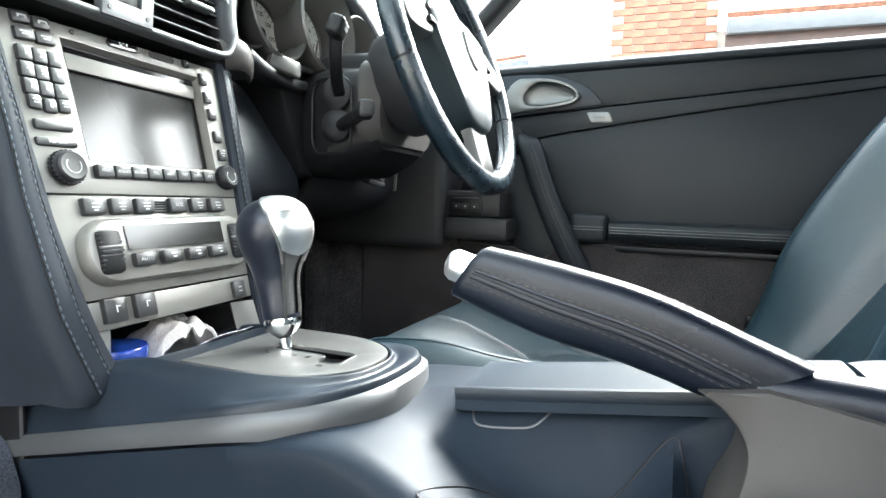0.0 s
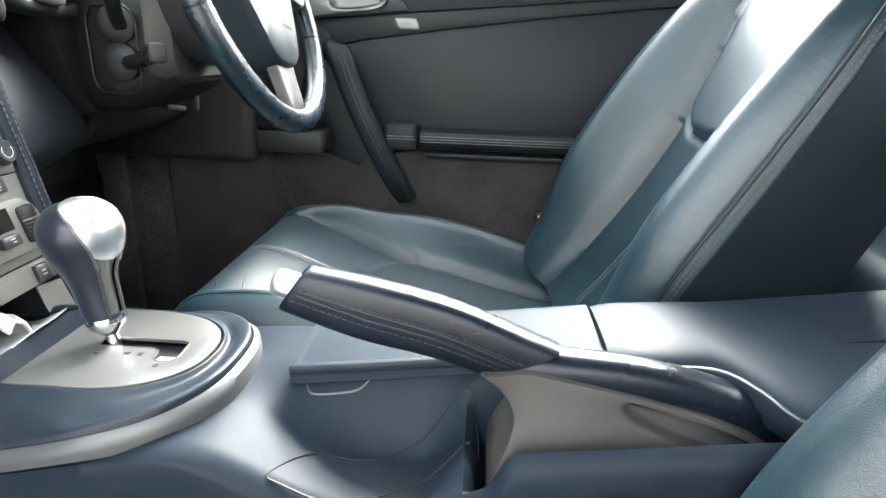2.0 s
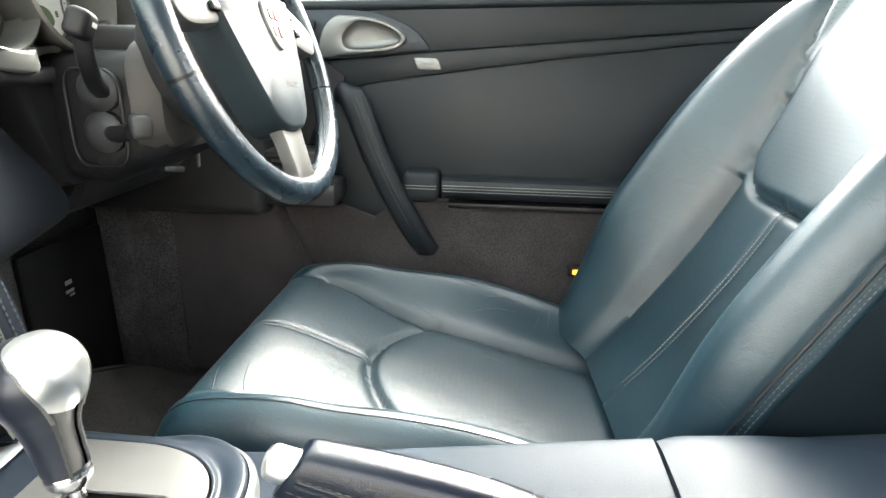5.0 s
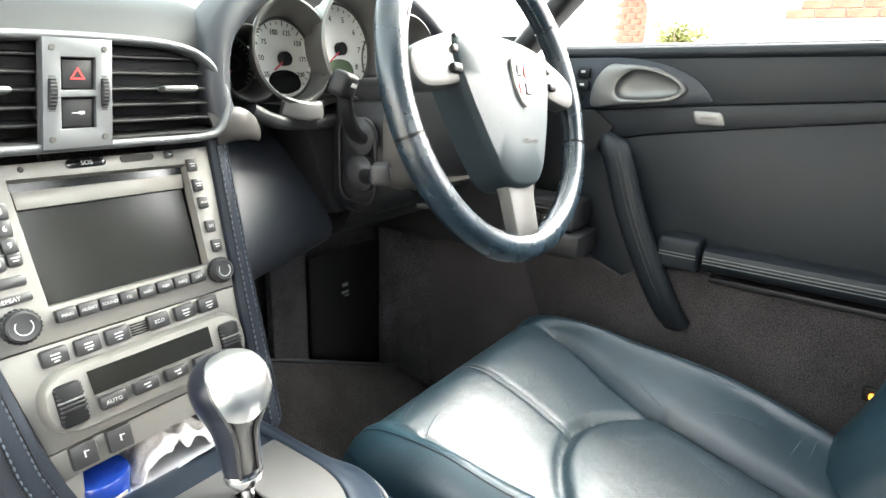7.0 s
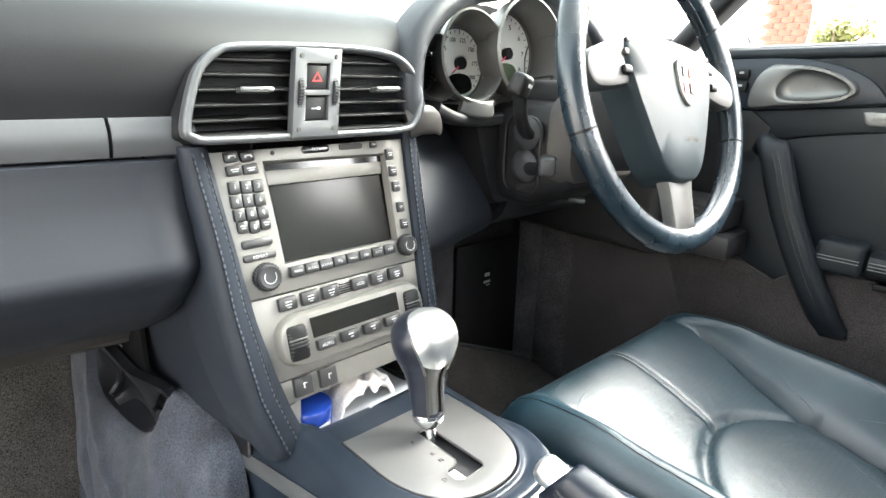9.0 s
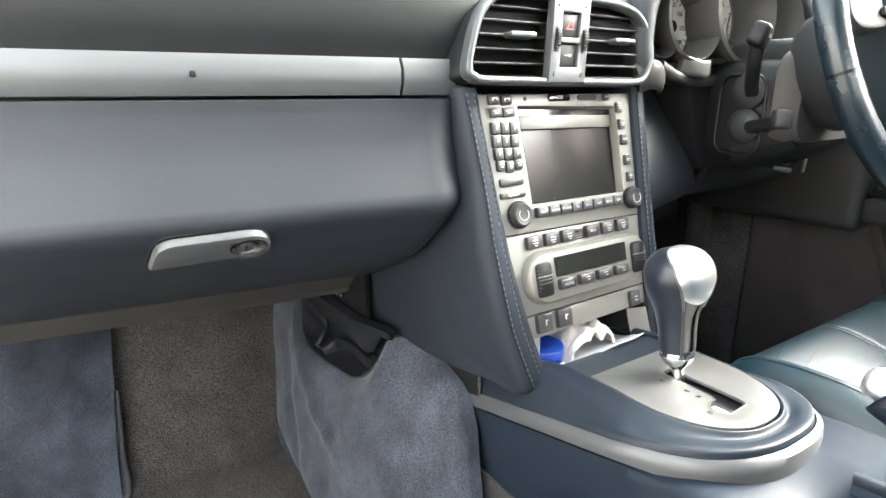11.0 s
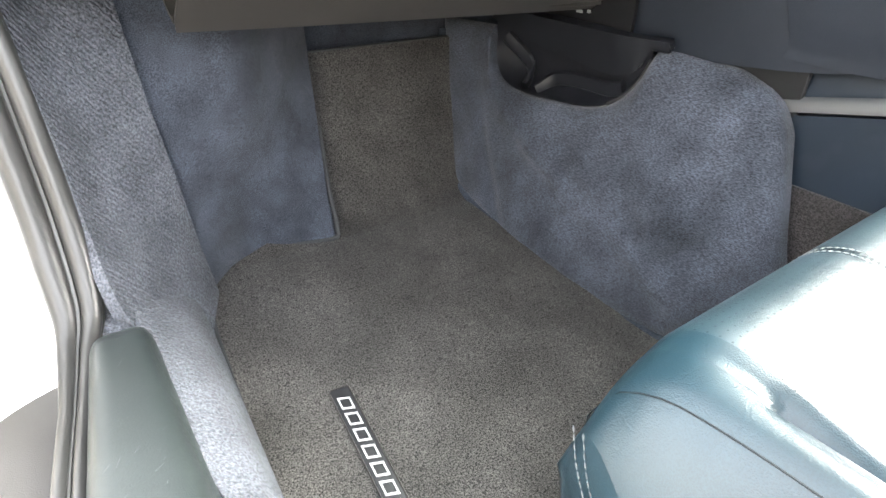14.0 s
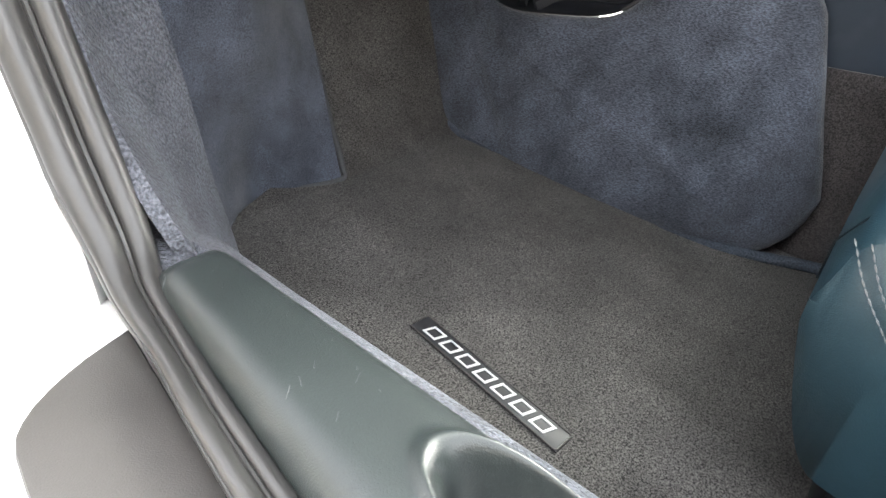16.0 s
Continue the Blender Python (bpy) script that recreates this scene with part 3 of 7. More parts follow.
part("edge_strip", ruffle(patch([[Vector(r[2]) + Vector((0.004, -0.006, 0))] + [Vector(p) + Vector((0, -0.004, 0)) for p in r[3:]] for r in wall_rows], 40, 16), 0.002, 30, 0.012), WEAVE, kick, "coarse-woven carpet strip, pale as if lit from the door")
part("strip_foot", rbox((0.055, 0.09, 0.11), (-0.772, 1.065, 0.082), 0.018, 3), WEAVE, kick)
strip_rows = [[(-0.684 - 0.06 * (1.1 - y), y, floor_z(y) - 0.004), (-0.694 - 0.06 * (1.1 - y), y, floor_z(y) + 0.040), (-0.716 - 0.03 * (1.1 - y), y, 0.098), (-0.760, y, 0.132) if y > 0.82 else (-0.752, y, 0.122)] for y in (1.12, 0.95, 0.84, 0.76, 0.6, 0.3, 0.0)]
solo("sill_carpet", patch(strip_rows, 30, 12, 0.008), WEAVE, "worn blue-grey woven carpet strip inside the sill, pale as if lit", "carpet", "structure")

# tunnel carpet on the passenger's side
def line_at(t, xs_, ys_):
    return float(np.interp(t, xs_, ys_))


def tunnel_top(y):
    """Height of the panel's upper edge, with the scoop for the footrest cover."""
    z = line_at(y, (0.785, 0.795, 0.812, 0.85, 0.93, 1.36), (0.303, 0.313, 0.322, 0.335, 0.339, 0.312))
    k = abs((y - 1.093) / 0.137)
    return z - 0.088 * math.sqrt(1 - k ** 4) if k < 1 else z


def tunnel_x(y, z):
    """How far the panel stands out from the tunnel's middle."""
    low_x = line_at(y, (0.706, 0.744, 0.79, 0.86, 0.95, 1.07, 1.20, 1.30), (-0.132, -0.152, -0.174, -0.190, -0.198, -0.205, -0.200, -0.192))
    up_x = line_at(y, (0.706, 0.80, 0.85, 0.93, 1.06, 1.20, 1.36), (-0.113, -0.115, -0.118, -0.127, -0.132, -0.148, -0.155))
    return low_x + (up_x - low_x) * line_at(z, (-0.02, 0.07, 0.165, 0.255, 0.335), (0.0, 0.05, 0.26, 0.62, 1.0))


def tunnel_low(y):
    return line_at(y, (0.706, 0.712, 0.722, 0.742, 0.77, 0.86, 0.95, 1.07, 1.20, 1.30), (0.075, 0.048, 0.024, 0.002, -0.012, -0.009, -0.002, 0.012, 0.032, 0.075))


def tunnel_rear(z):
    """The rear edge, which leans forward towards the console."""
    return line_at(z, (0.075, 0.12, 0.182, 0.223, 0.261, 0.286, 0.303), (0.706, 0.718, 0.738, 0.750, 0.763, 0.772, 0.785))


FOLDS = ((1.10, 0.185, 0.45, 0.012, 0.09, 0.008), (1.02, 0.165, 0.35, 0.011, 0.05, -0.004), (0.86, 0.085, 0.55, 0.010, 0.06, 0.008), (0.825, 0.125, -0.9, 0.010, 0.05, -0.006), (1.18, 0.13, 1.6, 0.012, 0.06, -0.007), (0.80, 0.06, -2.0, 0.010, 0.04, 0.006), (0.92, 0.24, 1.9, 0.016, 0.05, 0.004))
tunnel = thing("tunnel_carpet", (-0.15, 1.0, 0.0), "blue-grey velour carpet panel over the transmission tunnel", "carpet panel", kind="structure")
grid = []
for i in range(121):
    u = (i / 120) ** 1.35
    yt, yb = 0.785 + 0.575 * u, 0.706 + 0.574 * u
    zt, col_ = tunnel_top(yt), []
    for k in range(61):
        f_ = k / 60
        z = tunnel_low(yb) + (zt - tunnel_low(yb)) * f_
        y = yb + (yt - yb) * f_ + (1 - u) ** 3 * (tunnel_rear(0.075 + 0.228 * f_) - 0.706 - 0.079 * f_)
        fold = sum(a_ * math.exp(-(((z - z0) - m_ * (y - y0)) / (w_ * (1 + abs(m_)))) ** 2) * math.exp(-((y - y0) / l_) ** 2) for y0, z0, m_, w_, l_, a_ in FOLDS)
        near = min(1.0, i / 8, (120 - i) / 5, min(k, 60 - k) / 6)
        fold = near * (fold + 0.0045 * noise.noise((y * 13, z * 13, 0.4)) + 0.002 * noise.noise((y * 34, z * 34, 2.4)))
        col_.append((tunnel_x(y, z) - fold - 0.012 * math.sin(math.pi / 2 * near) ** 0.7, y, z))
    grid.append(col_)
part("panel", loft([col_ + [(x + 0.012, y, z) for x, y, z in reversed([(tunnel_x(p[1], p[2]), p[1], p[2]) for p in col_])] for col_ in grid]), CARPET, tunnel, sharp=70)
hem = [(x - 0.006, y - 0.004, z) for x, y, z in [grid[120][k] for k in range(56, 4, -4)]] + [(x - 0.009, y, z + 0.009) for x, y, z in [g_[0] for g_ in grid[116::-4]] if y > 0.78] + [(-0.160, 0.735, -0.004), (-0.138, 0.690, -0.006), (-0.120, 0.640, -0.010)]
part("binding", sweep(spline([Vector(p) for p in hem], 140), circle(0.0085, 12, 0.0075)), EDGING, tunnel, "rolled blue-grey edge")
# low carpet along the console behind the panel
low_rows = [[(-0.111, y, z - 0.012) for y in (0.80, 0.6, 0.4, 0.2)] for z in (-0.04, 0.10, 0.24)]
solo("console_carpet", patch(low_rows, 8, 12, 0.008), DOORCARPET, "dark grey carpet strip along the bottom of the console", "carpet", "structure")
# black moulded footrest cover in the top of the tunnel
cov = thing("footrest_cover", (-0.15, 1.05, 0.3), "black moulded plastic cover set into the tunnel carpet", "plastic cover")
def dish(y, f_, out=0.0):
    """A point of the sunk cover: f_ runs from the carpet's edge up to the side panel."""
    k = min(1.0, abs((y - 1.093) / 0.137))
    zt = tunnel_top(y)
    edge = Vector((tunnel_x(y, zt) + 0.004, y, zt + 0.002))
    top = Vector((line_at(y, (0.93, 1.0, 1.25), (-0.130, -0.150, -0.158)), y, 0.352))
    p = edge + (top - edge) * f_
    return p + Vector((0.030 * math.sin(math.pi * f_ ** 0.7) * (1 - k ** 3) - out, 0, -0.006 * math.sin(math.pi * f_)))


part("tray", loft([[dish(y, f_) for f_ in np.linspace(0, 1, 20)] for y in np.linspace(0.957, 1.229, 50)], caps=False, closed=False), COVER, cov)
cap_rows = [[dish(y, f_, 0.016) for f_ in np.linspace(line_at(y, (0.925, 0.97, 1.10, 1.22), (0.0, 0.45, 0.62, 0.80)), 1.0, 10)] for y in np.linspace(0.928, 1.222, 40)]
cap_bm = loft(cap_rows, caps=False, closed=False)
bmesh.ops.recalc_face_normals(cap_bm, faces=cap_bm.faces)
bmesh.ops.solidify(cap_bm, geom=cap_bm.faces[:], thickness=0.012)
part("cap_plate", cap_bm, COVER, cov)
part("brace", sweep([dish(y, f_, 0.005) for y, f_ in spline([(1.205, 0.62), (1.165, 0.40), (1.150, 0.06)], 14)], circle(0.0055, 8, 0.011)), COVER, cov)
part("brace", sweep([dish(y, f_, 0.005) for y, f_ in spline([(1.128, 0.06), (1.105, 0.26), (1.05, 0.30), (0.985, 0.22)], 20)], circle(0.0055, 8, 0.011)), COVER, cov)
part("lip", sweep([dish(y, 0.03, 0.002) for y in np.linspace(0.957, 1.000, 14)], circle(0.0035, 10)), SOFT, cov, "slightly paler edge")

# ---------------- sill, seal and step of the open passenger door ----------------
def sill_edges(y):
    return -0.748 - 0.012 * (1.0 - y), -0.803 - 0.17 * max(0.0, 1.0 - y)


def sill_top(x, y):
    inner, outer = sill_edges(y)
    mid, half = (inner + outer) / 2, (inner - outer) / 2
    k = min(1.0, abs((x - mid) / half))
    z = 0.118 + 0.036 * (1 - k ** 5) ** 0.5
    if y > 0.985:
        z -= 0.035 * ((y - 0.985) / 0.045) ** 2
    d = math.hypot((x + 0.788) / 0.032, (y - 0.662) / 0.094)
    t = min(1.0, max(0.0, (1.10 - d) / 0.28))
    return z - 0.078 * t * t * (3 - 2 * t) + 0.004 * math.exp(-((d - 1.16) / 0.06) ** 2)


sill_rings = []
for i in range(420):
    y = 1.030 - i * 0.002
    inner, outer = sill_edges(y)
    shrink = 1.0 if y < 0.985 else math.sqrt(max(0.03, 1 - ((y - 0.985) / 0.0465) ** 2))
    mid, half = (inner + outer) / 2, (inner - outer) / 2 * shrink
    ring = [(mid + half * math.sin(math.pi * (k / 90 - 0.5)), y) for k in range(91)]
    sill_rings.append([(x, yy, sill_top(x, yy)) for x, yy in ring] + [(mid + half, y, 0.03), (mid - half, y, 0.03)])
sill = solo("door_sill", loft(sill_rings), SILLP, "dark scuffed plastic door sill with a sunk release handle pocket", "door sill", "structure", 60)
rng = random.Random(5)
for i in range(16):
    x0, y0, a_ = rng.uniform(-0.815, -0.765), rng.uniform(0.80, 1.0), rng.uniform(0.5, 1.1)
    n_ = rng.uniform(0.002, 0.009)
    part("scuff", sweep([(x0 + n_ * k / 4 * math.cos(a_), y0 + n_ * k / 4 * math.sin(a_), sill_top(x0 + n_ * k / 4 * math.cos(a_), y0 + n_ * k / 4 * math.sin(a_)) + 0.0001) for k in range(5)], circle(0.00035, 5, 0.0002)), SCUFF, sill)
seal_path = spline([(-0.93, 0.20, 0.118), (-0.862, 0.70, 0.124), (-0.838, 0.86, 0.126), (-0.822, 0.945, 0.128), (-0.810, 1.010, 0.132), (-0.800, 1.050, 0.150), (-0.797, 1.088, 0.20), (-0.797, 1.112, 0.26), (-0.800, 1.140, 0.36), (-0.808, 1.18, 0.48), (-0.825, 1.25, 0.64)], 110)


def seal_size(t):
    return 0.50 + 0.50 * min(1.0, max(0.0, (t - 0.30) / 0.28))


def beside(shift):
    return [p + Vector(shift) * seal_size(i / 109) for i, p in enumerate(seal_path)]


seal = thing("door_seal", (-0.82, 0.9, 0.12), "grey double-lipped rubber seal round the door opening", "door seal", kind="structure")
part("inner_lip", sweep(beside((0.014, -0.002, 0.002)), circle(0.0105, 14, 0.010), scale=seal_size), RUBBER, seal)
part("outer_lip", sweep(beside((-0.0115, 0.0, -0.001)), circle(0.0125, 14, 0.011), scale=seal_size), RUBBER, seal)
part("centre_rib", sweep(beside((0.0015, 0.0, 0.001)), circle(0.004, 10, 0.006), scale=seal_size), RUBBER, seal)
part("flange", sweep(beside((0.0, 0.004, -0.008)), rrect(0.050, 0.010, 0.003, 2), scale=seal_size), RUBBER, seal)
step_out = [(p.x, p.y) for p in spline([(-0.818, 1.025, 0), (-0.852, 1.015, 0), (-0.880, 1.001, 0), (-0.900, 0.984, 0), (-0.910, 0.962, 0), (-0.918, 0.90, 0)], 11)] + [(-0.985, 0.40), (-0.99, 0.2), (-0.93, 0.2), (-0.868, 0.70), (-0.832, 0.94)]
solo("sill_step", place(plate(step_out, (), 0.16, 0.004), Matrix.Translation((0, 0, -0.06))), STEP, "warm grey plastic cover over the outer sill", "sill cover", "structure")

# ---------------- white bodywork outside the passenger's door ----------------
body = thing("car_body", (-0.9, 1.2, -0.1), "white painted front wing and door pillar of the car", "car body", kind="structure")
pillar_edge = ((-0.10, -0.975, 1.075), (0.0, -0.920, 1.080), (0.03, -0.901, 1.082), (0.06, -0.889, 1.083), (0.10, -0.878, 1.085), (0.15, -0.8725, 1.088), (0.20, -0.871, 1.098), (0.30, -0.876, 1.128), (0.60, -0.905, 1.205))
part("door_pillar", patch([[(-0.770, y + 0.035, z), (-0.800, y + 0.020, z), (-0.815, y, z), ((-0.815 + x) / 2, y, z), (x, y, z), (x - 0.002, y + 0.006, z), (x - 0.003, y + 0.05, z)] for z, x, y in pillar_edge], 60, 16, 0.004), PAINT, body)
part("sill_body", rbox((0.22, 0.92, 0.18), (-0.880, 0.64, -0.002), 0.02, 3), PAINT, body)
part("hinge_jamb", patch([[(x + 0.012, y + 0.030, z), (x - 0.03, y + 0.034, z), (x - 0.10, y + 0.040, z)] for z, x, y in pillar_edge], 40, 8, 0.004), JAMB, body, "white recess behind the door pillar, coloured as if in shade")
part("wiring_boot", sweep([(-0.885, 1.135, 0.150), (-0.893, 1.112, 0.166), (-0.915, 1.098, 0.172), (-0.955, 1.092, 0.172)], circle(0.020, 14, 0.020), scale=lambda t: 0.9 + 0.1 * math.cos(t * 38)), RUBBER, body, "grey ribbed rubber boot")
part("hinge_plate", place(rbox((0.045, 0.012, 0.016), (0, 0, 0), 0.004, 2), pose(-0.915, 1.108, 0.118, 0, 14, 0)), JAMB, body)
flange = [[p + Vector((0.004, 0.012, -0.004)), p + Vector((-0.03, 0.016, -0.006)), p + Vector((-0.07, 0.020, -0.010)), p + Vector((-0.12, 0.030, -0.02))] for p in seal_path[62::6]]
part("pillar_flange", patch(flange, 30, 10, 0.006), PAINT, body)
part("inner_jamb", rbox((0.012, 0.30, 0.50), (-0.812, 1.310, 0.12), 0.003), PAINT, body)
part("wing", patch([[(-1.0, 1.13, -0.10), (-0.95, 1.4, -0.10), (-0.93, 1.9, -0.05)], [(-1.0, 1.15, 0.25), (-0.98, 1.4, 0.28), (-0.95, 1.9, 0.30)], [(-0.99, 1.24, 0.58), (-0.96, 1.5, 0.56), (-0.90, 1.9, 0.50)]], 14, 12, 0.01), PAINT, body)
# unseen open door; its swing is set by how much left light comes in
open_door = thing("door_2", (-1.0, 1.05, 0.0), "open white passenger door, out of view", "car door", kind="structure")
dd = Vector((-0.88, -0.47, 0)).normalized()
o = Vector((-1.08, 1.06, 0.05))
dm_ = frame_of(o, dd, (0, 0, 1))
part("shell", place(plate([(0, 0), (1.05, 0.02), (1.08, 0.62), (0.10, 0.66), (0, 0.4)], (), 0.10, 0.012), dm_), PAINT, open_door)
part("inner_trim", place(plate([(0.06, 0.06), (1.0, 0.08), (1.0, 0.60), (0.12, 0.60), (0.06, 0.4)], (), 0.03, 0.01), dm_ @ Matrix.Translation((0, 0, 0.10))), DOOR, open_door)

# ---------------- driver's door ----------------
door_m = frame_of((0.716, 0, 0), (0, -1, 0), (0, 0, 1))
door = thing("door_1", (0.72, 0.1, 0.2), "closed driver's door trimmed in dark leather with a silver handle", "car door", kind="structure")
seam1 = [(-0.62, 0.684), (-0.43, 0.702), (-0.165, 0.725), (0.118, 0.750), (0.62, 0.775)]
seam2 = [(-0.66, 0.606), (-0.632, 0.618), (-0.592, 0.636), (-0.52, 0.652), (-0.40, 0.670), (-0.30, 0.684), (-0.21, 0.696), (0.0, 0.721), (0.15, 0.733), (0.62, 0.760)]
g = 0.0008
part("core", place(plate([(-0.72, 0.10), (0.64, 0.10), (0.64, 0.79), (-0.70, 0.775)], (), 0.09), door_m @ Matrix.Translation((0, 0, -0.096))), SOFT, door)
top_out = [(x, z + g) for x, z in seam1] + [(0.62, 0.800), (0.107, 0.799), (-0.258, 0.785), (-0.636, 0.775)]
part("top_panel", place(plate(top_out, (), 0.012, 0.002), door_m @ Matrix.Translation((0, 0, -0.004))), DOOR, door)
mid_out = [(x, z + g) for x, z in seam2] + [(x, z - g) for x, z in reversed(seam1)]
part("middle_panel", place(plate(mid_out, (), 0.012, 0.002), door_m @ Matrix.Translation((0, 0, -0.005))), DOOR, door)
low_out = [(-0.69, 0.42), (0.62, 0.42)] + [(x, z - g) for x, z in reversed(seam2)] + [(-0.70, 0.60)]
part("lower_panel", place(plate(low_out, (), 0.012, 0.002), door_m @ Matrix.Translation((0, 0, -0.010))), DOOR, door)
part("belt_strip", sweep([(0.722, y, 0.7755 + 0.0308 * (0.66 - y)) for y in np.linspace(0.70, -0.62, 30)], rrect(0.026, 0.016, 0.006, 3)), ALU, door, "bright metal window strip")
part("belt_pad", sweep([(0.712, y, 0.770 + 0.0308 * (0.66 - y)) for y in np.linspace(0.70, -0.62, 30)], circle(0.010, 10)), DOOR, door)
part("carpet", place(plate([(-0.70, 0.12), (0.62, 0.12), (0.62, 0.45), (-0.42, 0.45), (-0.50, 0.44), (-0.53, 0.415), (-0.585, 0.435), (-0.70, 0.44)], (), 0.03, 0.008), door_m @ Matrix.Translation((0, 0, -0.012))), DOORCARPET, door, "dark grey carpeted lower door")
# pocket lid with padded roll
pk = part("pocket_lid", loft([[(0.714 - d, y, z) for d, z in ((0, 0.455), (0.028, 0.457), (0.036, 0.463), (0.040, 0.471), (0.040, 0.481), (0.036, 0.490), (0.026, 0.4945), (0, 0.495))] for y in np.linspace(0.405, -0.55, 20)]), DOOR, door)
for z_ in (0.4725, 0.4775, 0.4825):
    part("piping", sweep([(0.6738, y, z_) for y in (0.404, 0.2, 0.0, -0.3, -0.54)], circle(0.0008, 6)), PIPING, pk, "fine pale piping")
part("pocket_edge", rbox((0.030, 0.95, 0.010), (0.700, -0.08, 0.445), 0.003), BLACK, door)
blk = part("armrest_block", rbox((0.052, 0.062, 0.050), (0.692, 0.441, 0.480), 0.008, 3), DOOR, door)
for z_ in (0.4775, 0.4825):
    part("piping", sweep([(0.6658, y, z_) for y in (0.468, 0.44, 0.414)], circle(0.0008, 6)), PIPING, blk, "fine pale piping")
# pull handle
pull_path = spline([(0.704, 0.578, 0.622), (0.684, 0.566, 0.634), (0.672, 0.552, 0.616), (0.668, 0.521, 0.535), (0.671, 0.482, 0.452), (0.682, 0.447, 0.385), (0.698, 0.432, 0.356)], 48)
pull = part("pull_handle", sweep(pull_path, rrect(0.028, 0.045, 0.012, 4), up=(0, 1, 0.4)), DOOR, door, "stitched leather pull handle")
for off in (-0.005, 0.003):
    part("stitching", stitches([p + Vector((-0.0142, off - 0.004, 0)) for p in pull_path[6:46]], 0.005), THREAD, pull)
part("pull_base", place(plate([(-0.630, 0.612), (-0.592, 0.633), (-0.555, 0.634), (-0.470, 0.440), (-0.452, 0.400), (-0.500, 0.406), (-0.540, 0.404), (-0.573, 0.417), (-0.592, 0.441), (-0.640, 0.470), (-0.655, 0.53)], (), 0.012, 0.004), door_m @ Matrix.Translation((0, 0, 0.0))), DOOR, door)
# handle bezel, handle and switches
bez = [(-0.675, 0.683), (-0.60, 0.687), (-0.52, 0.695), (-0.436, 0.705)] + spline([(-0.432, 0.708), (-0.450, 0.730), (-0.475, 0.746), (-0.517, 0.760), (-0.575, 0.766), (-0.675, 0.763)], 24)
part("handle_bezel", place(plate(bez, (), 0.005, 0.002), door_m @ Matrix.Translation((0, 0, 0.0075))), NAVY, door)
ho = spline([(-0.614, 0.691), (-0.575, 0.694), (-0.530, 0.699), (-0.488, 0.707), (-0.470, 0.720), (-0.484, 0.738), (-0.520, 0.752), (-0.565, 0.756), (-0.592, 0.753), (-0.612, 0.728)], 56, loop=True)
hi = spline([(-0.566, 0.706), (-0.510, 0.708), (-0.482, 0.716), (-0.486, 0.731), (-0.518, 0.745), (-0.552, 0.746), (-0.574, 0.726)], 44, loop=True)
hd = part("door_handle", place(plate(ho, [hi], 0.020, 0.005), door_m @ Matrix.Translation((0, 0, 0.008))), ALU, door, "satin silver door handle")
mx, mz = sum(p[0] for p in hi) / len(hi), sum(p[1] for p in hi) / len(hi)
part("handle_cup", place(loft([[(mx + (x - mx) * k, mz + (z - mz) * k, d) for x, z in hi] for k, d in ((1.01, 0.025), (0.97, 0.019), (0.88, 0.0155), (0.70, 0.0138), (0.35, 0.0130), (0.02, 0.0128))], caps=False), door_m), ALU, hd)
for yy, zz, ww, hh in ((-0.634, 0.741, 0.021, 0.016), (-0.634, 0.721, 0.021, 0.016), (-0.640, 0.701, 0.015, 0.010)):
    sw_ = part("window_switch", place(rbox((ww, hh, 0.010), (yy, zz, 0.016), 0.003), door_m), BLACK, door)
    part("switch_mark", place(rbox((0.007, 0.0035, 0.0006), (yy, zz + 0.002, 0.0212), 0.0002, 1), door_m), WHITE, sw_)
tag = part("airbag_tag", place(plate([(x - 0.40 * y, y) for x, y in rrect(0.042, 0.019, 0.005)], (), 0.003, 0.001), door_m @ Matrix.Translation((-0.436, 0.683, 0.0075))), ALU, door, "small silver airbag badge")
lettering("airbag_letters", "AIRBAG", 0.0062, door_m @ Matrix.Translation((-0.436, 0.683, 0.0108)), GREYP, tag)
spk = part("speaker_grille", place(plate([(-0.70, 0.46), (-0.625, 0.47), (-0.578, 0.66), (-0.61, 0.684), (-0.70, 0.682)], (), 0.006, 0.002), door_m @ Matrix.Translation((0, 0, 0.006))), BLACK, door, "black perforated speaker grille")

# ---------------- outside ----------------
gr = bmesh.new()
bmesh.ops.create_grid(gr, x_segments=40, y_segments=40, size=200)
solo("ground", place(gr, Matrix.Translation((0, 0, -0.30))), GROUND, "grey concrete drive reaching out to the horizon", "ground", "structure")

# added wall, out of view, that blocks low sky light from the left
solo("wall_left_shade", rbox((0.22, 9.0, 1.9), (-3.10, 0.5, 0.65), 0.01), MORTAR, "plain unseen wall added to hold back light from the left", "wall", "structure")

# ---------------- dashboard ----------------
dash = thing("dashboard", (0, 0.95, 0.4), "dark blue leather dashboard with a silver trim strip", "dashboard")


def dash_y(x):
    """How far forward the dashboard's face lies across the car."""
    if x < -0.15:
        return 0.788 + 0.13 * (-0.15 - x) + 0.12 * max(0.0, -0.5 - x) ** 1.5
    return 0.788 if x < 0.13 else 0.788 + 0.12 * (x - 0.13)


xs = (-0.72, -0.6, -0.45, -0.3, -0.2, -0.12, 0.0, 0.10, 0.145, 0.170, 0.20, 0.35, 0.50, 0.53, 0.555, 0.62, 0.72)
up = []
for x in xs:
    y = dash_y(x) + (0.085 if 0.16 < x < 0.54 else 0.0)
    up.append([(x, y + 0.004, 0.688), (x, y - 0.002, 0.720), (x, y + 0.004, 0.755), (x, y + 0.035, 0.785), (x, y + 0.11, 0.803), (x, y + 0.25, 0.815), (x, 1.30, 0.82)])
part("upper_pad", patch(up, 60, 30, 0.02), DASH_TOP, dash)
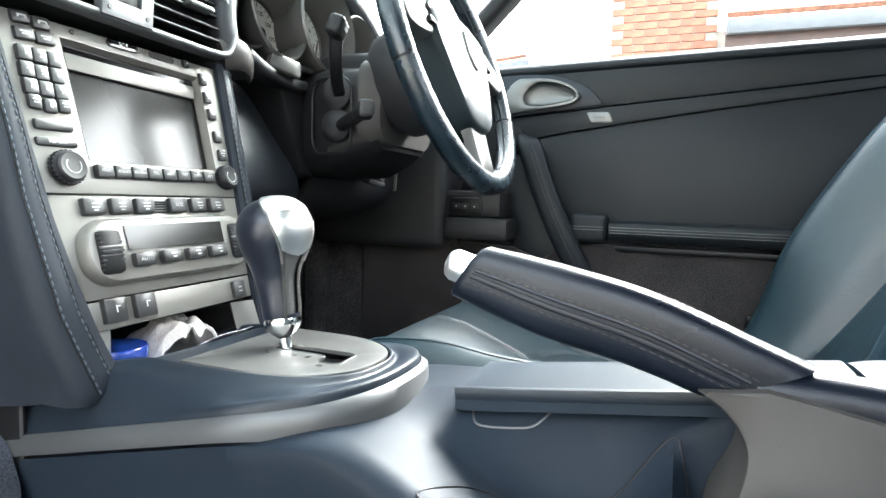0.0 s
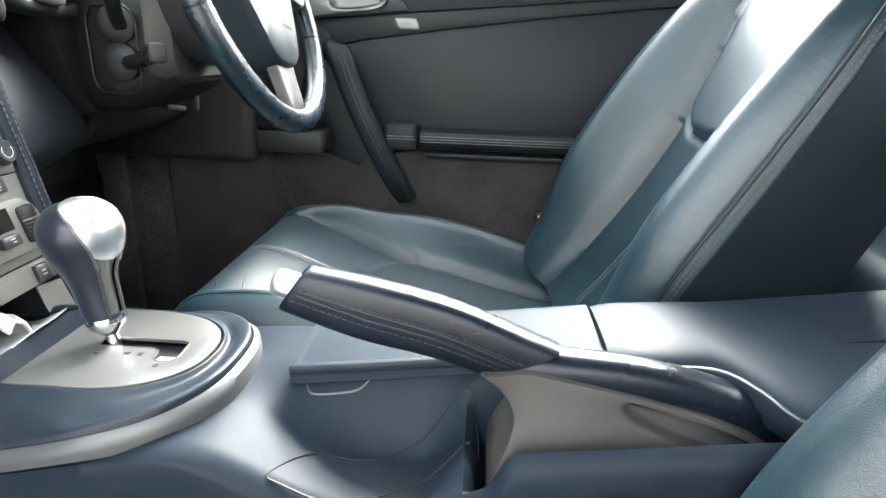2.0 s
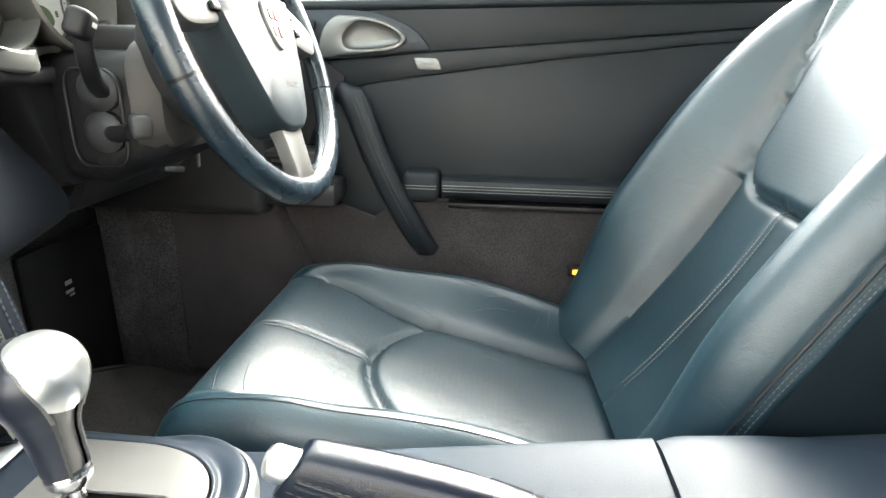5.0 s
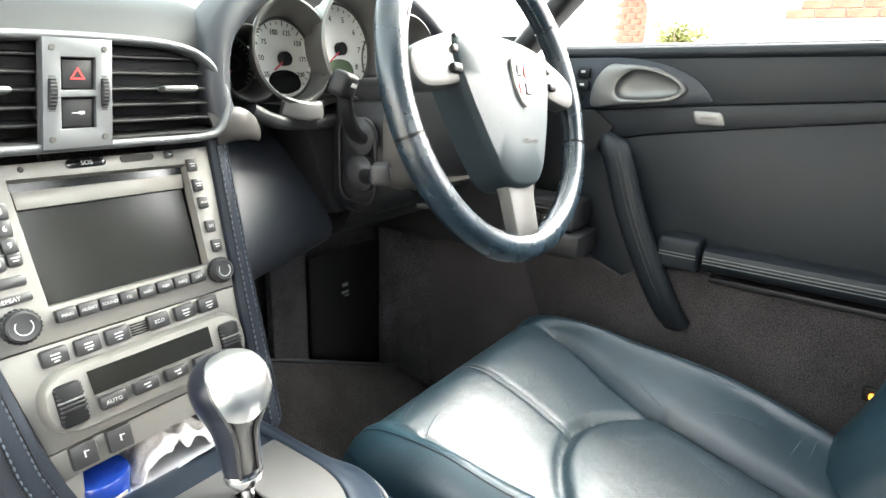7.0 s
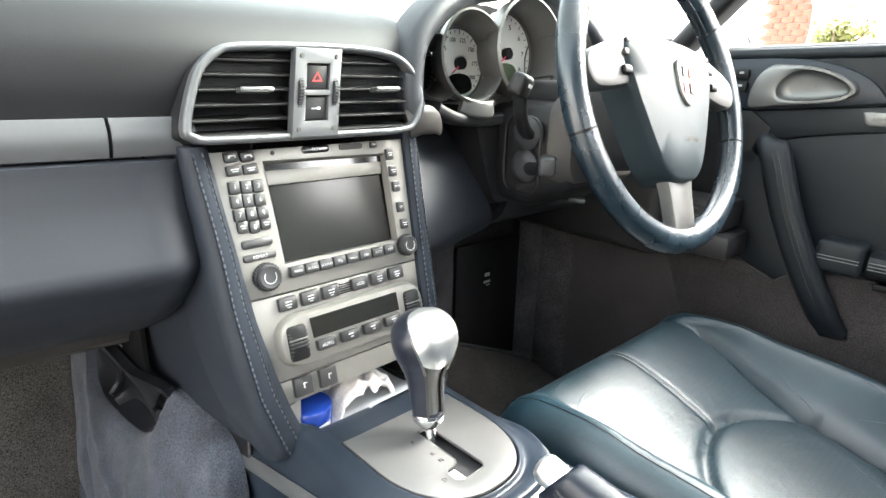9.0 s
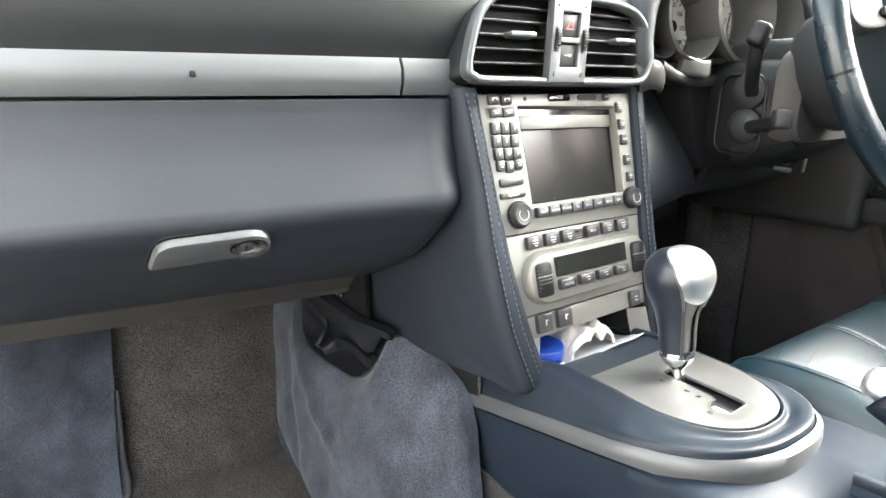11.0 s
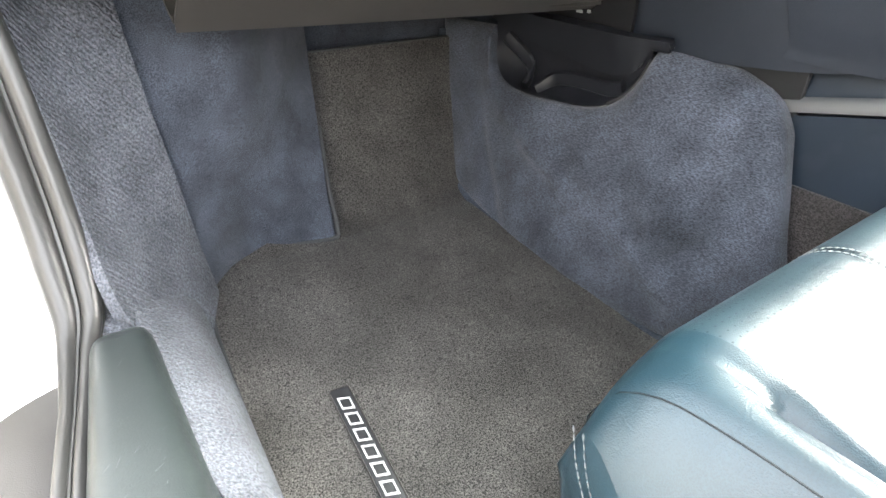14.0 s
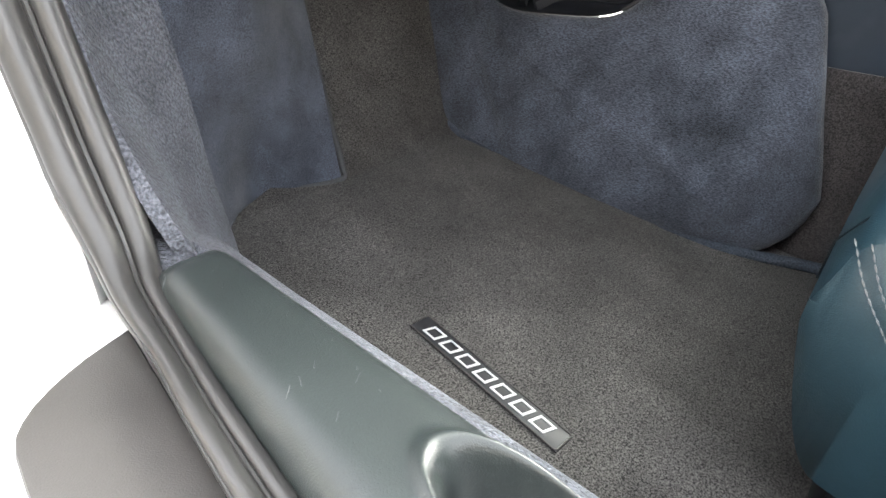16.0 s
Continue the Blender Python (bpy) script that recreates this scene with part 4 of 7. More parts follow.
# trim strip, curved section
strip = []
for x in np.linspace(-0.72, -0.20, 24):
    y = dash_y(x)
    strip.append([(x, y + 0.02, 0.690), (x, y - 0.001, 0.690), (x, y - 0.006, 0.680), (x, y - 0.006, 0.668), (x, y - 0.002, 0.657), (x, y + 0.02, 0.655)])
part("trim_strip", loft(strip), TRIM, dash, "satin silver trim strip")
strip = [[(x, dash_y(x) + 0.02, 0.690), (x, dash_y(x) - 0.001, 0.690), (x, dash_y(x) - 0.006, 0.680), (x, dash_y(x) - 0.006, 0.668), (x, dash_y(x) - 0.002, 0.657), (x, dash_y(x) + 0.02, 0.655)] for x in np.linspace(-0.197, -0.13, 6)]
part("trim_strip", loft(strip), TRIM, dash, "short satin silver trim piece")
part("cup_holder_mark", rbox((0.0048, 0.002, 0.0050), (-0.376, dash_y(-0.376) - 0.007, 0.674), 0.0008, 1), BLACK, dash)
# glovebox: lid and the fixed end piece beside the door
prof = ((0.005, 0.654), (0.0055, 0.638), (0.0035, 0.612), (-0.0015, 0.588), (-0.0075, 0.567), (-0.0092, 0.5605), (-0.0085, 0.5560), (-0.002, 0.549), (0.018, 0.531), (0.070, 0.490), (0.150, 0.451), (0.230, 0.428), (0.285, 0.415))


def glove_rows(x0, x1, n):
    out = []
    for x in np.linspace(x0, x1, n):
        k = 0.016 * max(0.0, (x + 0.160) / 0.018) ** 2
        out.append([(x, dash_y(x) + d * (1 - 0.06 * max(0, -0.3 - x)) + k, z) for d, z in prof])
    return out


lid = part("glovebox_lid", patch(glove_rows(-0.615, -0.142, 26), 76, 97, 0.015), DASH, dash, "dark blue leather glovebox lid")
part("end_piece", patch(glove_rows(-0.72, -0.6172, 5), 8, 97, 0.015), DASH, dash)
# black strip added behind the lid's gap to stand for its shade
part("gap_shade", place(patch(glove_rows(-0.640, -0.600, 4), 6, 40, 0.004), Matrix.Translation((0, 0.010, 0.004))), BLACK, dash)
hm = frame_of((-0.377, dash_y(-0.377) - 0.0070, 0.5355), (1, -0.13, 0.03), (0, -0.95, 1))
hout = [(p.x, p.y) for p in spline([(-0.0440, 0.004, 0), (-0.0395, 0.0120, 0), (-0.0310, 0.0170, 0), (-0.018, 0.0178, 0), (0.010, 0.0178, 0), (0.034, 0.0176, 0), (0.0445, 0.0130, 0), (0.0495, 0.0040, 0), (0.0480, -0.0050, 0), (0.0400, -0.0125, 0), (0.0280, -0.0160, 0)], 56)] + [(-0.0495, -0.0168)]
lock_at = (0.0285, -0.0010)
dimple = [(lock_at[0] + 0.002 + 0.0145 * math.cos(a), lock_at[1] + 0.0112 * math.sin(a)) for a in np.linspace(0, 2 * math.pi, 33)[:-1]]
gh = part("glovebox_handle", place(plate(hout, [dimple], 0.010, 0.0042), hm), TRIM, lid, "satin silver glovebox handle")
recess = [((x + 0.001) * 1.05 - 0.001, y * 1.13 + 0.0006) for x, y in hout]
# flat black plate that paints the shade of the recess round the handle
part("handle_recess_shade", place(plate(recess, (), 0.003, 0.001), hm @ Matrix.Translation((0, 0, -0.001))), BLACK, lid)
part("lock_bowl", place(lathe([(0.0005, 0.0030), (0.0100, 0.0035), (0.0135, 0.0075), (0.0162, 0.0092), (0.0166, 0.0020), (0.0005, 0.0015)], 32), hm @ Matrix.Translation((lock_at[0] + 0.002, lock_at[1], 0.0)) @ Matrix.Diagonal((0.88, 0.70, 1, 1))), HANDLE, lid)
part("lock", place(lathe([(0.0005, 0.0085), (0.0062, 0.0085), (0.0070, 0.0080), (0.0076, 0.0090), (0.0084, 0.0086), (0.0086, 0.0030)], 28), hm @ Matrix.Translation((lock_at[0], lock_at[1], 0.0))), TRIM, lid, "round chrome key lock")
part("lock_slot", place(rbox((0.0020, 0.0078, 0.001), (lock_at[0], lock_at[1], 0.0085), 0.0004, 1), hm), BLACK, lid)
part("underside", patch([[(x, dash_y(x) + 0.200, 0.436), (x, dash_y(x) + 0.205, 0.434), (x, dash_y(x) + 0.248, 0.391), (x, dash_y(x) + 0.254, 0.388), (x, dash_y(x) + 0.270, 0.392), (x, 1.20, 0.44), (x, 1.42, 0.50)] for x in (-0.652, -0.55, -0.4, -0.25, -0.13)], 12, 40, 0.006), GREYP, dash, "dusty grey plastic underside")

# driver's side lower dash
low = []
for f_ in (0.0, 0.25, 0.5, 0.75, 1.0):
    row = []
    for dy_, z, xe in ((0.090, 0.662, 0.232), (0.066, 0.655, 0.235), (0.026, 0.588, 0.266), (0.0, 0.542, 0.284), (0.014, 0.516, 0.296), (0.10, 0.475, 0.305), (0.25, 0.46, 0.305)):
        x = 0.105 + (xe - 0.105) * f_
        row.append((x, min(1.05, 0.752 + 0.32 * (x - 0.105) + dy_), z))
    low.append(row)
part("knee_panel", patch(low, 16, 26, 0.012), DASH, dash)
low = []
for x in (0.335, 0.38, 0.45, 0.56, 0.70):
    low.append([(x, 0.86, 0.66), (x, 0.83, 0.60), (x, 0.82, 0.545), (x, 0.85, 0.515), (x, 0.93, 0.49), (x, 1.08, 0.48)])
part("knee_panel", patch(low, 12, 16, 0.012), SOFT, dash)
# right-hand end of the dash beside the door, with the fuse hatch
part("end_cheek", rbox((0.10, 0.34, 0.34), (0.655, 0.87, 0.60), 0.02, 3), SOFT, dash)
part("shelf_block", rbox((0.085, 0.124, 0.040), (0.655, 0.640, 0.471), 0.008, 2), SOFT, dash)
part("hatch_block", rbox((0.075, 0.110, 0.050), (0.662, 0.650, 0.517), 0.008, 2), SOFT, dash)
fz = part("switch_panel", rbox((0.005, 0.066, 0.036), (0.6235, 0.662, 0.516), 0.002), BLACK, dash)
for i in range(3):
    sw_ = part("switch", rbox((0.004, 0.014, 0.010), (0.6205, 0.643 + i * 0.018, 0.512), 0.0012, 1), SOFT, fz)
    part("switch_mark", rbox((0.0006, 0.003, 0.003), (0.6183, 0.643 + i * 0.018, 0.512), 0.0002, 1), WHITE, fz)
part("slot", rbox((0.004, 0.050, 0.004), (0.6205, 0.662, 0.5265), 0.0012, 1), SOFT, fz)
cheek = spline([(0.738, 0.520), (0.703, 0.437), (0.683, 0.390), (0.664, 0.343), (0.645, 0.300), (0.615, 0.200), (0.600, 0.100)], 24) + [(0.90, 0.10), (0.90, 0.52)]
part("side_cheek", place(plate([(-y, z) for y, z in cheek], (), 0.040, 0.006), frame_of((0.700, 0, 0), (0, -1, 0), (0, 0, 1))), DOORCARPET, dash)

# ---------------- centre air vents ----------------
vent = thing("air_vents", (-0.013, 0.78, 0.66), "twin centre air vents in a rounded silver frame", "air vent")
vm = frame_of((-0.013, 0.768, 0.7095), (1, 0.02, 0.0), (0, 0.16, 1))
VENT = [(-0.134, -0.030), (-0.128, -0.008), (-0.1155, 0.020), (-0.097, 0.0365), (-0.077, 0.0415), (-0.02, 0.0442), (0.037, 0.0445), (0.081, 0.0425), (0.110, 0.0355), (0.1275, 0.020), (0.1345, 0.001), (0.1325, -0.016), (0.122, -0.0345), (0.102, -0.0410), (0.04, -0.0412), (-0.05, -0.0402), (-0.116, -0.0392), (-0.1285, -0.0362)]
vshape = spline(VENT, 90, loop=True)
part("frame", place(sweep([(x, y, 0.0) for x, y in vshape], rrect(0.0075, 0.015, 0.0034, 4), loop=True), vm), TRIM, vent, "satin silver frame")
part("housing", place(plate([(x * 0.985, y * 0.97) for x, y in vshape], (), 0.004), vm @ Matrix.Translation((0, 0, -0.045))), BLACK, vent)
part("shroud", place(loft([[(x * s, y * s * 1.02, z) for x, y in vshape] for s, z in ((1.03, -0.05), (1.028, -0.012), (1.012, -0.006))], caps=False), vm), DASH_TOP, vent)


def vent_side(y, side):
    if side < 0:
        return float(np.interp(y, (-0.030, -0.008, 0.020, 0.0365), (-0.131, -0.125, -0.1125, -0.095))), -0.027 + 0.2 * y
    return 0.019 + 0.2 * y, float(np.interp(y, (-0.0345, -0.016, 0.001, 0.020, 0.0355), (0.119, 0.1295, 0.1315, 0.1245, 0.107)))


for side in (-1, 1):
    for k in range(6):
        yy = -0.0335 + k * 0.0134
        xa, xb = vent_side(yy, side)
        part("slat", place(sweep([(xa, yy, 0.0), (xb, yy, 0.0)], rrect(0.022, 0.0026, 0.0011, 2), up=(0, 1, 0.25)), vm @ Matrix.Translation((0, 0, -0.013))), SLAT, vent)
    part("slider", place(rbox((0.034, 0.0055, 0.014), (-0.066 if side < 0 else 0.086, 0.0035, 0.002), 0.0025), vm), ALU, vent, "silver vent slider")
vb = vm @ Matrix(((1, 0.2, 0, -0.004), (0, 1, 0, 0), (0, 0, 1, 0), (0, 0, 0, 1)))
mid = [(-0.0265, -0.0425), (0.0265, -0.0425), (0.0265, 0.0425), (-0.0265, 0.0425)]
bar = part("centre_bar", place(plate(mid, [[(-0.0125, -0.0265), (0.0125, -0.0265), (0.0125, -0.003), (-0.0125, -0.003)], [(-0.0125, 0.003), (0.0125, 0.003), (0.0125, 0.0275), (-0.0125, 0.0275)]], 0.010, 0.002), vb), TRIM, vent, "satin silver centre bar")
hz = part("hazard_button", place(rbox((0.0235, 0.0230, 0.006), (0, 0.0152, 0.004), 0.0012), vb), BLACK, bar)
tri = [(0.0068 * math.cos(radians(a)), 0.0142 + 0.0064 * math.sin(radians(a))) for a in (90, 210, 330)]
tri_i = [(x * 0.62, (y - 0.0142) * 0.62 + 0.0142) for x, y in tri]
part("triangle_sign", place(plate(tri, [tri_i], 0.0004), vb @ Matrix.Translation((0, 0, 0.0072))), REDPRINT, hz)
lk = part("lock_button", place(rbox((0.0235, 0.0220, 0.006), (0, -0.0148, 0.004), 0.0012), vb), BLACK, bar)
part("key_sign", place(join(rbox((0.006, 0.0010, 0.0006), (-0.0018, -0.0148, 0.0073), 0.0002, 1), rbox((0.0040, 0.0026, 0.0006), (0.0030, -0.0148, 0.0073), 0.0002, 1)), vb), WHITE, lk)
for side in (-1, 1):
    wl = part("thumb_wheel", place(lathe([(0.001, -0.003), (0.019, -0.003), (0.020, -0.002), (0.020, 0.002), (0.019, 0.003), (0.001, 0.003)], 40), vb @ Matrix.Translation((side * 0.0196, 0.0, -0.006)) @ pose(0, 0, 0, 0, 90, 0)), BLACK, bar)
    for k in range(-6, 7):
        a = k * 0.14
        part("rib", place(rbox((0.0052, 0.0012, 0.0014), (side * 0.0196, 0.0203 * math.sin(a), -0.006 + 0.0203 * math.cos(a)), 0.0003, 1), vb), SOFT, wl)
    for yy in (-0.0345, 0.0345):
        part("screw", place(lathe([(0.0002, 0.0108), (0.0022, 0.0108), (0.0024, 0.010)], 12), vb @ Matrix.Translation((side * 0.0196, yy, 0))), GREYP, bar)
part("side_blade", sweep(spline([(0.108, 0.772, 0.674), (0.128, 0.766, 0.679), (0.150, 0.770, 0.675), (0.168, 0.782, 0.666), (0.176, 0.792, 0.660)], 20), circle(0.007, 12, 0.017), scale=lambda t: 1.0 - 0.75 * max(0.0, t - 0.35) / 0.65), GREYP, dash, "grey satin blade beside the vents")

# ---------------- centre stack ----------------
PM = frame_of((0, 0.747, 0.536), (1, 0, 0), (0, 0.25, 1))   # x across, y up the face, z out of it
K = 1.031


def face_l(v):
    return float(np.interp(v, (-0.175, -0.111, -0.020, 0.025, 0.125), (-0.074, -0.094, -0.1095, -0.1130, -0.1230)))


def face_r(v):
    return 0.103 - (0.125 - v) * 0.009 / 0.249


stack = thing("centre_stack", (0, 0.75, 0.41), "satin silver centre stack with screen, keypad and climate controls", "control panel")
upper_out = [(face_l(-0.0178), -0.0178), (face_r(-0.0178), -0.0178), (face_r(0.125), 0.125), (face_l(0.125), 0.125), (face_l(0.025), 0.025)]
scr = [(-0.0665, 0.0105), (0.0765, 0.0105), (0.0765, 0.110), (-0.0715, 0.113)]
upper = part("upper_face", place(plate(upper_out, [scr], 0.006, 0.001), PM @ Matrix.Translation((0, 0, -0.006))), SILVER, stack)
part("screen_well", place(loft([[(x, y, 0) for x, y in scr], [(x * 0.97 + 0.001, y * 0.97 + 0.0005, -0.010) for x, y in scr]], caps=False), PM), SILVER, stack)
part("display", place(plate([(-0.0645, 0.0115), (0.073, 0.0115), (0.0715, 0.087), (-0.0672, 0.0885)], (), 0.002), PM @ Matrix.Translation((0, 0, -0.0115))), SCREEN, stack, "dark switched-off screen")
part("display_hood", place(plate([(-0.068, 0.0895), (0.0725, 0.088), (0.074, 0.1015), (-0.069, 0.104)], (), 0.003, 0.001), PM @ Matrix.Translation((0, 0, -0.0085))), SILVER, stack)
part("disc_slot", place(plate([(-0.0695, 0.1035), (0.0745, 0.1012), (0.0745, 0.108), (-0.0700, 0.1108)], (), 0.002), PM @ Matrix.Translation((0, 0, -0.009))), GLOSS, stack)
lower_out = [(face_l(-0.1045), -0.1045), (face_r(-0.102), -0.102), (face_r(-0.019), -0.0190), (face_l(-0.019), -0.0190)]
part("lower_face", place(plate(lower_out, (), 0.006, 0.001), PM @ Matrix.Translation((0, 0, -0.0065))), SILVER, stack)
part("bottom_rail", place(plate([(face_l(-0.130), -0.130), (face_r(-0.126), -0.126), (face_r(-0.103), -0.1035), (face_l(-0.106), -0.1060)], (), 0.005, 0.001), PM @ Matrix.Translation((0, 0, -0.006))), SILVER, stack)


def button(name, x, y, w, h, words="", size=0.0042, d=0.004, r=0.0018, material=KEY, turn=0.0, sign=None):
    m = PM @ Matrix.Translation((x, y, 0)) @ pose(0, 0, 0, 0, 0, turn)
    b = part(name, place(rbox((w, h, d + 0.002), (0, 0, d / 2 - 0.001), r, 2), m), material, stack)
    if words:
        lettering("letters", words, size, m @ Matrix.Translation((0, 0, d + 0.0001)), WHITE, b)
    if sign:
        for sx, sy, sw, sh in sign:
            part("sign_bar", place(rbox((sw, sh, 0.0004), (sx, sy, d + 0.0002), 0, 1), m), WHITE, b)
    return b


SIGN_A = ((0, 0.0012, 0.006, 0.0009), (0, -0.0012, 0.004, 0.0009))
# keypad
for x, y in ((-0.1030, 0.1200), (-0.0872, 0.1193)):
    button("phone_key", x, y, 0.0152, 0.0110, "", r=0.003, turn=4, sign=((0, 0.0006, 0.0070, 0.0012), (-0.003, -0.0008, 0.0016, 0.0016), (0.003, -0.0008, 0.0016, 0.0016)))
for x in (-0.1022, -0.0862):
    button("source_key", x, 0.1070, 0.0155, 0.0102, turn=4, sign=((0, 0.0008, 0.0085, 0.0011), (0, -0.0012, 0.006, 0.0010)))
for i, ch in enumerate("123456789"):
    col, row = i % 3, i // 3
    button("number_key", (-0.1055, -0.1058, -0.1052)[row] + col * 0.0117, 0.0910 - row * 0.0131 - 0.0003 * col, 0.0111, 0.0124, ch, 0.0066, d=0.0035 if (col, row) == (1, 1) else 0.0045)
for i, ch in enumerate(("", "0", "")):
    button("number_key", -0.1040 + i * 0.0117, 0.0515 + 0.0018 * (i != 1), 0.0111, 0.0122, ch, 0.0066, r=0.003, sign=None if ch else SIGN_A)
button("long_key", -0.0922, 0.0362, 0.032, 0.0088, d=0.0035, r=0.0042, turn=1)
button("long_key", -0.0920, 0.0228, 0.034, 0.0074, "REPEAT", 0.0046, d=0.003, r=0.0035, turn=1)
for x, y, big in ((-0.0895, 0.0020, 1.0), (0.0850, 0.0022, 0.90)):
    kn = part("rotary_knob", place(lathe([(0.0002, 0.0115), (0.0095 * big, 0.0115), (0.0105 * big, 0.0118), (0.0118 * big, 0.0105), (0.0125 * big, 0.002), (0.0128 * big, -0.001)], 36), PM @ Matrix.Translation((x, y, 0))), SOFT, stack)
    part("grip_ring", place(lathe([(0.0125 * big, 0.0075), (0.0136 * big, 0.0065), (0.0136 * big, 0.0015), (0.0125 * big, 0.001)], 36), PM @ Matrix.Translation((x, y, 0))), BLACK, kn)
    for a in range(24):
        an = a * math.pi / 12
        part("knob_rib", place(rbox((0.0010, 0.0016, 0.006), (0.0137 * big, 0, 0.004), 0.0002, 1), PM @ Matrix.Translation((x, y, 0)) @ pose(0, 0, 0, 0, 0, a * 15)), SOFT, kn)
    part("knob_mark", place(sweep([(0.0062 * math.cos(t), 0.0062 * math.sin(t), 0.0117) for t in np.linspace(2.4, 6.9, 14)], circle(0.0004, 5)), PM @ Matrix.Translation((x, y, 0))), WHITE, kn)
ROW = ("MAIN", "AUDIO", "SOUND", "TEL", "NAVI", "TRIP", "INFO", "OPT")
for i, w in enumerate(ROW):
    k = i / 7
    button("menu_key", -0.0570 + k * 0.1170, 0.0012 + k * 0.0006, 0.0156, 0.0112, w, 0.0038, d=0.006)
for i, (w, y) in enumerate((("", 0.1085), ("", 0.0890), ("MAP", 0.0712), ("SET", 0.0470), ("", 0.0272))):
    button("side_key", (0.0812, 0.0828, 0.0843, 0.0862, 0.0880)[i], y, 0.0098, 0.0125, w, 0.0036, sign=None if w else SIGN_A)
button("small_key", 0.0610, 0.1208, 0.008, 0.0075, sign=((0, 0, 0.003, 0.001),))
part("sos_button", place(plate([(x, y) for x, y in rrect(0.032, 0.0075, 0.0035)], (), 0.002, 0.0006), PM @ Matrix.Translation((-0.0120, 0.1208, 0))), GLOSS, stack)
lettering("sos_letters", "SOS", 0.0055, PM @ Matrix.Translation((-0.0120, 0.1208, 0.0022)), WHITE, stack)
part("sensor_window", place(plate([(x, y) for x, y in rrect(0.030, 0.0065, 0.003)], (), 0.001), PM @ Matrix.Translation((0.0318, 0.1208, 0.0))), GREYP, stack)
part("pin_lamp", place(lathe([(0.0002, 0.0012), (0.002, 0.001), (0.0024, 0)], 12), PM @ Matrix.Translation((-0.0600, 0.1205, 0))), GREYP, stack)
# second row of switches, three each side of the small louvre
for i, (x, w) in enumerate(((-0.0728, ""), (-0.0476, ""), (-0.0231, ""), (0.0138, "ECO"), (0.0400, ""), (0.0645, ""))):
    button("climate_key", x, -0.0288 + (x + 0.07) * 0.014, 0.0200, 0.0142, w, 0.0046, d=0.005, turn=1, sign=None if w else ((0, 0.002, 0.007, 0.001), (0, -0.001, 0.007, 0.001), (0, -0.0035, 0.004, 0.001)))
for k in range(5):
    part("louvre", place(rbox((0.0145, 0.0012, 0.002), (-0.0035, -0.0240 - k * 0.0024, 0.0005), 0.0004, 1), PM), BLACK, stack)
# climate pod
pod_m = PM @ Matrix.Translation((0.0, -0.0665, 0)) @ pose(0, 0, 0, 0, 0, 0.6)
pod_o = rrect(0.186, 0.055, 0.024, 6)
pod_i = rrect(0.1765, 0.046, 0.018, 6)
part("climate_pod", place(loft([[(x, y, 0.0) for x, y in pod_o], [(x * 0.985, y * 0.96, 0.008) for x, y in pod_o], [(x * 0.965, y * 0.90, 0.0115) for x, y in pod_o], [(x, y * 0.98, 0.0118) for x, y in pod_i]]), pod_m), SILVER, stack)
part("climate_display", place(plate([(-0.0560, -0.0010), (0.0540, -0.0010), (0.0535, 0.0198), (-0.0572, 0.0198)], (), 0.0012), pod_m @ Matrix.Translation((0, 0, 0.0118))), SCREEN, stack, "dark climate display")
for side in (-1, 1):
    tw = part("temperature_wheel", place(rbox((0.021, 0.036, 0.010), (side * 0.0735, -0.001, 0.011), 0.004, 2), pod_m), BLACK, stack)
    for k in range(9):
        part("ridge", place(rbox((0.0205, 0.0018, 0.003), (side * 0.0735, -0.015 + k * 0.0036, 0.0158 - 0.0007 * abs(k - 4)), 0.0005, 1), pod_m), ALU if k == 5 else SOFT, tw)
for i, w in enumerate(("AUTO", "", "", "")):
    b = part("climate_button", place(rbox((0.0215, 0.0115, 0.009), (-0.0445 + i * 0.0285, -0.0095, 0.0135), 0.002, 2), pod_m), KEY, stack)
    if w:
        lettering("letters", w, 0.0048, pod_m @ Matrix.Translation((-0.0445, -0.0100, 0.0182)), WHITE, b)
    else:
        for sx, sy, sw, sh in ((0, 0.0018, 0.006, 0.0012), (0.001, -0.0012, 0.004, 0.0012)):
            part("sign_bar", place(rbox((sw, sh, 0.0004), (-0.0445 + i * 0.0285 + sx, -0.0095 + sy, 0.0182), 0, 1), pod_m), WHITE, b)
for x in (-0.0715, -0.0425):
    button("exhaust_switch", x, -0.1150, 0.0205, 0.0205, "", d=0.005, sign=((0, 0.001, 0.0012, 0.006), (0.002, 0.003, 0.003, 0.001)))
button("lock_switch", 0.074, -0.1165, 0.0165, 0.018, "", d=0.004, sign=((0, 0.002, 0.005, 0.001), (0, -0.002, 0.005, 0.001)))
# leather edges of the stack with two stitched seams
def edge_base(f, z):
    v = (z - 0.536) * K
    return f(v), 0.747 + 0.25 * (z - 0.536)


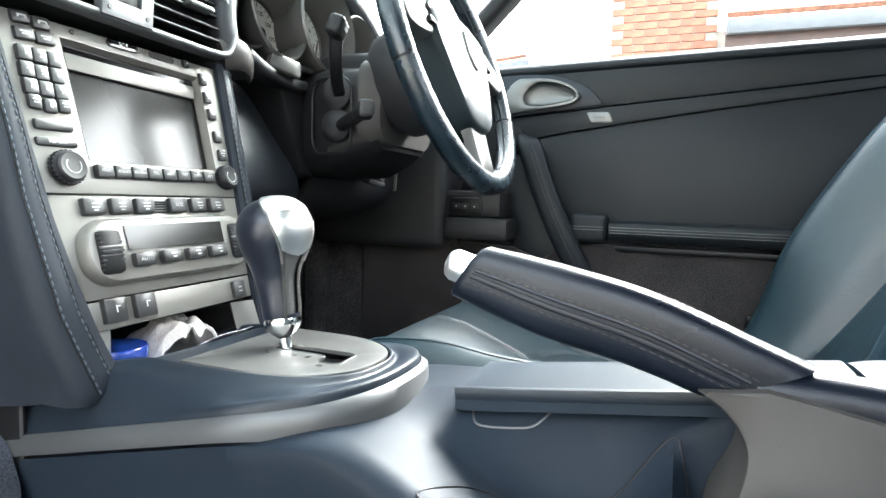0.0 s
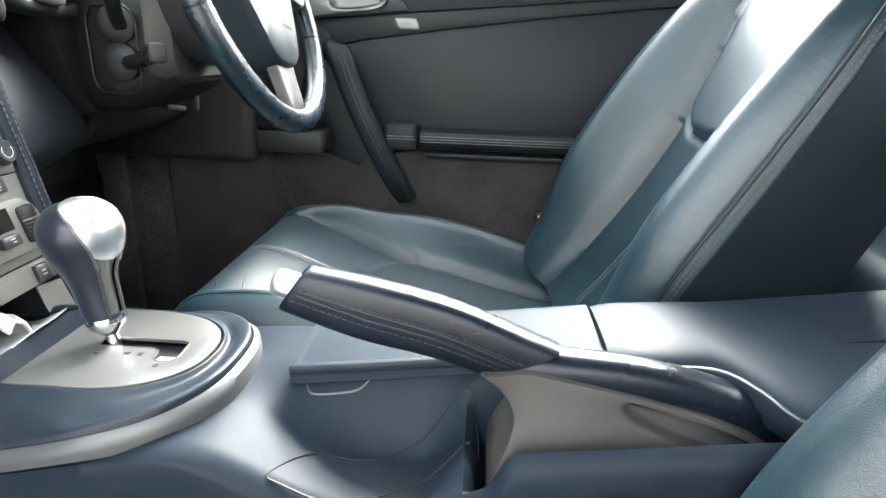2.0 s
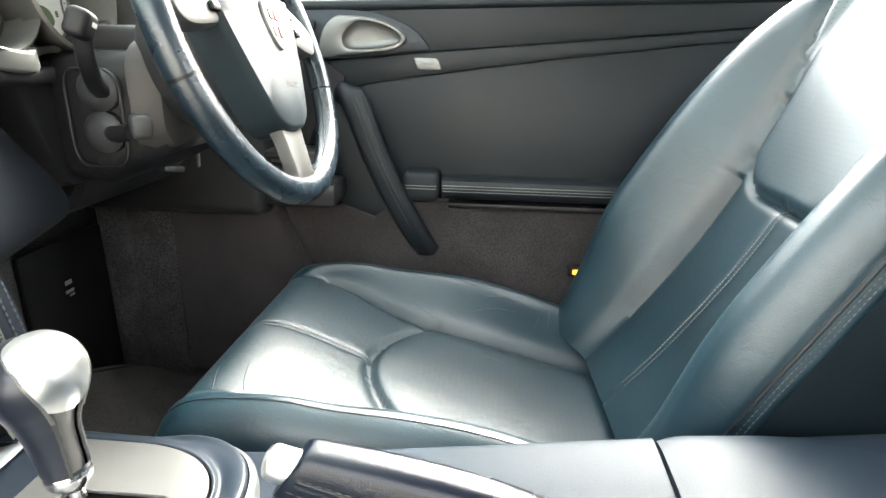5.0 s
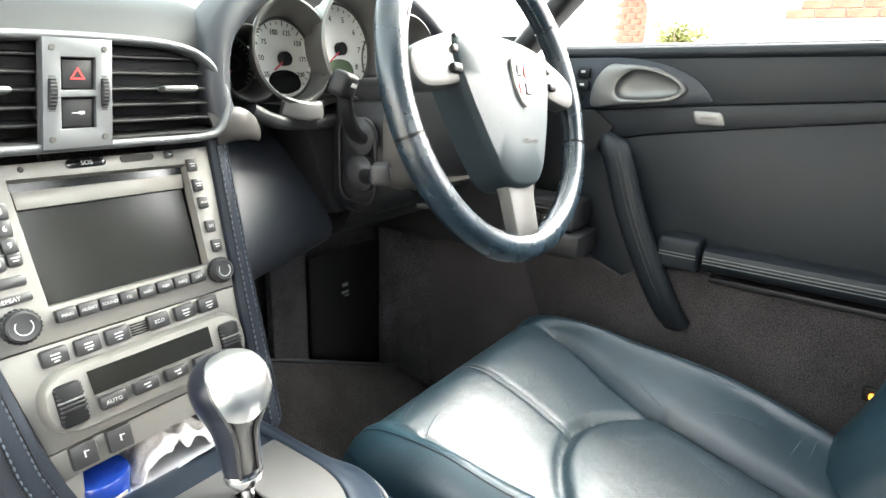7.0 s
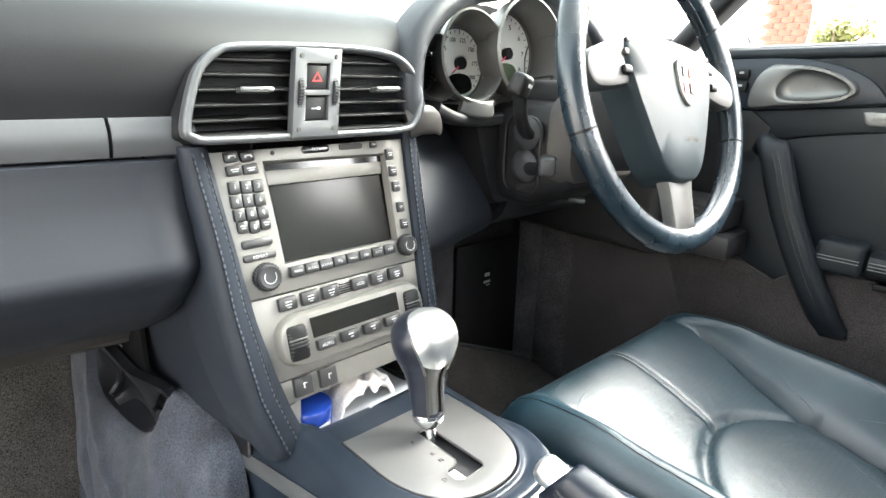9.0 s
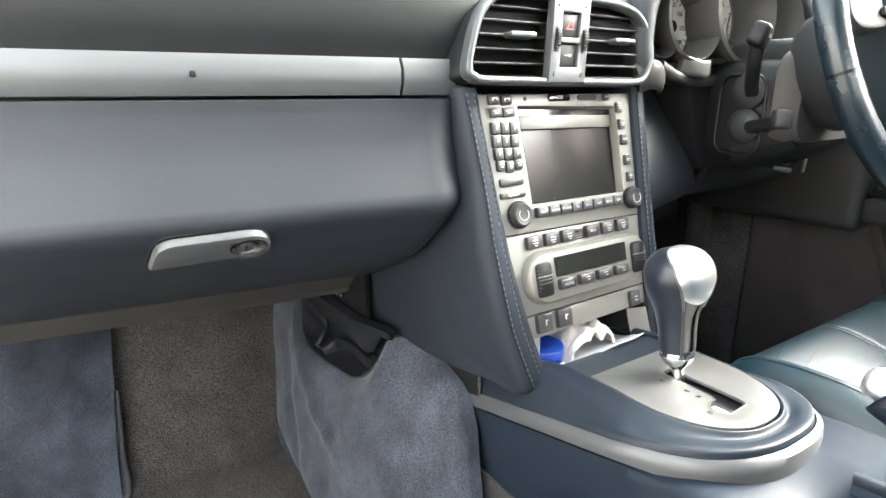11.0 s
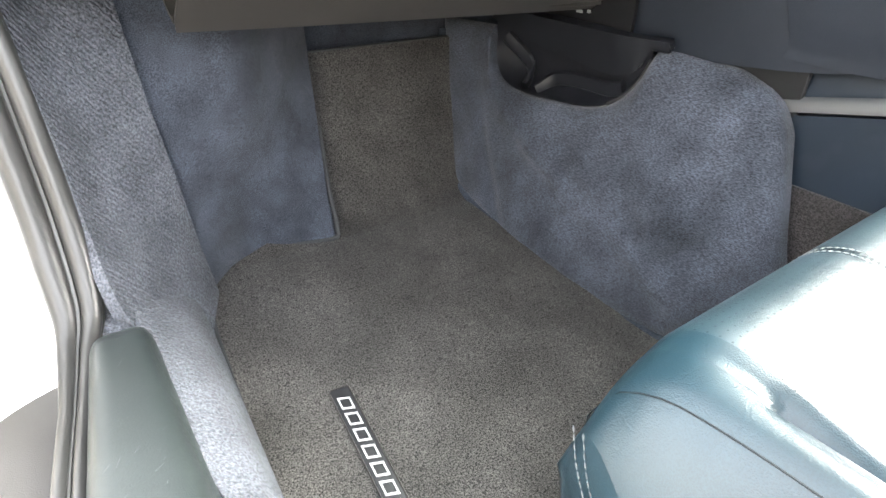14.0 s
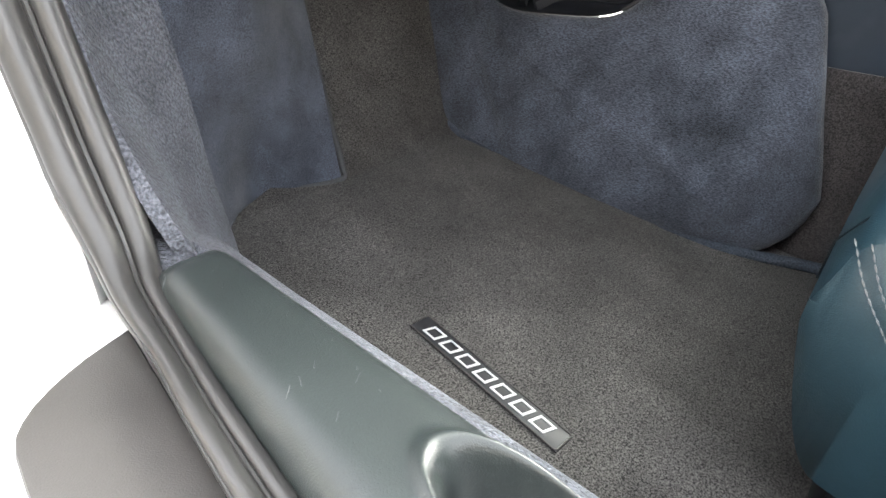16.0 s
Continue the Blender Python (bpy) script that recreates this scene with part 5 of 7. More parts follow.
for side, f in ((-1, face_l), (1, face_r)):
    pts = []
    grow = 1.0 if side < 0 else 0.35
    for z in (0.664, 0.64, 0.60, 0.55, 0.50, 0.45, 0.41, 0.385, 0.370, 0.362, 0.357):
        x, y = edge_base(f, z)
        w = 0.0255 + grow * 0.016 * soft(0.60, 0.36, z)
        dip = 0.010 * soft(0.372, 0.356, z) ** 2
        ring = [(0.0, 0.004), (0.0012, -0.0035), (w * 0.18, -0.0062), (w * 0.30, -0.0070), (w * 0.50, -0.0074), (w * 0.70, -0.0062), (w * 0.86, -0.0025), (w * 0.97, 0.0050), (w, 0.016), (w + 0.002, 0.10), (0.0, 0.10)]
        pts.append([(x + side * px, y + py + dip, z) for px, py in ring])
    edge = part("leather_edge", loft(pts), EDGE, stack, "dark blue leather edge with stitched seams")
    for frac, out in ((0.30, 0.0073), (0.62, 0.0071)):
        line = []
        for z in np.linspace(0.657, 0.368, 40):
            x, y = edge_base(f, z)
            w = 0.0255 + grow * 0.016 * soft(0.60, 0.36, z)
            line.append((x + side * w * frac, y - out, z))
        part("stitching", stitches(line, 0.0064, 0.0044, 0.00085), STACK_THREAD, edge, "pale grey-blue thread")
        part("seam", sweep([(x + side * 0.0016 * (1 if frac > 0.4 else -1), y + 0.0004, z) for x, y, z in line], circle(0.0006, 5), up=(0, 1, 0)), BLACK, edge)
# side panel of the stack towards the passenger
sp = [[(-0.146, 0.800, 0.660), (-0.146, 0.87, 0.64), (-0.148, 0.98, 0.60), (-0.150, 1.10, 0.58)],
      [(-0.128, 0.766, 0.52), (-0.136, 0.85, 0.51), (-0.143, 0.98, 0.50), (-0.148, 1.10, 0.49)],
      [(-0.116, 0.735, 0.42), (-0.124, 0.83, 0.41), (-0.136, 0.97, 0.41), (-0.145, 1.10, 0.41)],
      [(-0.108, 0.715, 0.362), (-0.114, 0.80, 0.345), (-0.122, 0.97, 0.330), (-0.135, 1.10, 0.33)]]
part("side_panel", patch(sp, 20, 16, 0.006), EDGE, stack)
spf = [[(-0.149, 0.985, z), (-0.152, 1.10, z), (-0.155, 1.30, z)] for z in (0.56, 0.48, 0.40, 0.350)]
part("front_side_panel", patch(spf, 10, 8, 0.006), BLACK, stack)
for sy, sz, sw in ((1.066, 0.386, 0.006), (1.064, 0.377, 0.009), (1.064, 0.368, 0.011), (1.048, 0.380, 0.005), (1.048, 0.370, 0.006)):
    part("warning_sign", rbox((0.002, sw, 0.004), (-0.1585, sy, sz), 0.0008, 1), PALE_THREAD, stack)

# cubby under the stack, and what lies in it
cub = part("cubby", loft([[(x, y, z) for x, z in ((-0.092, 0.358), (0.095, 0.358), (0.095, 0.362), (0.088, 0.364), (0.086, 0.405), (0.095, 0.409), (-0.092, 0.409), (-0.083, 0.405), (-0.085, 0.364), (-0.092, 0.362))] for y in (0.722, 0.84)], caps=False), SOFT, stack)
part("cubby_back", rbox((0.18, 0.004, 0.055), (0.0, 0.842, 0.383), 0.001, 1), BLACK, stack)
part("cubby_cheek", patch([[(0.070, 0.726, 0.409), (0.092, 0.716, 0.409)], [(0.074, 0.722, 0.385), (0.094, 0.708, 0.385)], [(0.078, 0.716, 0.362), (0.096, 0.70, 0.362)]], 10, 6, 0.004), SILVER, stack)
part("cubby_cheek", patch([[(-0.075, 0.724, 0.409), (-0.092, 0.716, 0.409)], [(-0.078, 0.720, 0.385), (-0.094, 0.708, 0.385)], [(-0.080, 0.714, 0.362), (-0.096, 0.70, 0.362)]], 10, 6, 0.004), SILVER, stack)

# ---------------- centre console ----------------
def console_z(x, y):
    """Height of the console's top between the gear selector and the seats' backs."""
    ridge = 0.372 + 0.14 * max(0.0, 0.44 - y)
    if y > 0.44:
        ridge = 0.372 - 0.10 * (y - 0.44)
    tray = soft(0.53, 0.36, y) * soft(0.255, 0.275, y) * soft(0.030, -0.035, x)
    floor_h = 0.318 + 0.05 * soft(0.33, 0.26, y)
    z = ridge + (floor_h - ridge) * tray
    # low outer lip beside the tray
    lip = soft(-0.080, -0.097, x)
    lip_h = 0.320 + 0.012 * soft(0.42, 0.262, y) + 0.02 * soft(0.44, 0.50, y)
    if y < 0.262:
        lip_h = 0.332 + 0.10 * (0.262 - y)
    z = z + (max(z, lip_h) - z) * lip - 0.016 * soft(-0.070, -0.088, x) * soft(0.31, 0.26, y)
    # slot for the handbrake
    slot = soft(0.290, 0.270, y) * soft(-0.095, -0.092, x) * soft(0.0, -0.008, x)
    return z - 0.060 * slot


rings = []
for i in range(195):
    y = 0.80 - i * 0.006
    xs_ = [-0.1074, -0.1066, -0.1055, -0.104, -0.102] + [-0.100 + 0.2 * k / 80 for k in range(81)] + [0.102, 0.104, 0.1055, 0.1066, 0.1074]
    ring = []
    for j, x in enumerate(xs_):
        z = console_z(max(-0.1, min(0.1, x)), y)
        over = min(1.0, max(0.0, (abs(x) - 0.086) / 0.0215))
        ring.append((x, y, z - 0.0215 * (1 - math.sqrt(1 - over * over))))
    k = soft(0.42, 0.59, y)
    under = 0.3215 + 0.243 * (0.781 - y) - 0.020
    ring = [(x, y_, z + (under - z) * k) for x, y_, z in ring]
    rings.append(ring + [(0.108, y, ring[-1][2] - 0.012), (0.108, y, 0.0), (-0.108, y, 0.0), (-0.108, y, ring[0][2] - 0.012)])
console = thing("centre_console", (0, 0.3, 0.0), "dark navy plastic centre console with a scooped tray", "centre console")
part("body", loft(rings), TRAY, console, sharp=75)
part("closing_panel", rbox((0.006, 0.13, 0.24), (-0.1045, 0.845, 0.235), 0.002, 1), BLACK, console)
part("tray_seam", sweep([(x, y, console_z(x, y) + 0.0002) for x, y in spline([(-0.088, 0.436), (-0.052, 0.413), (-0.039, 0.370), (-0.019, 0.325), (-0.003, 0.288), (-0.038, 0.280), (-0.061, 0.322), (-0.092, 0.381), (-0.094, 0.426)], 60, loop=True)], circle(0.0009, 6), loop=True), BLACK, console)
# ashtray lid ahead of the armrest
lid_rows = [[(x, y, 0.378 + 0.14 * max(0, 0.44 - y) - (0.004 if abs(x - 0.052) > 0.04 else 0)) for x in (-0.001, 0.006, 0.05, 0.088, 0.097)] for y in (0.446, 0.43, 0.35, 0.27, 0.179)]
part("storage_lid", patch(lid_rows, 20, 16, 0.010), ARMREST, console)
part("lid_edge", sweep([(0.001, 0.446, 0.376), (0.001, 0.40, 0.3815), (0.001, 0.30, 0.395), (0.001, 0.19, 0.411)], rrect(0.006, 0.010, 0.002, 2)), NAVY, console)
def wall_x(y, z):
    """Where the tray's wall stands at a height."""
    lo, hi = -0.040, 0.032
    for _ in range(24):
        m_ = (lo + hi) / 2
        lo, hi = (lo, m_) if console_z(m_, y) > z else (m_, hi)
    return lo


part("finger_scoop", sweep([(wall_x(y, z), y, z) for y, z in spline([(0.436, 0.372), (0.432, 0.360), (0.424, 0.355), (0.400, 0.356), (0.386, 0.359), (0.376, 0.368), (0.368, 0.380)], 40)], circle(0.0011, 6)), TRIM, console)
# armrest lid
rest = thing("armrest", (0.03, 0.0, 0.42), "dark blue leather covered armrest lid", "armrest")
ar = []
for i in range(60):
    y = 0.176 - i * 0.010
    z = 0.404 + 0.09 * (0.176 - y)
    xl = -0.019 - 0.077 * soft(0.100, 0.054, y)
    cx, hw = (xl + 0.104) / 2, (0.104 - xl) / 2
    f = 1.0 if i > 1 else (0.97 if i == 1 else 0.91)
    ar.append([(cx + hw * f * math.copysign(abs(math.cos(t)) ** 0.5, math.cos(t)), y, z - 0.006 + 0.020 * math.copysign(abs(math.sin(t)) ** 0.6, math.sin(t)) * f) for t in np.linspace(0, 2 * math.pi, 33)[:-1]])
part("cushion", loft(ar), ARMREST, rest)
part("edge_trim", sweep(spline([(-0.021, 0.176, 0.402), (-0.022, 0.120, 0.409), (-0.032, 0.092, 0.412), (-0.060, 0.076, 0.413), (-0.092, 0.062, 0.412), (-0.100, 0.02, 0.412), (-0.1, -0.05, 0.416)], 30), rrect(0.006, 0.016, 0.0025, 2)), NAVY, rest)

# ---------------- gear selector ----------------
gear = thing("gear_selector", (0, 0.6, 0.34), "automatic gear selector on a silver-edged navy surround", "gear selector")


def surround(hw, tip, front, zf, n=150):
    """Open outline round the selector: from the front left, round the tip, to the front right."""
    out = []
    for i in range(n + 1):
        t = i / n
        if t < 0.3:
            x, y = -hw, front + (0.60 - front) * t / 0.3
        elif t > 0.7:
            x, y = hw, 0.60 + (front - 0.60) * (t - 0.7) / 0.3
        else:
            a = math.pi * (t - 0.3) / 0.4
            x = -hw * math.copysign(abs(math.cos(a)) ** 0.85, math.cos(a))
            y = 0.60 - (0.60 - tip) * math.sin(a) ** 0.9
        out.append((x, y, zf(y)))
    return out


def band_z(y):
    return 0.3215 + 0.243 * (0.781 - y) - 0.007 * soft(0.58, 0.48, y)


r_out = surround(0.1095, 0.481, 0.80, lambda y: band_z(y) - 0.0165 - 0.006 * soft(0.60, 0.48, y))
r_mid = surround(0.1085, 0.4815, 0.80, lambda y: band_z(y) - 0.004)
r_in = surround(0.105, 0.4875, 0.80, lambda y: band_z(y))
r_mid2 = surround(0.1098, 0.4808, 0.80, lambda y: band_z(y) - 0.0105 - 0.002 * soft(0.60, 0.48, y))
part("silver_band", loft([r_out, r_mid2, r_mid, r_in], closed=False), TRIM, gear, "satin silver band", 60)
c0 = surround(0.104, 0.4885, 0.80, lambda y: band_z(y) + 0.000)
c1 = surround(0.1015, 0.4905, 0.80, lambda y: band_z(y) + 0.006)
c2 = surround(0.092, 0.499, 0.80, lambda y: max(band_z(y) + 0.004, 0.352 + 0.024 * soft(0.80, 0.68, y)) + 0.003)
c3 = surround(0.080, 0.507, 0.78, lambda y: 0.386 - 0.02 * soft(0.70, 0.78, y))
c4 = surround(0.071, 0.510, 0.725, lambda y: 0.3905 - 0.012 * soft(0.68, 0.72, y))
c5 = surround(0.069, 0.512, 0.700, lambda y: 0.3895 - 0.004 * soft(0.66, 0.70, y))
shoulder = [spline(col_, 26) for col_ in zip(c0, c1, c2, c3, c4, c5)]
part("surround", loft([list(r_) for r_ in zip(*shoulder)], closed=False), NAVY, gear, sharp=60)
part("front_deck", patch([[(-0.074, 0.655, 0.3875), (0.0, 0.655, 0.3875), (0.074, 0.655, 0.3875)], [(-0.074, 0.690, 0.3855), (0.0, 0.690, 0.3855), (0.074, 0.690, 0.3855)], [(-0.082, 0.705, 0.374), (0.0, 0.705, 0.374), (0.082, 0.705, 0.374)], [(-0.09, 0.712, 0.355), (0, 0.712, 0.355), (0.09, 0.712, 0.355)]], 10, 6, 0.004), NAVY, gear)
gate_o = [(x, y) for x, y, z in surround(0.068, 0.514, 0.652, lambda y: 0)]
slot_h = [(-0.004, 0.618), (0.012, 0.618), (0.0125, 0.545), (0.009, 0.5385), (-0.018, 0.5370), (-0.0235, 0.5420), (-0.0235, 0.5530), (-0.018, 0.5580), (-0.007, 0.5590), (-0.004, 0.5640)]
gate = part("gate_plate", place(plate(gate_o, [slot_h], 0.003, 0.0008), Matrix.Translation((0, 0, 0.3885))), ALU, gear, "brushed silver gate plate")
part("slot_floor", place(plate([(-0.028, 0.624), (0.017, 0.624), (0.017, 0.53), (-0.028, 0.53)], (), 0.002), Matrix.Translation((0, 0, 0.381))), SOFT, gear)
part("slot_insert", rbox((0.012, 0.018, 0.005), (-0.0165, 0.5475, 0.3855), 0.0015, 2), DIAL, gear, "pale insert in the gate")
part("slot_lip", sweep([(x, y, 0.3913) for x, y in slot_h], circle(0.0008, 6), loop=True), ALU, gear)
for ch, x, y in (("P", -0.018, 0.607), ("R", -0.015, 0.582), ("N", -0.015, 0.570), ("D", -0.031, 0.548)):
    lettering("gate_letter", ch, 0.0065, Matrix.Translation((x, y, 0.3917)), GREYP, gate)
# lever
lev = frame_of((0.003, 0.604, 0.388), (1, 0, 0), (0, 1, -0.16))


def lever_rings(rows):
    return place(loft([[(cx + rx * math.cos(t), cy + ry * math.sin(t), z) for t in np.linspace(0, 2 * math.pi, 29)[:-1]] for z, rx, ry, cx, cy in rows]), lev)


lever = part("lever_stem", lever_rings([(-0.01, 0.0055, 0.0055, 0, 0), (0.012, 0.0055, 0.0055, 0, 0), (0.016, 0.0105, 0.0105, 0, 0), (0.022, 0.0155, 0.0155, 0, 0), (0.026, 0.0165, 0.0165, 0, 0), (0.030, 0.0155, 0.0155, 0, 0)]), CHROME, gear, "chrome collar and stem")
KNOB_ROWS = ((0.028, 0.0150, 0.0155, 0, 0), (0.036, 0.0160, 0.0168, 0, 0), (0.052, 0.0168, 0.0180, 0, 0), (0.066, 0.0185, 0.0200, 0, 0.000), (0.078, 0.0225, 0.0240, 0, -0.001), (0.089, 0.0272, 0.0288, 0, -0.002), (0.100, 0.0302, 0.0315, 0, -0.003), (0.110, 0.0305, 0.0318, 0, -0.003), (0.119, 0.0275, 0.0292, 0, -0.003), (0.127, 0.0205, 0.0222, 0, -0.003), (0.1315, 0.0120, 0.0135, 0, -0.003), (0.1335, 0.0006, 0.0006, 0, -0.003))


def knob_skin(keep, off, thick=0.0):
    """The knob's skin where keep(degrees, height) holds, moved out by off."""
    rows_ = spline(KNOB_ROWS, 150)
    bm = bmesh.new()
    vs = [[bm.verts.new((cx + (rx + off) * math.cos(t), cy + (ry + off) * math.sin(t), z + off * (1.2 if z > 0.118 else 0.0))) for t in np.linspace(-math.pi, math.pi, 241)[:-1]] for z, rx, ry, cx, cy in rows_]
    for i in range(149):
        for j in range(240):
            if keep(-180 + 1.5 * j + 0.75, (rows_[i][0] + rows_[i + 1][0]) / 2):
                bm.faces.new((vs[i][j], vs[i][(j + 1) % 240], vs[i + 1][(j + 1) % 240], vs[i + 1][j]))
    bmesh.ops.delete(bm, geom=[v for v in bm.verts if not v.link_faces], context="VERTS")
    if thick:
        bmesh.ops.recalc_face_normals(bm, faces=bm.faces)
        bmesh.ops.solidify(bm, geom=bm.faces[:], thickness=thick)
    return place(bm, lev)


def from_mid(deg):
    return abs((deg + 100 + 180) % 360 - 180)


def panel_half(z):
    """Half width in degrees of the bright panel that runs up the knob's rear."""
    return float(np.interp(z, (0.028, 0.060, 0.075, 0.090, 0.105, 0.118, 0.126, 0.1335), (34, 30, 31, 37, 45, 52, 64, 84)))


def on_cap(deg, z):
    lip = 0.0815 + 0.006 * (from_mid(deg) / panel_half(z)) ** 2
    return from_mid(deg) < panel_half(z) and z > lip


def in_hollow(deg, z):
    return from_mid(deg) < panel_half(z) - 5 and not on_cap(deg, z) and z > 0.033


part("knob", knob_skin(lambda d, z: not in_hollow(d, z) and not on_cap(d, z), 0.0), KNOB, gear, "gunmetal shift knob", 60)
part("knob_cap", knob_skin(on_cap, 0.0012, 0.0014), CAP, gear, "polished silver cap", 60)
part("knob_hollow", knob_skin(lambda d, z: from_mid(d) < panel_half(z) and z < 0.092, -0.0038), TUBE, gear, "satin hollow below the cap", 60)
part("knob_trim", knob_skin(lambda d, z: panel_half(z) - 5 < from_mid(d) < panel_half(z) + 3.5 and z < 0.127, 0.0006, 0.0022), HANDLE, gear, "satin grey trim round the panel", 60)

KNOB_LINE = spline(KNOB_ROWS, 200)


def knob_point(deg, z, off=0.0):
    k_ = [float(np.interp(z, [r_[0] for r_ in KNOB_LINE], [r_[i] for r_ in KNOB_LINE])) for i in (1, 2, 3, 4)]
    return lev @ Vector((k_[2] + (k_[0] + off) * math.cos(radians(deg)), k_[3] + (k_[1] + off) * math.sin(radians(deg)), z))


for sd in (-1, 1):
    part("cap_rim", sweep([knob_point(-100 + sd * (panel_half(z) + 0.8), z, 0.0008) for z in np.linspace(0.076, 0.1315, 60)], circle(0.0013, 8, 0.0011)), TUBE, gear, "thin bright rim of the cap")

# ---------------- handbrake ----------------
hb = thing("handbrake", (-0.045, 0.2, 0.34), "raised leather-wrapped handbrake with a silver button", "handbrake")
GRIP_TOP = spline([(0.409, 0.4935), (0.356, 0.4825), (0.297, 0.4675), (0.222, 0.4385)], 40)
GRIP_LOW = spline([(0.432, 0.4600), (0.376, 0.4420), (0.325, 0.4300), (0.280, 0.4150)], 40)


def grip_point(i, a, out=0.0):
    """A point on the grip's skin at ring i and angle a; out moves it off the skin."""
    t = i / 39
    (ty, tz), (by, bz) = GRIP_TOP[i], GRIP_LOW[i]
    cx, hw = -0.0475 + 0.0045 * t, 0.0135 + 0.0030 * min(1.0, t / 0.35) + out
    c, q = math.cos(a), math.sin(a)
    u = 0.5 + 0.5 * math.copysign(abs(q) ** 0.72, q)
    bow = 0.0016 * math.sin(math.pi * min(1.0, t * 1.15))
    return Vector((cx + hw * math.copysign(abs(c) ** 0.62, c), by + (ty - by) * u, bz + (tz - bz) * u + bow * q))


rings = [[grip_point(i, a) for a in np.linspace(0, 2 * math.pi, 41)[:-1]] for i in range(40)]
mid0 = sum(rings[0], Vector()) / 40
rings.insert(0, [mid0 + (p - mid0) * 0.90 + Vector((0, 0.0022, 0.0006)) for p in rings[0]])
grip = part("grip", loft(rings), GRIP, hb, "dark blue leather grip", 50)
ax = Vector((0, 0.97, 0.26))
part("button", sweep([mid0 - ax * 0.004, mid0 + ax * 0.006, mid0 + ax * 0.013, mid0 + ax * 0.0165, mid0 + ax * 0.018], circle(0.0108, 20, 0.0108), scale=lambda t: 1.0 if t < 0.6 else 1.0 - 1.3 * (t - 0.6)), CAP, hb, "silver release button")
for lift, pitch in ((0.16, 0.0056), (-0.16, 0.0056)):
    part("stitching", stitches([grip_point(i, math.pi - 0.02 - lift + 0.10 * i / 39, 0.0005) for i in range(1, 39)], pitch, 0.0038, 0.00042), BRAKE_THREAD, grip, "grey thread")
part("pleat", sweep([grip_point(i, math.pi + 0.0 + 0.10 * i / 39, -0.0004) for i in range(1, 39)], circle(0.0016, 8, 0.0022)), GRIP, grip)
part("pleat", sweep([grip_point(i, math.pi - 0.10 + 0.10 * i / 39, -0.0006) for i in range(1, 39)], circle(0.0012, 8, 0.0014)), GRIP, grip)
cp = spline([(-0.043, 0.252, 0.4185), (-0.043, 0.215, 0.4175), (-0.044, 0.165, 0.4140), (-0.045, 0.115, 0.4045), (-0.046, 0.080, 0.3915), (-0.046, 0.045, 0.3620)], 30)
part("lever_cover", sweep(cp, rrect(0.036, 0.036, 0.015, 5)), GRIP, hb, "dark blue upper lever cover")
side = spline([(0.281, 0.4215), (0.268, 0.4130), (0.2585, 0.4010), (0.2560, 0.3890), (0.2600, 0.3720), (0.2680, 0.3540), (0.2720, 0.3350)], 30)
shroud_out = side + [(0.05, 0.340)] + spline([(0.050, 0.362), (0.074, 0.3845), (0.106, 0.3985), (0.171, 0.4135), (0.226, 0.4235), (0.247, 0.4270)], 20)
sh_m = frame_of((-0.083, 0, 0), (0, -1, 0), (0, 0, 1))
groove_out = spline([(0.176, 0.4060), (0.165, 0.4085), (0.140, 0.4025), (0.106, 0.3930), (0.082, 0.3830), (0.074, 0.3755), (0.100, 0.3745), (0.136, 0.3835), (0.162, 0.3935), (0.173, 0.4000)], 60, loop=True)
mid_g = (sum(p[0] for p in groove_out) / 60, sum(p[1] for p in groove_out) / 60)


def flared(bm):
    for v in bm.verts:
        flare = 0.019 * soft(0.345, 0.425, v.co.z)
        v.co.x += flare if v.co.x < -0.046 else -flare * 0.6
    return bm


part("shroud", flared(place(plate([(-y, z) for y, z in shroud_out], [[(-p[0], p[1]) for p in groove_out]], 0.074, 0.0035), sh_m @ Matrix.Translation((0, 0, -0.072)))), GREYP, hb, "warm grey plastic shroud")
part("shroud_groove", flared(place(loft([[(-(mid_g[0] + (p[0] - mid_g[0]) * k), mid_g[1] + (p[1] - mid_g[1]) * k, d) for p in groove_out] for k, d in ((1.10, 0.0012), (1.0, -0.001), (0.95, -0.004), (0.88, -0.0075), (0.70, -0.009), (0.02, -0.009))], caps=False), sh_m)), GREYP, hb)

# seat belt buckle beside the console
bk = thing("seat_belt_buckle", (-0.125, 0.16, 0.3), "seat belt buckle with a red release button", "buckle")
part("casing", place(rbox((0.026, 0.056, 0.090), (0, 0, 0), 0.006, 3), pose(-0.124, 0.180, 0.312, 8, 4, 0)), BLACK, bk)
part("release_button", place(rbox((0.020, 0.046, 0.016), (-0.002, 0, 0.043), 0.004, 3), pose(-0.124, 0.180, 0.312, 8, 4, 0)), RED, bk, "red press button")
part("stalk", rbox((0.014, 0.03, 0.24), (-0.124, 0.172, 0.15), 0.004, 2), BLACK, bk)

# things in the cubby
random.seed(5)
cl = []
for j in range(15):
    row = []
    for i in range(15):
        u, v = i / 14, j / 14
        x = -0.030 + 0.080 * u + 0.006 * noise.noise((3 * u, 4 * v, 1.7))
        y = 0.715 + 0.075 * v + 0.010 * noise.noise((4 * u, 3 * v, 5.1))
        h = 0.036 * math.sin(math.pi * u) ** 0.6 * math.sin(math.pi * min(1, 0.15 + v)) ** 0.5
        z = 0.368 + max(0.0, h + 0.011 * noise.noise((7 * u, 7 * v, 2.2)) + 0.006 * noise.noise((15 * u, 15 * v, 7.7)))
        row.append((x, y, z))
    cl.append(row)
solo("cloth", patch(cl, 46, 46, 0.002), CLOTH, "crumpled white cloth lying in the console cubby", "cloth", sharp=70)
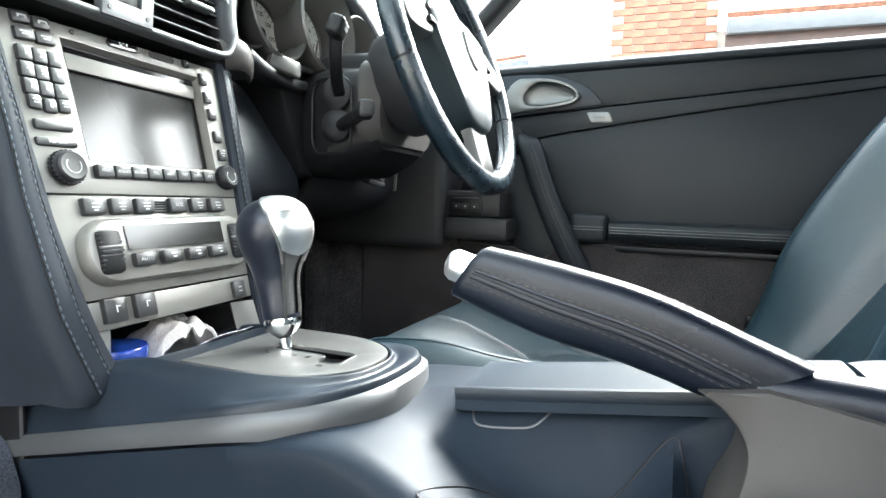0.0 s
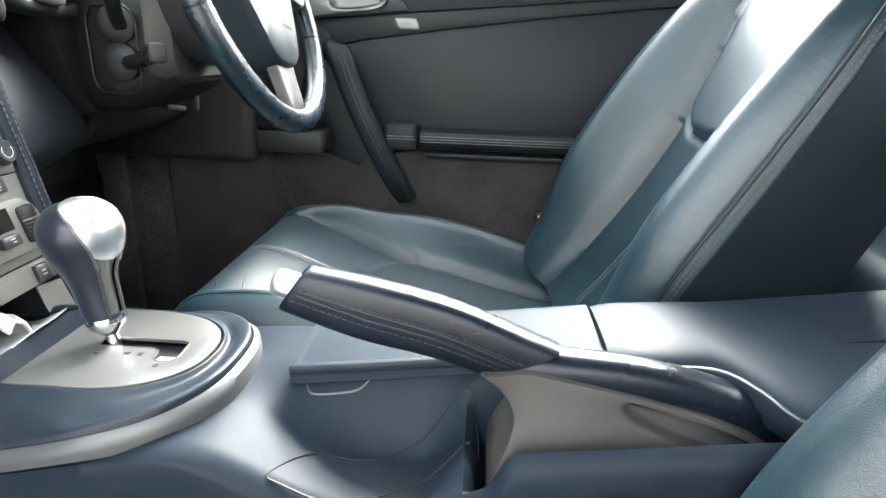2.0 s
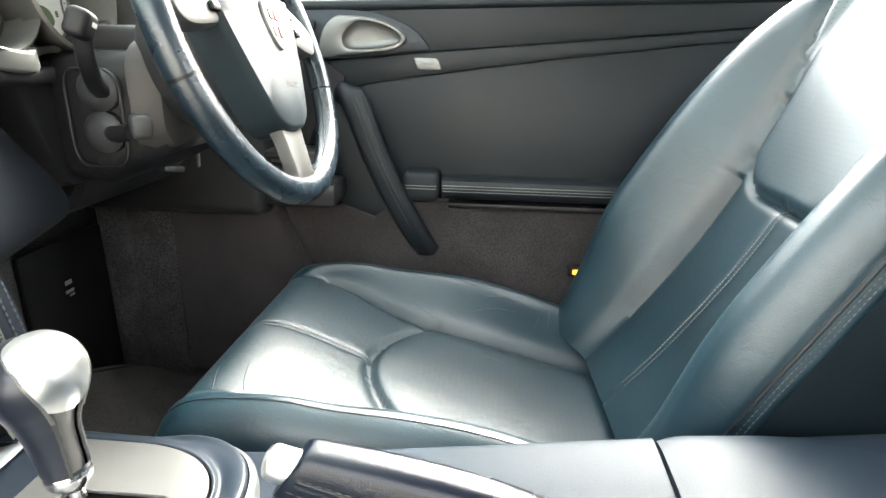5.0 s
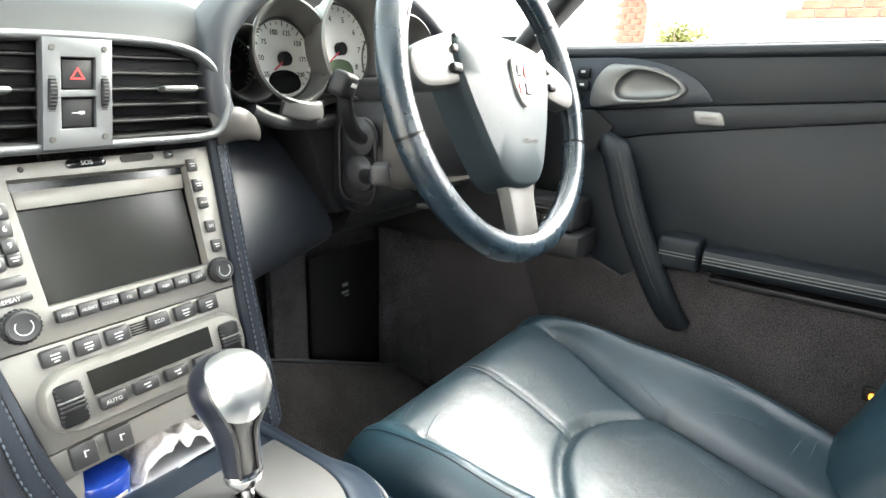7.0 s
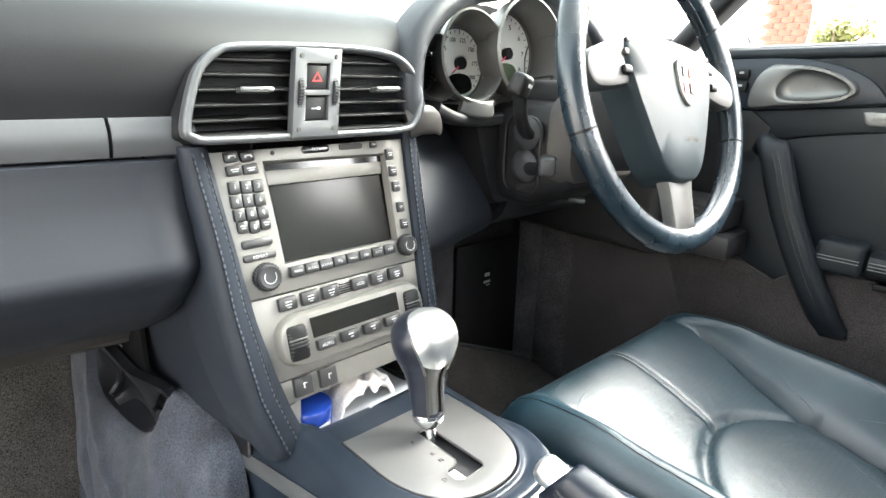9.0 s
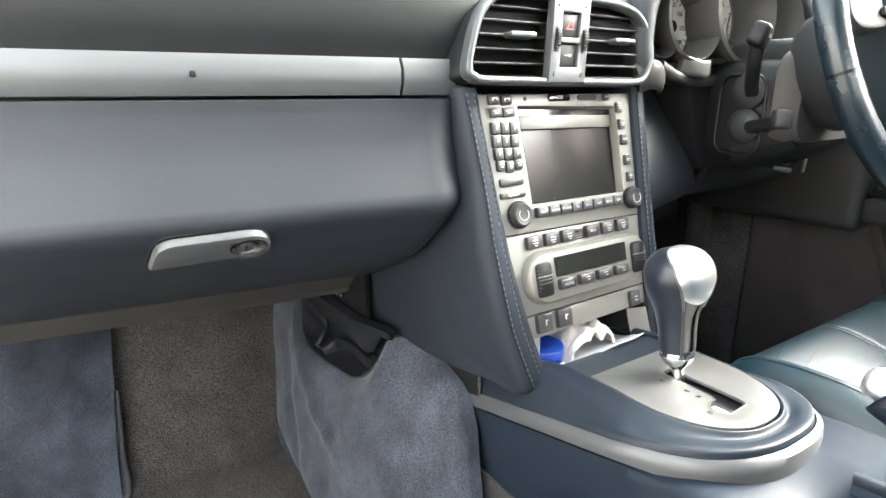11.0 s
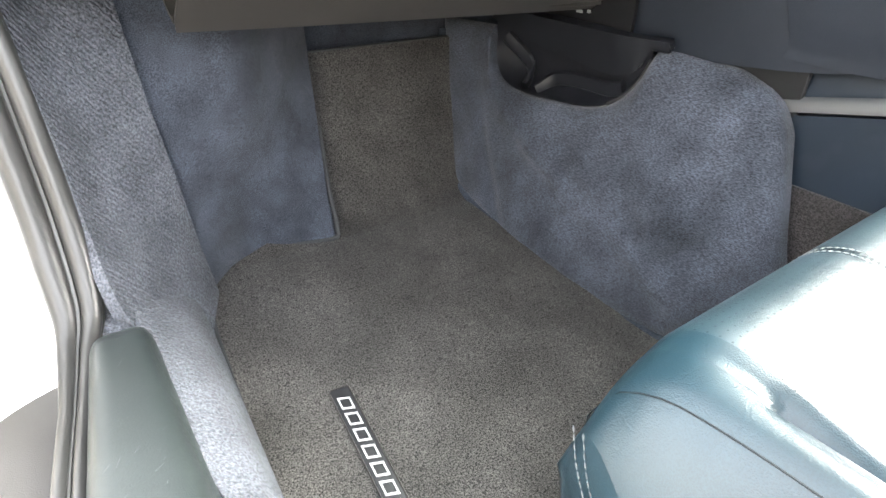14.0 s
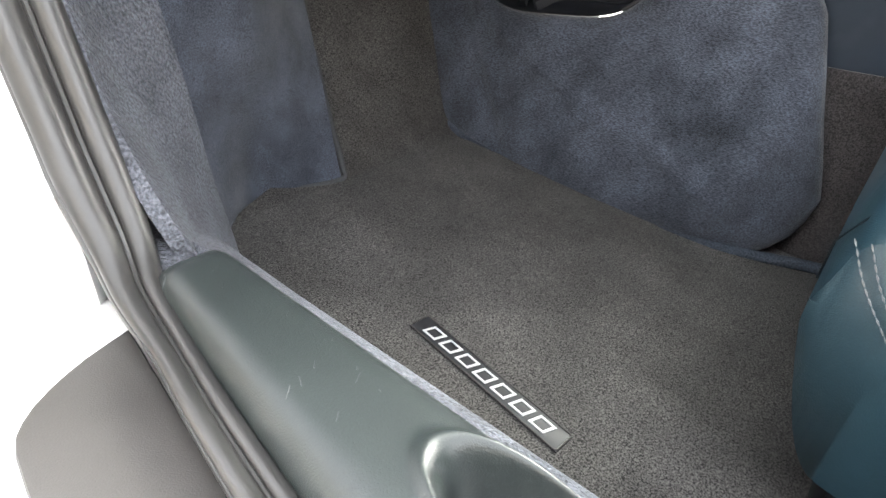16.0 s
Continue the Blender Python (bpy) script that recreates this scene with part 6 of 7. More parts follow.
tin = thing("cream_tin", (-0.058, 0.735, 0.364), "small round blue tin with a white mark", "tin")
part("tin_body", place(lathe([(0.0005, 0.0), (0.024, 0.0), (0.0255, 0.002), (0.0255, 0.016), (0.0245, 0.0175)], 40), Matrix.Translation((-0.058, 0.735, 0.3635))), BLUE, tin)
part("tin_lid", place(lathe([(0.0262, 0.0160), (0.0264, 0.025), (0.0250, 0.0272), (0.0005, 0.0274)], 40), Matrix.Translation((-0.058, 0.735, 0.3635))), BLUE, tin)
for a, w in ((-0.02, 0.016), (0.02, 0.009)):
    part("tin_mark", place(rbox((w, 0.0006, 0.004), (0.0, -0.0262, 0.0055 if w < 0.012 else 0.0105), 0.0002, 1), Matrix.Translation((-0.058, 0.735, 0.3635)) @ pose(0, 0, 0, 0, 0, 12)), WHITE, tin)
solo("paper_sheet", patch([[(-0.055, 0.700, 0.366), (0.0, 0.690, 0.3875), (0.05, 0.692, 0.388), (0.08, 0.70, 0.386)], [(-0.055, 0.735, 0.3645), (0.0, 0.73, 0.366), (0.05, 0.735, 0.367), (0.078, 0.74, 0.366)], [(-0.05, 0.80, 0.3645), (0.0, 0.80, 0.365), (0.05, 0.80, 0.366), (0.075, 0.80, 0.366)]], 14, 14, 0.0006), PAPER, "white sheet of paper under the cloth", "paper")

# ---------------- seats ----------------
def glide(t, xs, ys):
    """A smooth line through a few (x, y) pairs."""
    if t <= xs[0]:
        return ys[0]
    if t >= xs[-1]:
        return ys[-1]
    i = max(k for k in range(len(xs) - 1) if xs[k] <= t)
    h = xs[i + 1] - xs[i]
    f = (t - xs[i]) / h

    def slope(k):
        if k == 0 or k == len(xs) - 1:
            return 0.0 if k else (ys[1] - ys[0]) / (xs[1] - xs[0])
        return (ys[k + 1] - ys[k - 1]) / (xs[k + 1] - xs[k - 1])

    a, b = slope(i) * h, slope(i + 1) * h
    return (2 * f ** 3 - 3 * f * f + 1) * ys[i] + (f ** 3 - 2 * f * f + f) * a + (3 * f * f - 2 * f ** 3) * ys[i + 1] + (f ** 3 - f * f) * b


def groove(d, depth, width):
    return -depth * math.exp(-(d / width) ** 2)


def cushion_z(x, y):
    """Height of the driver's cushion; x from the seat's middle."""
    a = abs(x)
    zc = glide(y, (0.12, 0.19, 0.30, 0.40, 0.47, 0.55, 0.60, 0.63, 0.652, 0.664), (0.225, 0.236, 0.262, 0.285, 0.304, 0.336, 0.350, 0.347, 0.327, 0.285))
    amp = glide(y, (0.12, 0.2, 0.35, 0.5, 0.6, 0.66), (0.058, 0.074, 0.078, 0.050, 0.014, 0.004))
    edge = glide(y, (0.15, 0.40, 0.60), (0.120, 0.135, 0.172))
    k = min(1.0, max(0.0, (a - edge) / (0.200 - edge)))
    z = zc + (amp * (0.55 * math.sqrt(1 - (1 - k) ** 2) + 0.45 * soft(0, 1, k)) if a > edge else 0.0)
    if a > 0.190:
        k = min(1.0, (a - 0.190) / 0.050)
        z -= 0.065 * (1 - math.sqrt(max(0.0, 1 - k * k)))
    # centre pad is puffed between its seams
    arc = 0.470 - 0.070 * (a / 0.135) ** 2
    if y < arc and a < edge:
        z += 0.010 * min(1.0, (arc - y) / 0.05) ** 0.5 * min(1.0, (edge - a) / 0.03) ** 0.5
    if a < 0.145:
        z += groove(y - arc, 0.009, 0.007)
    if y < 0.58:
        z += groove(a - edge, 0.006, 0.006)
    if y > arc and y < 0.66:
        z += groove(x - 0.0, 0.004, 0.004)
    return z


BACK = (0.13, 0.245)      # foot of the backrest, y and z
LEANB = radians(28)


def back_point(x, h, d, cx, dz):
    return (cx + x, BACK[0] - h * math.sin(LEANB) + d * math.cos(LEANB), BACK[1] + dz + h * math.cos(LEANB) + d * math.sin(LEANB))


def back_width(h):
    return (glide(h, (0.0, 0.10, 0.25, 0.42, 0.52, 0.62, 0.72, 0.78), (0.225, 0.238, 0.244, 0.240, 0.222, 0.170, 0.150, 0.120)))


def back_depth(x, h, skew=0.0):
    a = abs(x) / back_width(h)
    inset = (glide(h, (0.0, 0.1, 0.25, 0.4, 0.6, 0.78), (0.03, 0.012, 0.0, 0.006, 0.03, 0.02)))
    amp = (glide(h, (0.0, 0.08, 0.2, 0.3, 0.42, 0.55, 0.65), (0.045, 0.066, 0.098, 0.100, 0.082, 0.04, 0.0)))
    kk = min(1.0, max(0.0, (a - 0.50) / 0.30))
    d = inset + skew * x + amp * (0.6 * math.sqrt(1 - (1 - kk) ** 2) + 0.4 * soft(0, 1, kk))
    if a > 0.84:
        k = (a - 0.84) / 0.16
        d -= (amp * 0.85 + 0.03) * (1 - math.sqrt(max(0.0, 1 - k * k)))
    ax = abs(x)
    # upper pad outline: round-cornered panel
    ex, eh = max(0.0, ax - 0.055) / 0.065, max(0.0, 0.395 - h) / 0.065
    rr = math.hypot(ex, eh) if h < 0.395 else ex
    if h > 0.30 and h < 0.60:
        d += groove((rr - 1) * 0.065, 0.010, 0.007) + (0.008 if rr < 1 else 0.0)
    if h < 0.34:
        d += groove(ax - 0.120, 0.006, 0.006)
        d += groove(x, 0.003, 0.004)
    return d


def build_seat(cx, dz, label, skew, trim=1.0):
    seat = thing("car_seat", (cx, 0.35, 0.05 + dz), label, "car seat", "front seats")
    rings = []
    for i in range(97):
        y = 0.664 - 0.544 * i / 96
        w = (glide(y, (0.12, 0.4, 0.6, 0.664), (0.238, 0.240, 0.236, 0.218)))
        e = glide(y, (0.15, 0.40, 0.60), (0.120, 0.135, 0.172))
        half = [e * k / 26 for k in range(27)] + [e + (w - e) * math.sin(math.pi / 2 * k / 26) for k in range(1, 27)]
        top = [-v for v in half[:0:-1]] + half
        low = 0.12 if y < 0.62 else 0.12 + 0.10 * ((y - 0.62) / 0.044) ** 2
        rings.append([(cx + x * (trim if x < 0 else 1.0), y, cushion_z(x, y) - (0.045 * soft(0.15, 0.24, -x) if trim != 1.0 else 0.0) + dz) for x in top] + [(cx + w * 1.0, y, 0.22 + dz if y < 0.655 else 0.24 + dz), (cx + w * 0.97, y, low + dz), (cx - w * 0.97 * trim, y, low + dz), (cx - w * 1.0 * trim, y, 0.22 + dz if y < 0.655 else 0.24 + dz)])
    cush = part("cushion", loft(rings), LEATHER, seat, "blue-green leather seat cushion", 75)
    cush.data.materials.append(PERF)
    for f in cush.data.polygons:
        c = f.center + base_of(cush) - Vector((cx, 0, dz))
        e = glide(c.y, (0.15, 0.40, 0.60), (0.120, 0.135, 0.172))
        if abs(c.x) < e - 0.004 and c.y > 0.14 and f.normal.z > 0.3:
            f.material_index = 1
    rings = []
    for i in range(181):
        h = 0.78 * i / 180
        w = back_width(h)
        xs2 = [w * math.sin(math.pi * (k / 130 - 0.5)) for k in range(131)]
        fade = 1.0 if h < 0.70 else max(0.25, 1 - ((h - 0.70) / 0.085) ** 2)
        front = [back_point(x, h, back_depth(x, h, skew) * fade, cx, dz) for x in xs2]
        th = (glide(h, (0, 0.1, 0.4, 0.78), (0.065, 0.075, 0.062, 0.035))) * fade
        rear = [back_point(w * s, h, -th * q, cx, dz) for s, q in ((1.0, 0.5), (0.97, 0.85), (0.85, 1.0), (0.0, 1.02), (-0.85, 1.0), (-0.97, 0.85), (-1.0, 0.5))]
        rings.append(front + rear)
    back = part("backrest", loft(rings), LEATHER, seat, "blue-green leather backrest with raised bolsters", 75)
    back.data.materials.append(PERF_BACK)
    for f in back.data.polygons:
        c = f.center + base_of(back) - Vector((cx, BACK[0], BACK[1] + dz))
        h = -c.y * math.sin(LEANB) + c.z * math.cos(LEANB)
        if 0.34 < h < 0.60 and math.hypot(max(0.0, abs(c.x) - 0.055), max(0.0, 0.395 - h)) < 0.060 and f.normal.y > 0.2:
            f.material_index = 1
    # back shell with darker side leather
    shell = []
    for i in range(40):
        h = 0.02 + 0.72 * i / 39
        w = back_width(h) + 0.002
        th = (glide(h, (0, 0.1, 0.4, 0.78), (0.09, 0.115, 0.10, 0.05)))
        edge_d = back_depth(w * 0.985, h, skew)
        shell.append([back_point(w * s, h, q, cx, dz) for s, q in ((1.0, edge_d - 0.012), (1.004, -th * 0.5), (0.98, -th * 0.9), (0.86, -th - 0.004), (0.0, -th - 0.006), (-0.86, -th - 0.004), (-0.98, -th * 0.9), (-1.004, -th * 0.5), (-1.0, edge_d - 0.012))])
    part("back_shell", loft(shell, closed=False), LEATHER_SIDE, seat, "dark leather back shell")
    # seams
    for s in (-1, 1):
        line = [back_point(s * (back_width(h) + 0.0015), h, back_depth(back_width(h) * 0.985, h, skew) - 0.008, cx, dz) for h in np.linspace(0.06, 0.60, 40)]
        part("piping", sweep([Vector(p) for p in line], circle(0.0022, 7), up=(0, 1, 0.2)), LEATHER_SIDE, back)
        for o2 in (0.004, 0.009):
            part("stitching", stitches([back_point(s * (back_width(h) + 0.0028), h, back_depth(back_width(h) * 0.985, h, skew) - 0.010 - o2, cx, dz) for h in np.linspace(0.06, 0.60, 40)], 0.0055), THREAD, back)
    for o2 in (-0.0045, 0.0045):
        part("stitching", stitches([(cx + o2, y, cushion_z(o2, y) + dz + 0.0006) for y in np.linspace(0.652, 0.476, 40)], 0.0048, 0.0038, 0.0006), PALE_THREAD, cush)
        part("stitching", stitches([back_point(o2, h, back_depth(o2, h, skew) + 0.0006, cx, dz) for h in np.linspace(0.04, 0.33, 40)], 0.0048, 0.0038, 0.0006), PALE_THREAD, back)
    if trim != 1.0:
        for o2 in (0.0, 0.008):
            part("stitching", stitches(spline([(cx - 0.222 * trim + 0.0004, 0.655 - o2, 0.222), (cx - 0.228 * trim + 0.0004, 0.640 - o2, 0.198), (cx - 0.236 * trim + 0.0004, 0.600 - o2, 0.150), (cx - 0.2335 * trim + 0.0004, 0.570 - o2, 0.105)], 16), 0.0056, 0.0048, 0.0006), THREAD, cush)
    else:
        for line in (((-0.116, 0.628), (-0.150, 0.617), (-0.196, 0.600)), ((-0.094, 0.597), (-0.150, 0.583), (-0.196, 0.558)), ((0.088, 0.334), (0.073, 0.291)), ((0.150, 0.350), (0.160, 0.309), (0.163, 0.269)), ((0.170, 0.325), (0.178, 0.290), (0.175, 0.254)), ((0.150, 0.240), (0.170, 0.231)), ((0.155, 0.220), (0.181, 0.214)), ((0.195, 0.380), (0.185, 0.340), (0.188, 0.300)), ((0.166, 0.457), (0.150, 0.425), (0.142, 0.397))):
            pts = spline([(x, y, 0.0) for x, y in line], 14)
            part("crease", sweep([(cx + p.x, p.y, cushion_z(p.x, p.y) + 0.0001) for p in pts], circle(0.0009, 6, 0.0005), scale=lambda t: 0.3 + 0.7 * math.sin(math.pi * min(1.0, max(0.02, t)))), CREASE, cush)
    for sd in (-1, 1):
        wide = trim if sd < 0 else 1.0
        seam = [(cx + sd * 0.190 * wide, 0.6655, 0.24 + dz), (cx + sd * 0.196 * wide, 0.6648, 0.27 + dz)] + [(cx + sd * 0.203 * wide, y, cushion_z(sd * 0.203, y) - (0.045 * soft(0.15, 0.24, 0.203) if wide != 1.0 else 0.0) + dz + 0.0002) for y in np.linspace(0.655, 0.20, 40)]
        part("seam", sweep(seam, circle(0.0006, 6)), LEATHER_SIDE, cush, "dark piped seam")
    # runner base
    part("seat_base", rbox((0.40, 0.46, 0.12), (cx, 0.38, 0.075 + dz), 0.02, 2), BLACK, seat)
    return seat


build_seat(0.38, 0.0, "blue-green leather driver's seat with creased bolsters", 0.08)
build_seat(-0.338, -0.062, "blue-green leather passenger seat with perforated cushion", -0.08, 1.06)

# rear seat squab and belt anchor seen past the driver's seat
rear = thing("rear_seat", (0.33, -0.6, 0.2), "small dark leather rear seat", "rear seat")
rr_ = []
for i in range(24):
    t = i / 23
    y = -0.25 - 0.42 * t
    zc = 0.375 - 0.03 * t + 0.02 * math.sin(math.pi * t) - (0.05 * (1 - t / 0.12) ** 2 if t < 0.12 else 0)
    rr_.append([(0.44 + 0.22 * math.copysign(abs(math.cos(a)) ** 0.5, math.cos(a)), y, zc - 0.09 + 0.09 * math.copysign(abs(math.sin(a)) ** 0.6, math.sin(a))) for a in np.linspace(0, 2 * math.pi, 33)[:-1]])
part("cushion", loft(rr_), LEATHER, rear)
part("base", rbox((0.5, 0.5, 0.22), (0.42, -0.52, 0.12), 0.02, 2), DOORCARPET, rear)
fl = []
for i in range(60):
    t = (i + 0.5) / 60
    ring = []
    for a in np.linspace(0, 2 * math.pi, 65)[:-1]:
        k_ = math.sin(math.pi * t) ** 0.6 * (1 + 0.07 * noise.noise((4 * math.cos(a), 4 * math.sin(a), 9 * t)) + 0.05 * noise.noise((14 * math.cos(a), 14 * math.sin(a), 36 * t)))
        ring.append((0.185 + 0.085 * k_ * math.cos(a), -0.25 - 0.24 * t, 0.35 + 0.13 * k_ * math.sin(a)))
    fl.append(ring)
solo("fleece_cover", loft(fl), FLEECE, "grey fluffy fleece lying between the rear seats", "fleece")
lampt = thing("door_lamp", (0.68, 0.16, 0.33), "small amber warning lamp low on the door", "lamp")
part("lens", place(rbox((0.008, 0.017, 0.009), (0, 0, 0), 0.0035, 4), Matrix.Translation((0.674, 0.160, 0.334))), LAMP, lampt, "lit amber lens")
part("housing", place(rbox((0.010, 0.040, 0.022), (0, 0, 0), 0.004, 2), Matrix.Translation((0.683, 0.156, 0.334))), BLACK, lampt)

# ---------------- steering wheel ----------------
TW = radians(19.2)
wm = frame_of((0.359, 0.592, 0.711), (1, -0.03, 0), (0, math.sin(TW), math.cos(TW))) @ pose(0, 0, 0, 0, 0, -6)   # z towards the driver
wheel = thing("steering_wheel", (0.359, 0.592, 0.711), "dark blue leather steering wheel with silver spokes", "steering wheel")


def rim_bm(a0, a1, n, r=0.1745, tx=0.0158, tz=0.0150, grow=0.0):
    rings = []
    for i in range(n + 1):
        a = radians(a0 + (a1 - a0) * i / n)
        swell = 1.0 + 0.10 * math.exp(-((math.degrees(a) % 360 - 30) / 14) ** 2) + 0.10 * math.exp(-((math.degrees(a) % 360 - 150) / 14) ** 2)
        rings.append([((r + (tx * swell + grow) * math.cos(t)) * math.cos(a), (r + (tx * swell + grow) * math.cos(t)) * math.sin(a), (tz + grow) * math.sin(t)) for t in np.linspace(0, 2 * math.pi, 19)[:-1]])
    return loft(rings)


for a0, a1 in ((-162.5, -17.5), (-16.5, 36.5), (37.5, 142.5), (143.5, 196.5)):
    part("rim", place(rim_bm(a0, a1, 44), wm), WHEEL, wheel)
for a in (-163, -17, 37, 143):
    part("rim_seam", place(rim_bm(a - 0.5, a + 0.5, 2, grow=-0.0006), wm), BLACK, wheel)
part("stitching", place(stitches([(0.1590 * math.cos(radians(a)), 0.1590 * math.sin(radians(a)), 0.004) for a in np.linspace(-75, 60, 60)], 0.005, 0.0042, 0.0007), wm), THREAD, wheel)
part("stitching", place(stitches([(0.1590 * math.cos(radians(a)), 0.1590 * math.sin(radians(a)), 0.004) for a in np.linspace(120, 255, 60)], 0.005, 0.0042, 0.0007), wm), THREAD, wheel)
pad_o = spline([(-0.076, 0.058), (-0.04, 0.068), (0.0, 0.070), (0.04, 0.068), (0.076, 0.058), (0.080, 0.030), (0.066, -0.015), (0.043, -0.068), (0.026, -0.088), (0.0, -0.093), (-0.026, -0.088), (-0.043, -0.068), (-0.066, -0.015), (-0.080, 0.030)], 64, loop=True)
pad_o = [(x * 1.16 - 0.004, y * 1.05 - 0.010) for x, y in pad_o]
pad = part("airbag_pad", place(loft([[(x * s, y * s, z) for x, y in pad_o] for s, z in ((1.0, -0.024), (1.0, 0.009), (0.985, 0.0155), (0.945, 0.0190), (0.60, 0.0225), (0.2, 0.0236), (0.01, 0.0237))]), wm), PAD, wheel, "dark blue leather airbag cover")
lettering("airbag_letters", "AIRBAG", 0.010, wm @ Matrix.Translation((0.014, -0.056, 0.0229)), GREYP, pad)
cr = spline([(-0.011, 0.014), (0.0, 0.0165), (0.011, 0.014), (0.0115, -0.002), (0.007, -0.013), (0.0, -0.018), (-0.007, -0.013), (-0.0115, -0.002)], 36, loop=True)
crm = wm @ Matrix.Translation((0.012, 0.012, 0.0234)) @ Matrix.Scale(1.62, 4)
crest = part("crest", place(plate(cr, (), 0.0022, 0.0006), crm), SILVER, pad, "small shield badge in silver, red and black")
for sx, sy, mt in ((-0.0045, 0.0065, BLACK), (0.0045, 0.0065, REDPRINT), (-0.0045, -0.0055, REDPRINT), (0.0040, -0.0055, BLACK)):
    part("crest_field", place(rbox((0.0062, 0.0080, 0.0008), (sx, sy, 0.0027), 0.0003, 1), crm), mt, crest)
for s in (-1, 1):
    arm = spline([(s * 0.070, 0.058), (s * 0.11, 0.050), (s * 0.156, 0.030), (s * 0.162, 0.008), (s * 0.145, -0.006), (s * 0.10, 0.0), (s * 0.070, 0.012)], 36, loop=True)
    sp_ = part("spoke", place(plate(arm, (), 0.020, 0.006), wm @ Matrix.Translation((0, 0, -0.006))), SPOKE, wheel, "satin silver spoke with buttons")
    part("spoke_button", place(rbox((0.015, 0.010, 0.008), (s * 0.098, 0.016, 0.016), 0.003, 2), wm), BLACK, sp_)
    part("spoke_button", place(rbox((0.012, 0.008, 0.007), (s * 0.094, 0.036, 0.015), 0.002, 2), wm), GREYP, sp_)
    part("spoke_button", place(rbox((0.010, 0.007, 0.007), (s * 0.088, 0.050, 0.014), 0.002, 2), wm), BLACK, sp_)
    fl = [(s * 0.082, 0.010), (s * 0.092, 0.004), (s * 0.072, -0.040), (s * 0.040, -0.094), (s * 0.026, -0.104), (s * 0.018, -0.096), (s * 0.044, -0.070), (s * 0.068, -0.016)]
    part("spoke_flank", place(plate(fl if s > 0 else fl[::-1], (), 0.018, 0.004), wm @ Matrix.Translation((0, 0, -0.014))), GREYP, wheel, "satin grey spoke flank")
low_sp = spline([(-0.030, -0.085), (0.0, -0.090), (0.030, -0.085), (0.026, -0.115), (0.0235, -0.150), (0.021, -0.157), (-0.021, -0.157), (-0.0235, -0.150), (-0.026, -0.115)], 40, loop=True)
low_sp = [(x, y * 1.03) for x, y in low_sp]
part("lower_spoke", place(plate(low_sp, (), 0.016, 0.005), wm @ Matrix.Translation((0, 0, -0.006))), SPOKE, wheel, "satin silver lower spoke")
part("hub_back", place(lathe([(0.062, -0.105), (0.074, -0.09), (0.080, -0.05), (0.082, -0.022), (0.070, -0.016), (0.001, -0.016)], 40), wm), SOFT, wheel)

# ---------------- steering column ----------------
col = thing("steering_column", (0.37, 0.75, 0.56), "black plastic steering column with control stalks", "steering column")
cr_ = []
for y, xl, xr, zl, zh in ((0.88, 0.318, 0.50, 0.552, 0.70), (0.80, 0.292, 0.50, 0.552, 0.70), (0.74, 0.272, 0.49, 0.556, 0.70), (0.70, 0.285, 0.478, 0.575, 0.70), (0.678, 0.298, 0.465, 0.59, 0.695)):
    w, hh = xr - xl, zh - zl
    cr_.append([((xl + xr) / 2 + x, y, (zl + zh) / 2 + z) for x, z in rrect(w, hh, min(w, hh) * 0.24, 6)])
part("shroud", loft(cr_), BLACK, col)
cowl = [(0.238, 0.676), (0.262, 0.612), (0.283, 0.560), (0.296, 0.550), (0.455, 0.550), (0.470, 0.690), (0.245, 0.690)]
part("cowl", place(plate([(x, z) for x, z in cowl], (), 0.085, 0.010), frame_of((0, 0.875, 0), (1, 0, 0), (0, 0, 1))), BLACK, col)
part("collar", loft([[(0.382 + x, y, 0.650 + z) for x, z in rrect(w_, h_, 0.030, 6)] for y, w_, h_ in ((0.702, 0.196, 0.112), (0.699, 0.204, 0.118), (0.686, 0.198, 0.114), (0.672, 0.176, 0.104))]), GREYP, col, "warm grey column collar")
part("stalk_bezel", sweep([(0.270 + 0.30 * max(0.0, y - 0.74), y, z) for y, z in [(0.735 + a * 0.75, 0.630 + b) for a, b in rrect(0.088, 0.100, 0.022, 6)]], circle(0.0022, 8), loop=True, up=(1, 0, 0)), BLACK, col)
part("upper_shroud", rbox((0.13, 0.12, 0.05), (0.375, 0.73, 0.70), 0.018, 3), BLACK, col)
for z, y in ((0.660, 0.725), (0.617, 0.725)):
    part("stalk_boot", place(lathe([(0.022, -0.004), (0.022, 0.004), (0.016, 0.010), (0.010, 0.012), (0.001, 0.012)], 24), frame_of((0.272, y, z), (0, 1, 0), (0, 0, 1)) @ pose(0, 0, 0, 0, 180, 0)), SOFT, col)
st = part("stalk", sweep(spline([(0.275, 0.722, 0.655), (0.240, 0.706, 0.668), (0.214, 0.692, 0.690), (0.205, 0.686, 0.712)], 16), rrect(0.016, 0.013, 0.005, 3)), BLACK, col, "black upper control stalk")
part("stalk_end", place(rbox((0.030, 0.020, 0.026), (0, 0, 0), 0.006, 3), pose(0.200, 0.682, 0.721, 20, 10, 20)), BLACK, st)
part("stalk_mark", place(rbox((0.012, 0.0006, 0.004), (0.002, -0.0102, 0.003), 0, 1), pose(0.200, 0.682, 0.721, 20, 10, 20)), WHITE, st)
st = part("stalk", sweep(spline([(0.276, 0.722, 0.616), (0.252, 0.700, 0.618), (0.236, 0.672, 0.624)], 12), circle(0.0085, 12)), BLACK, col, "black lower control stalk")
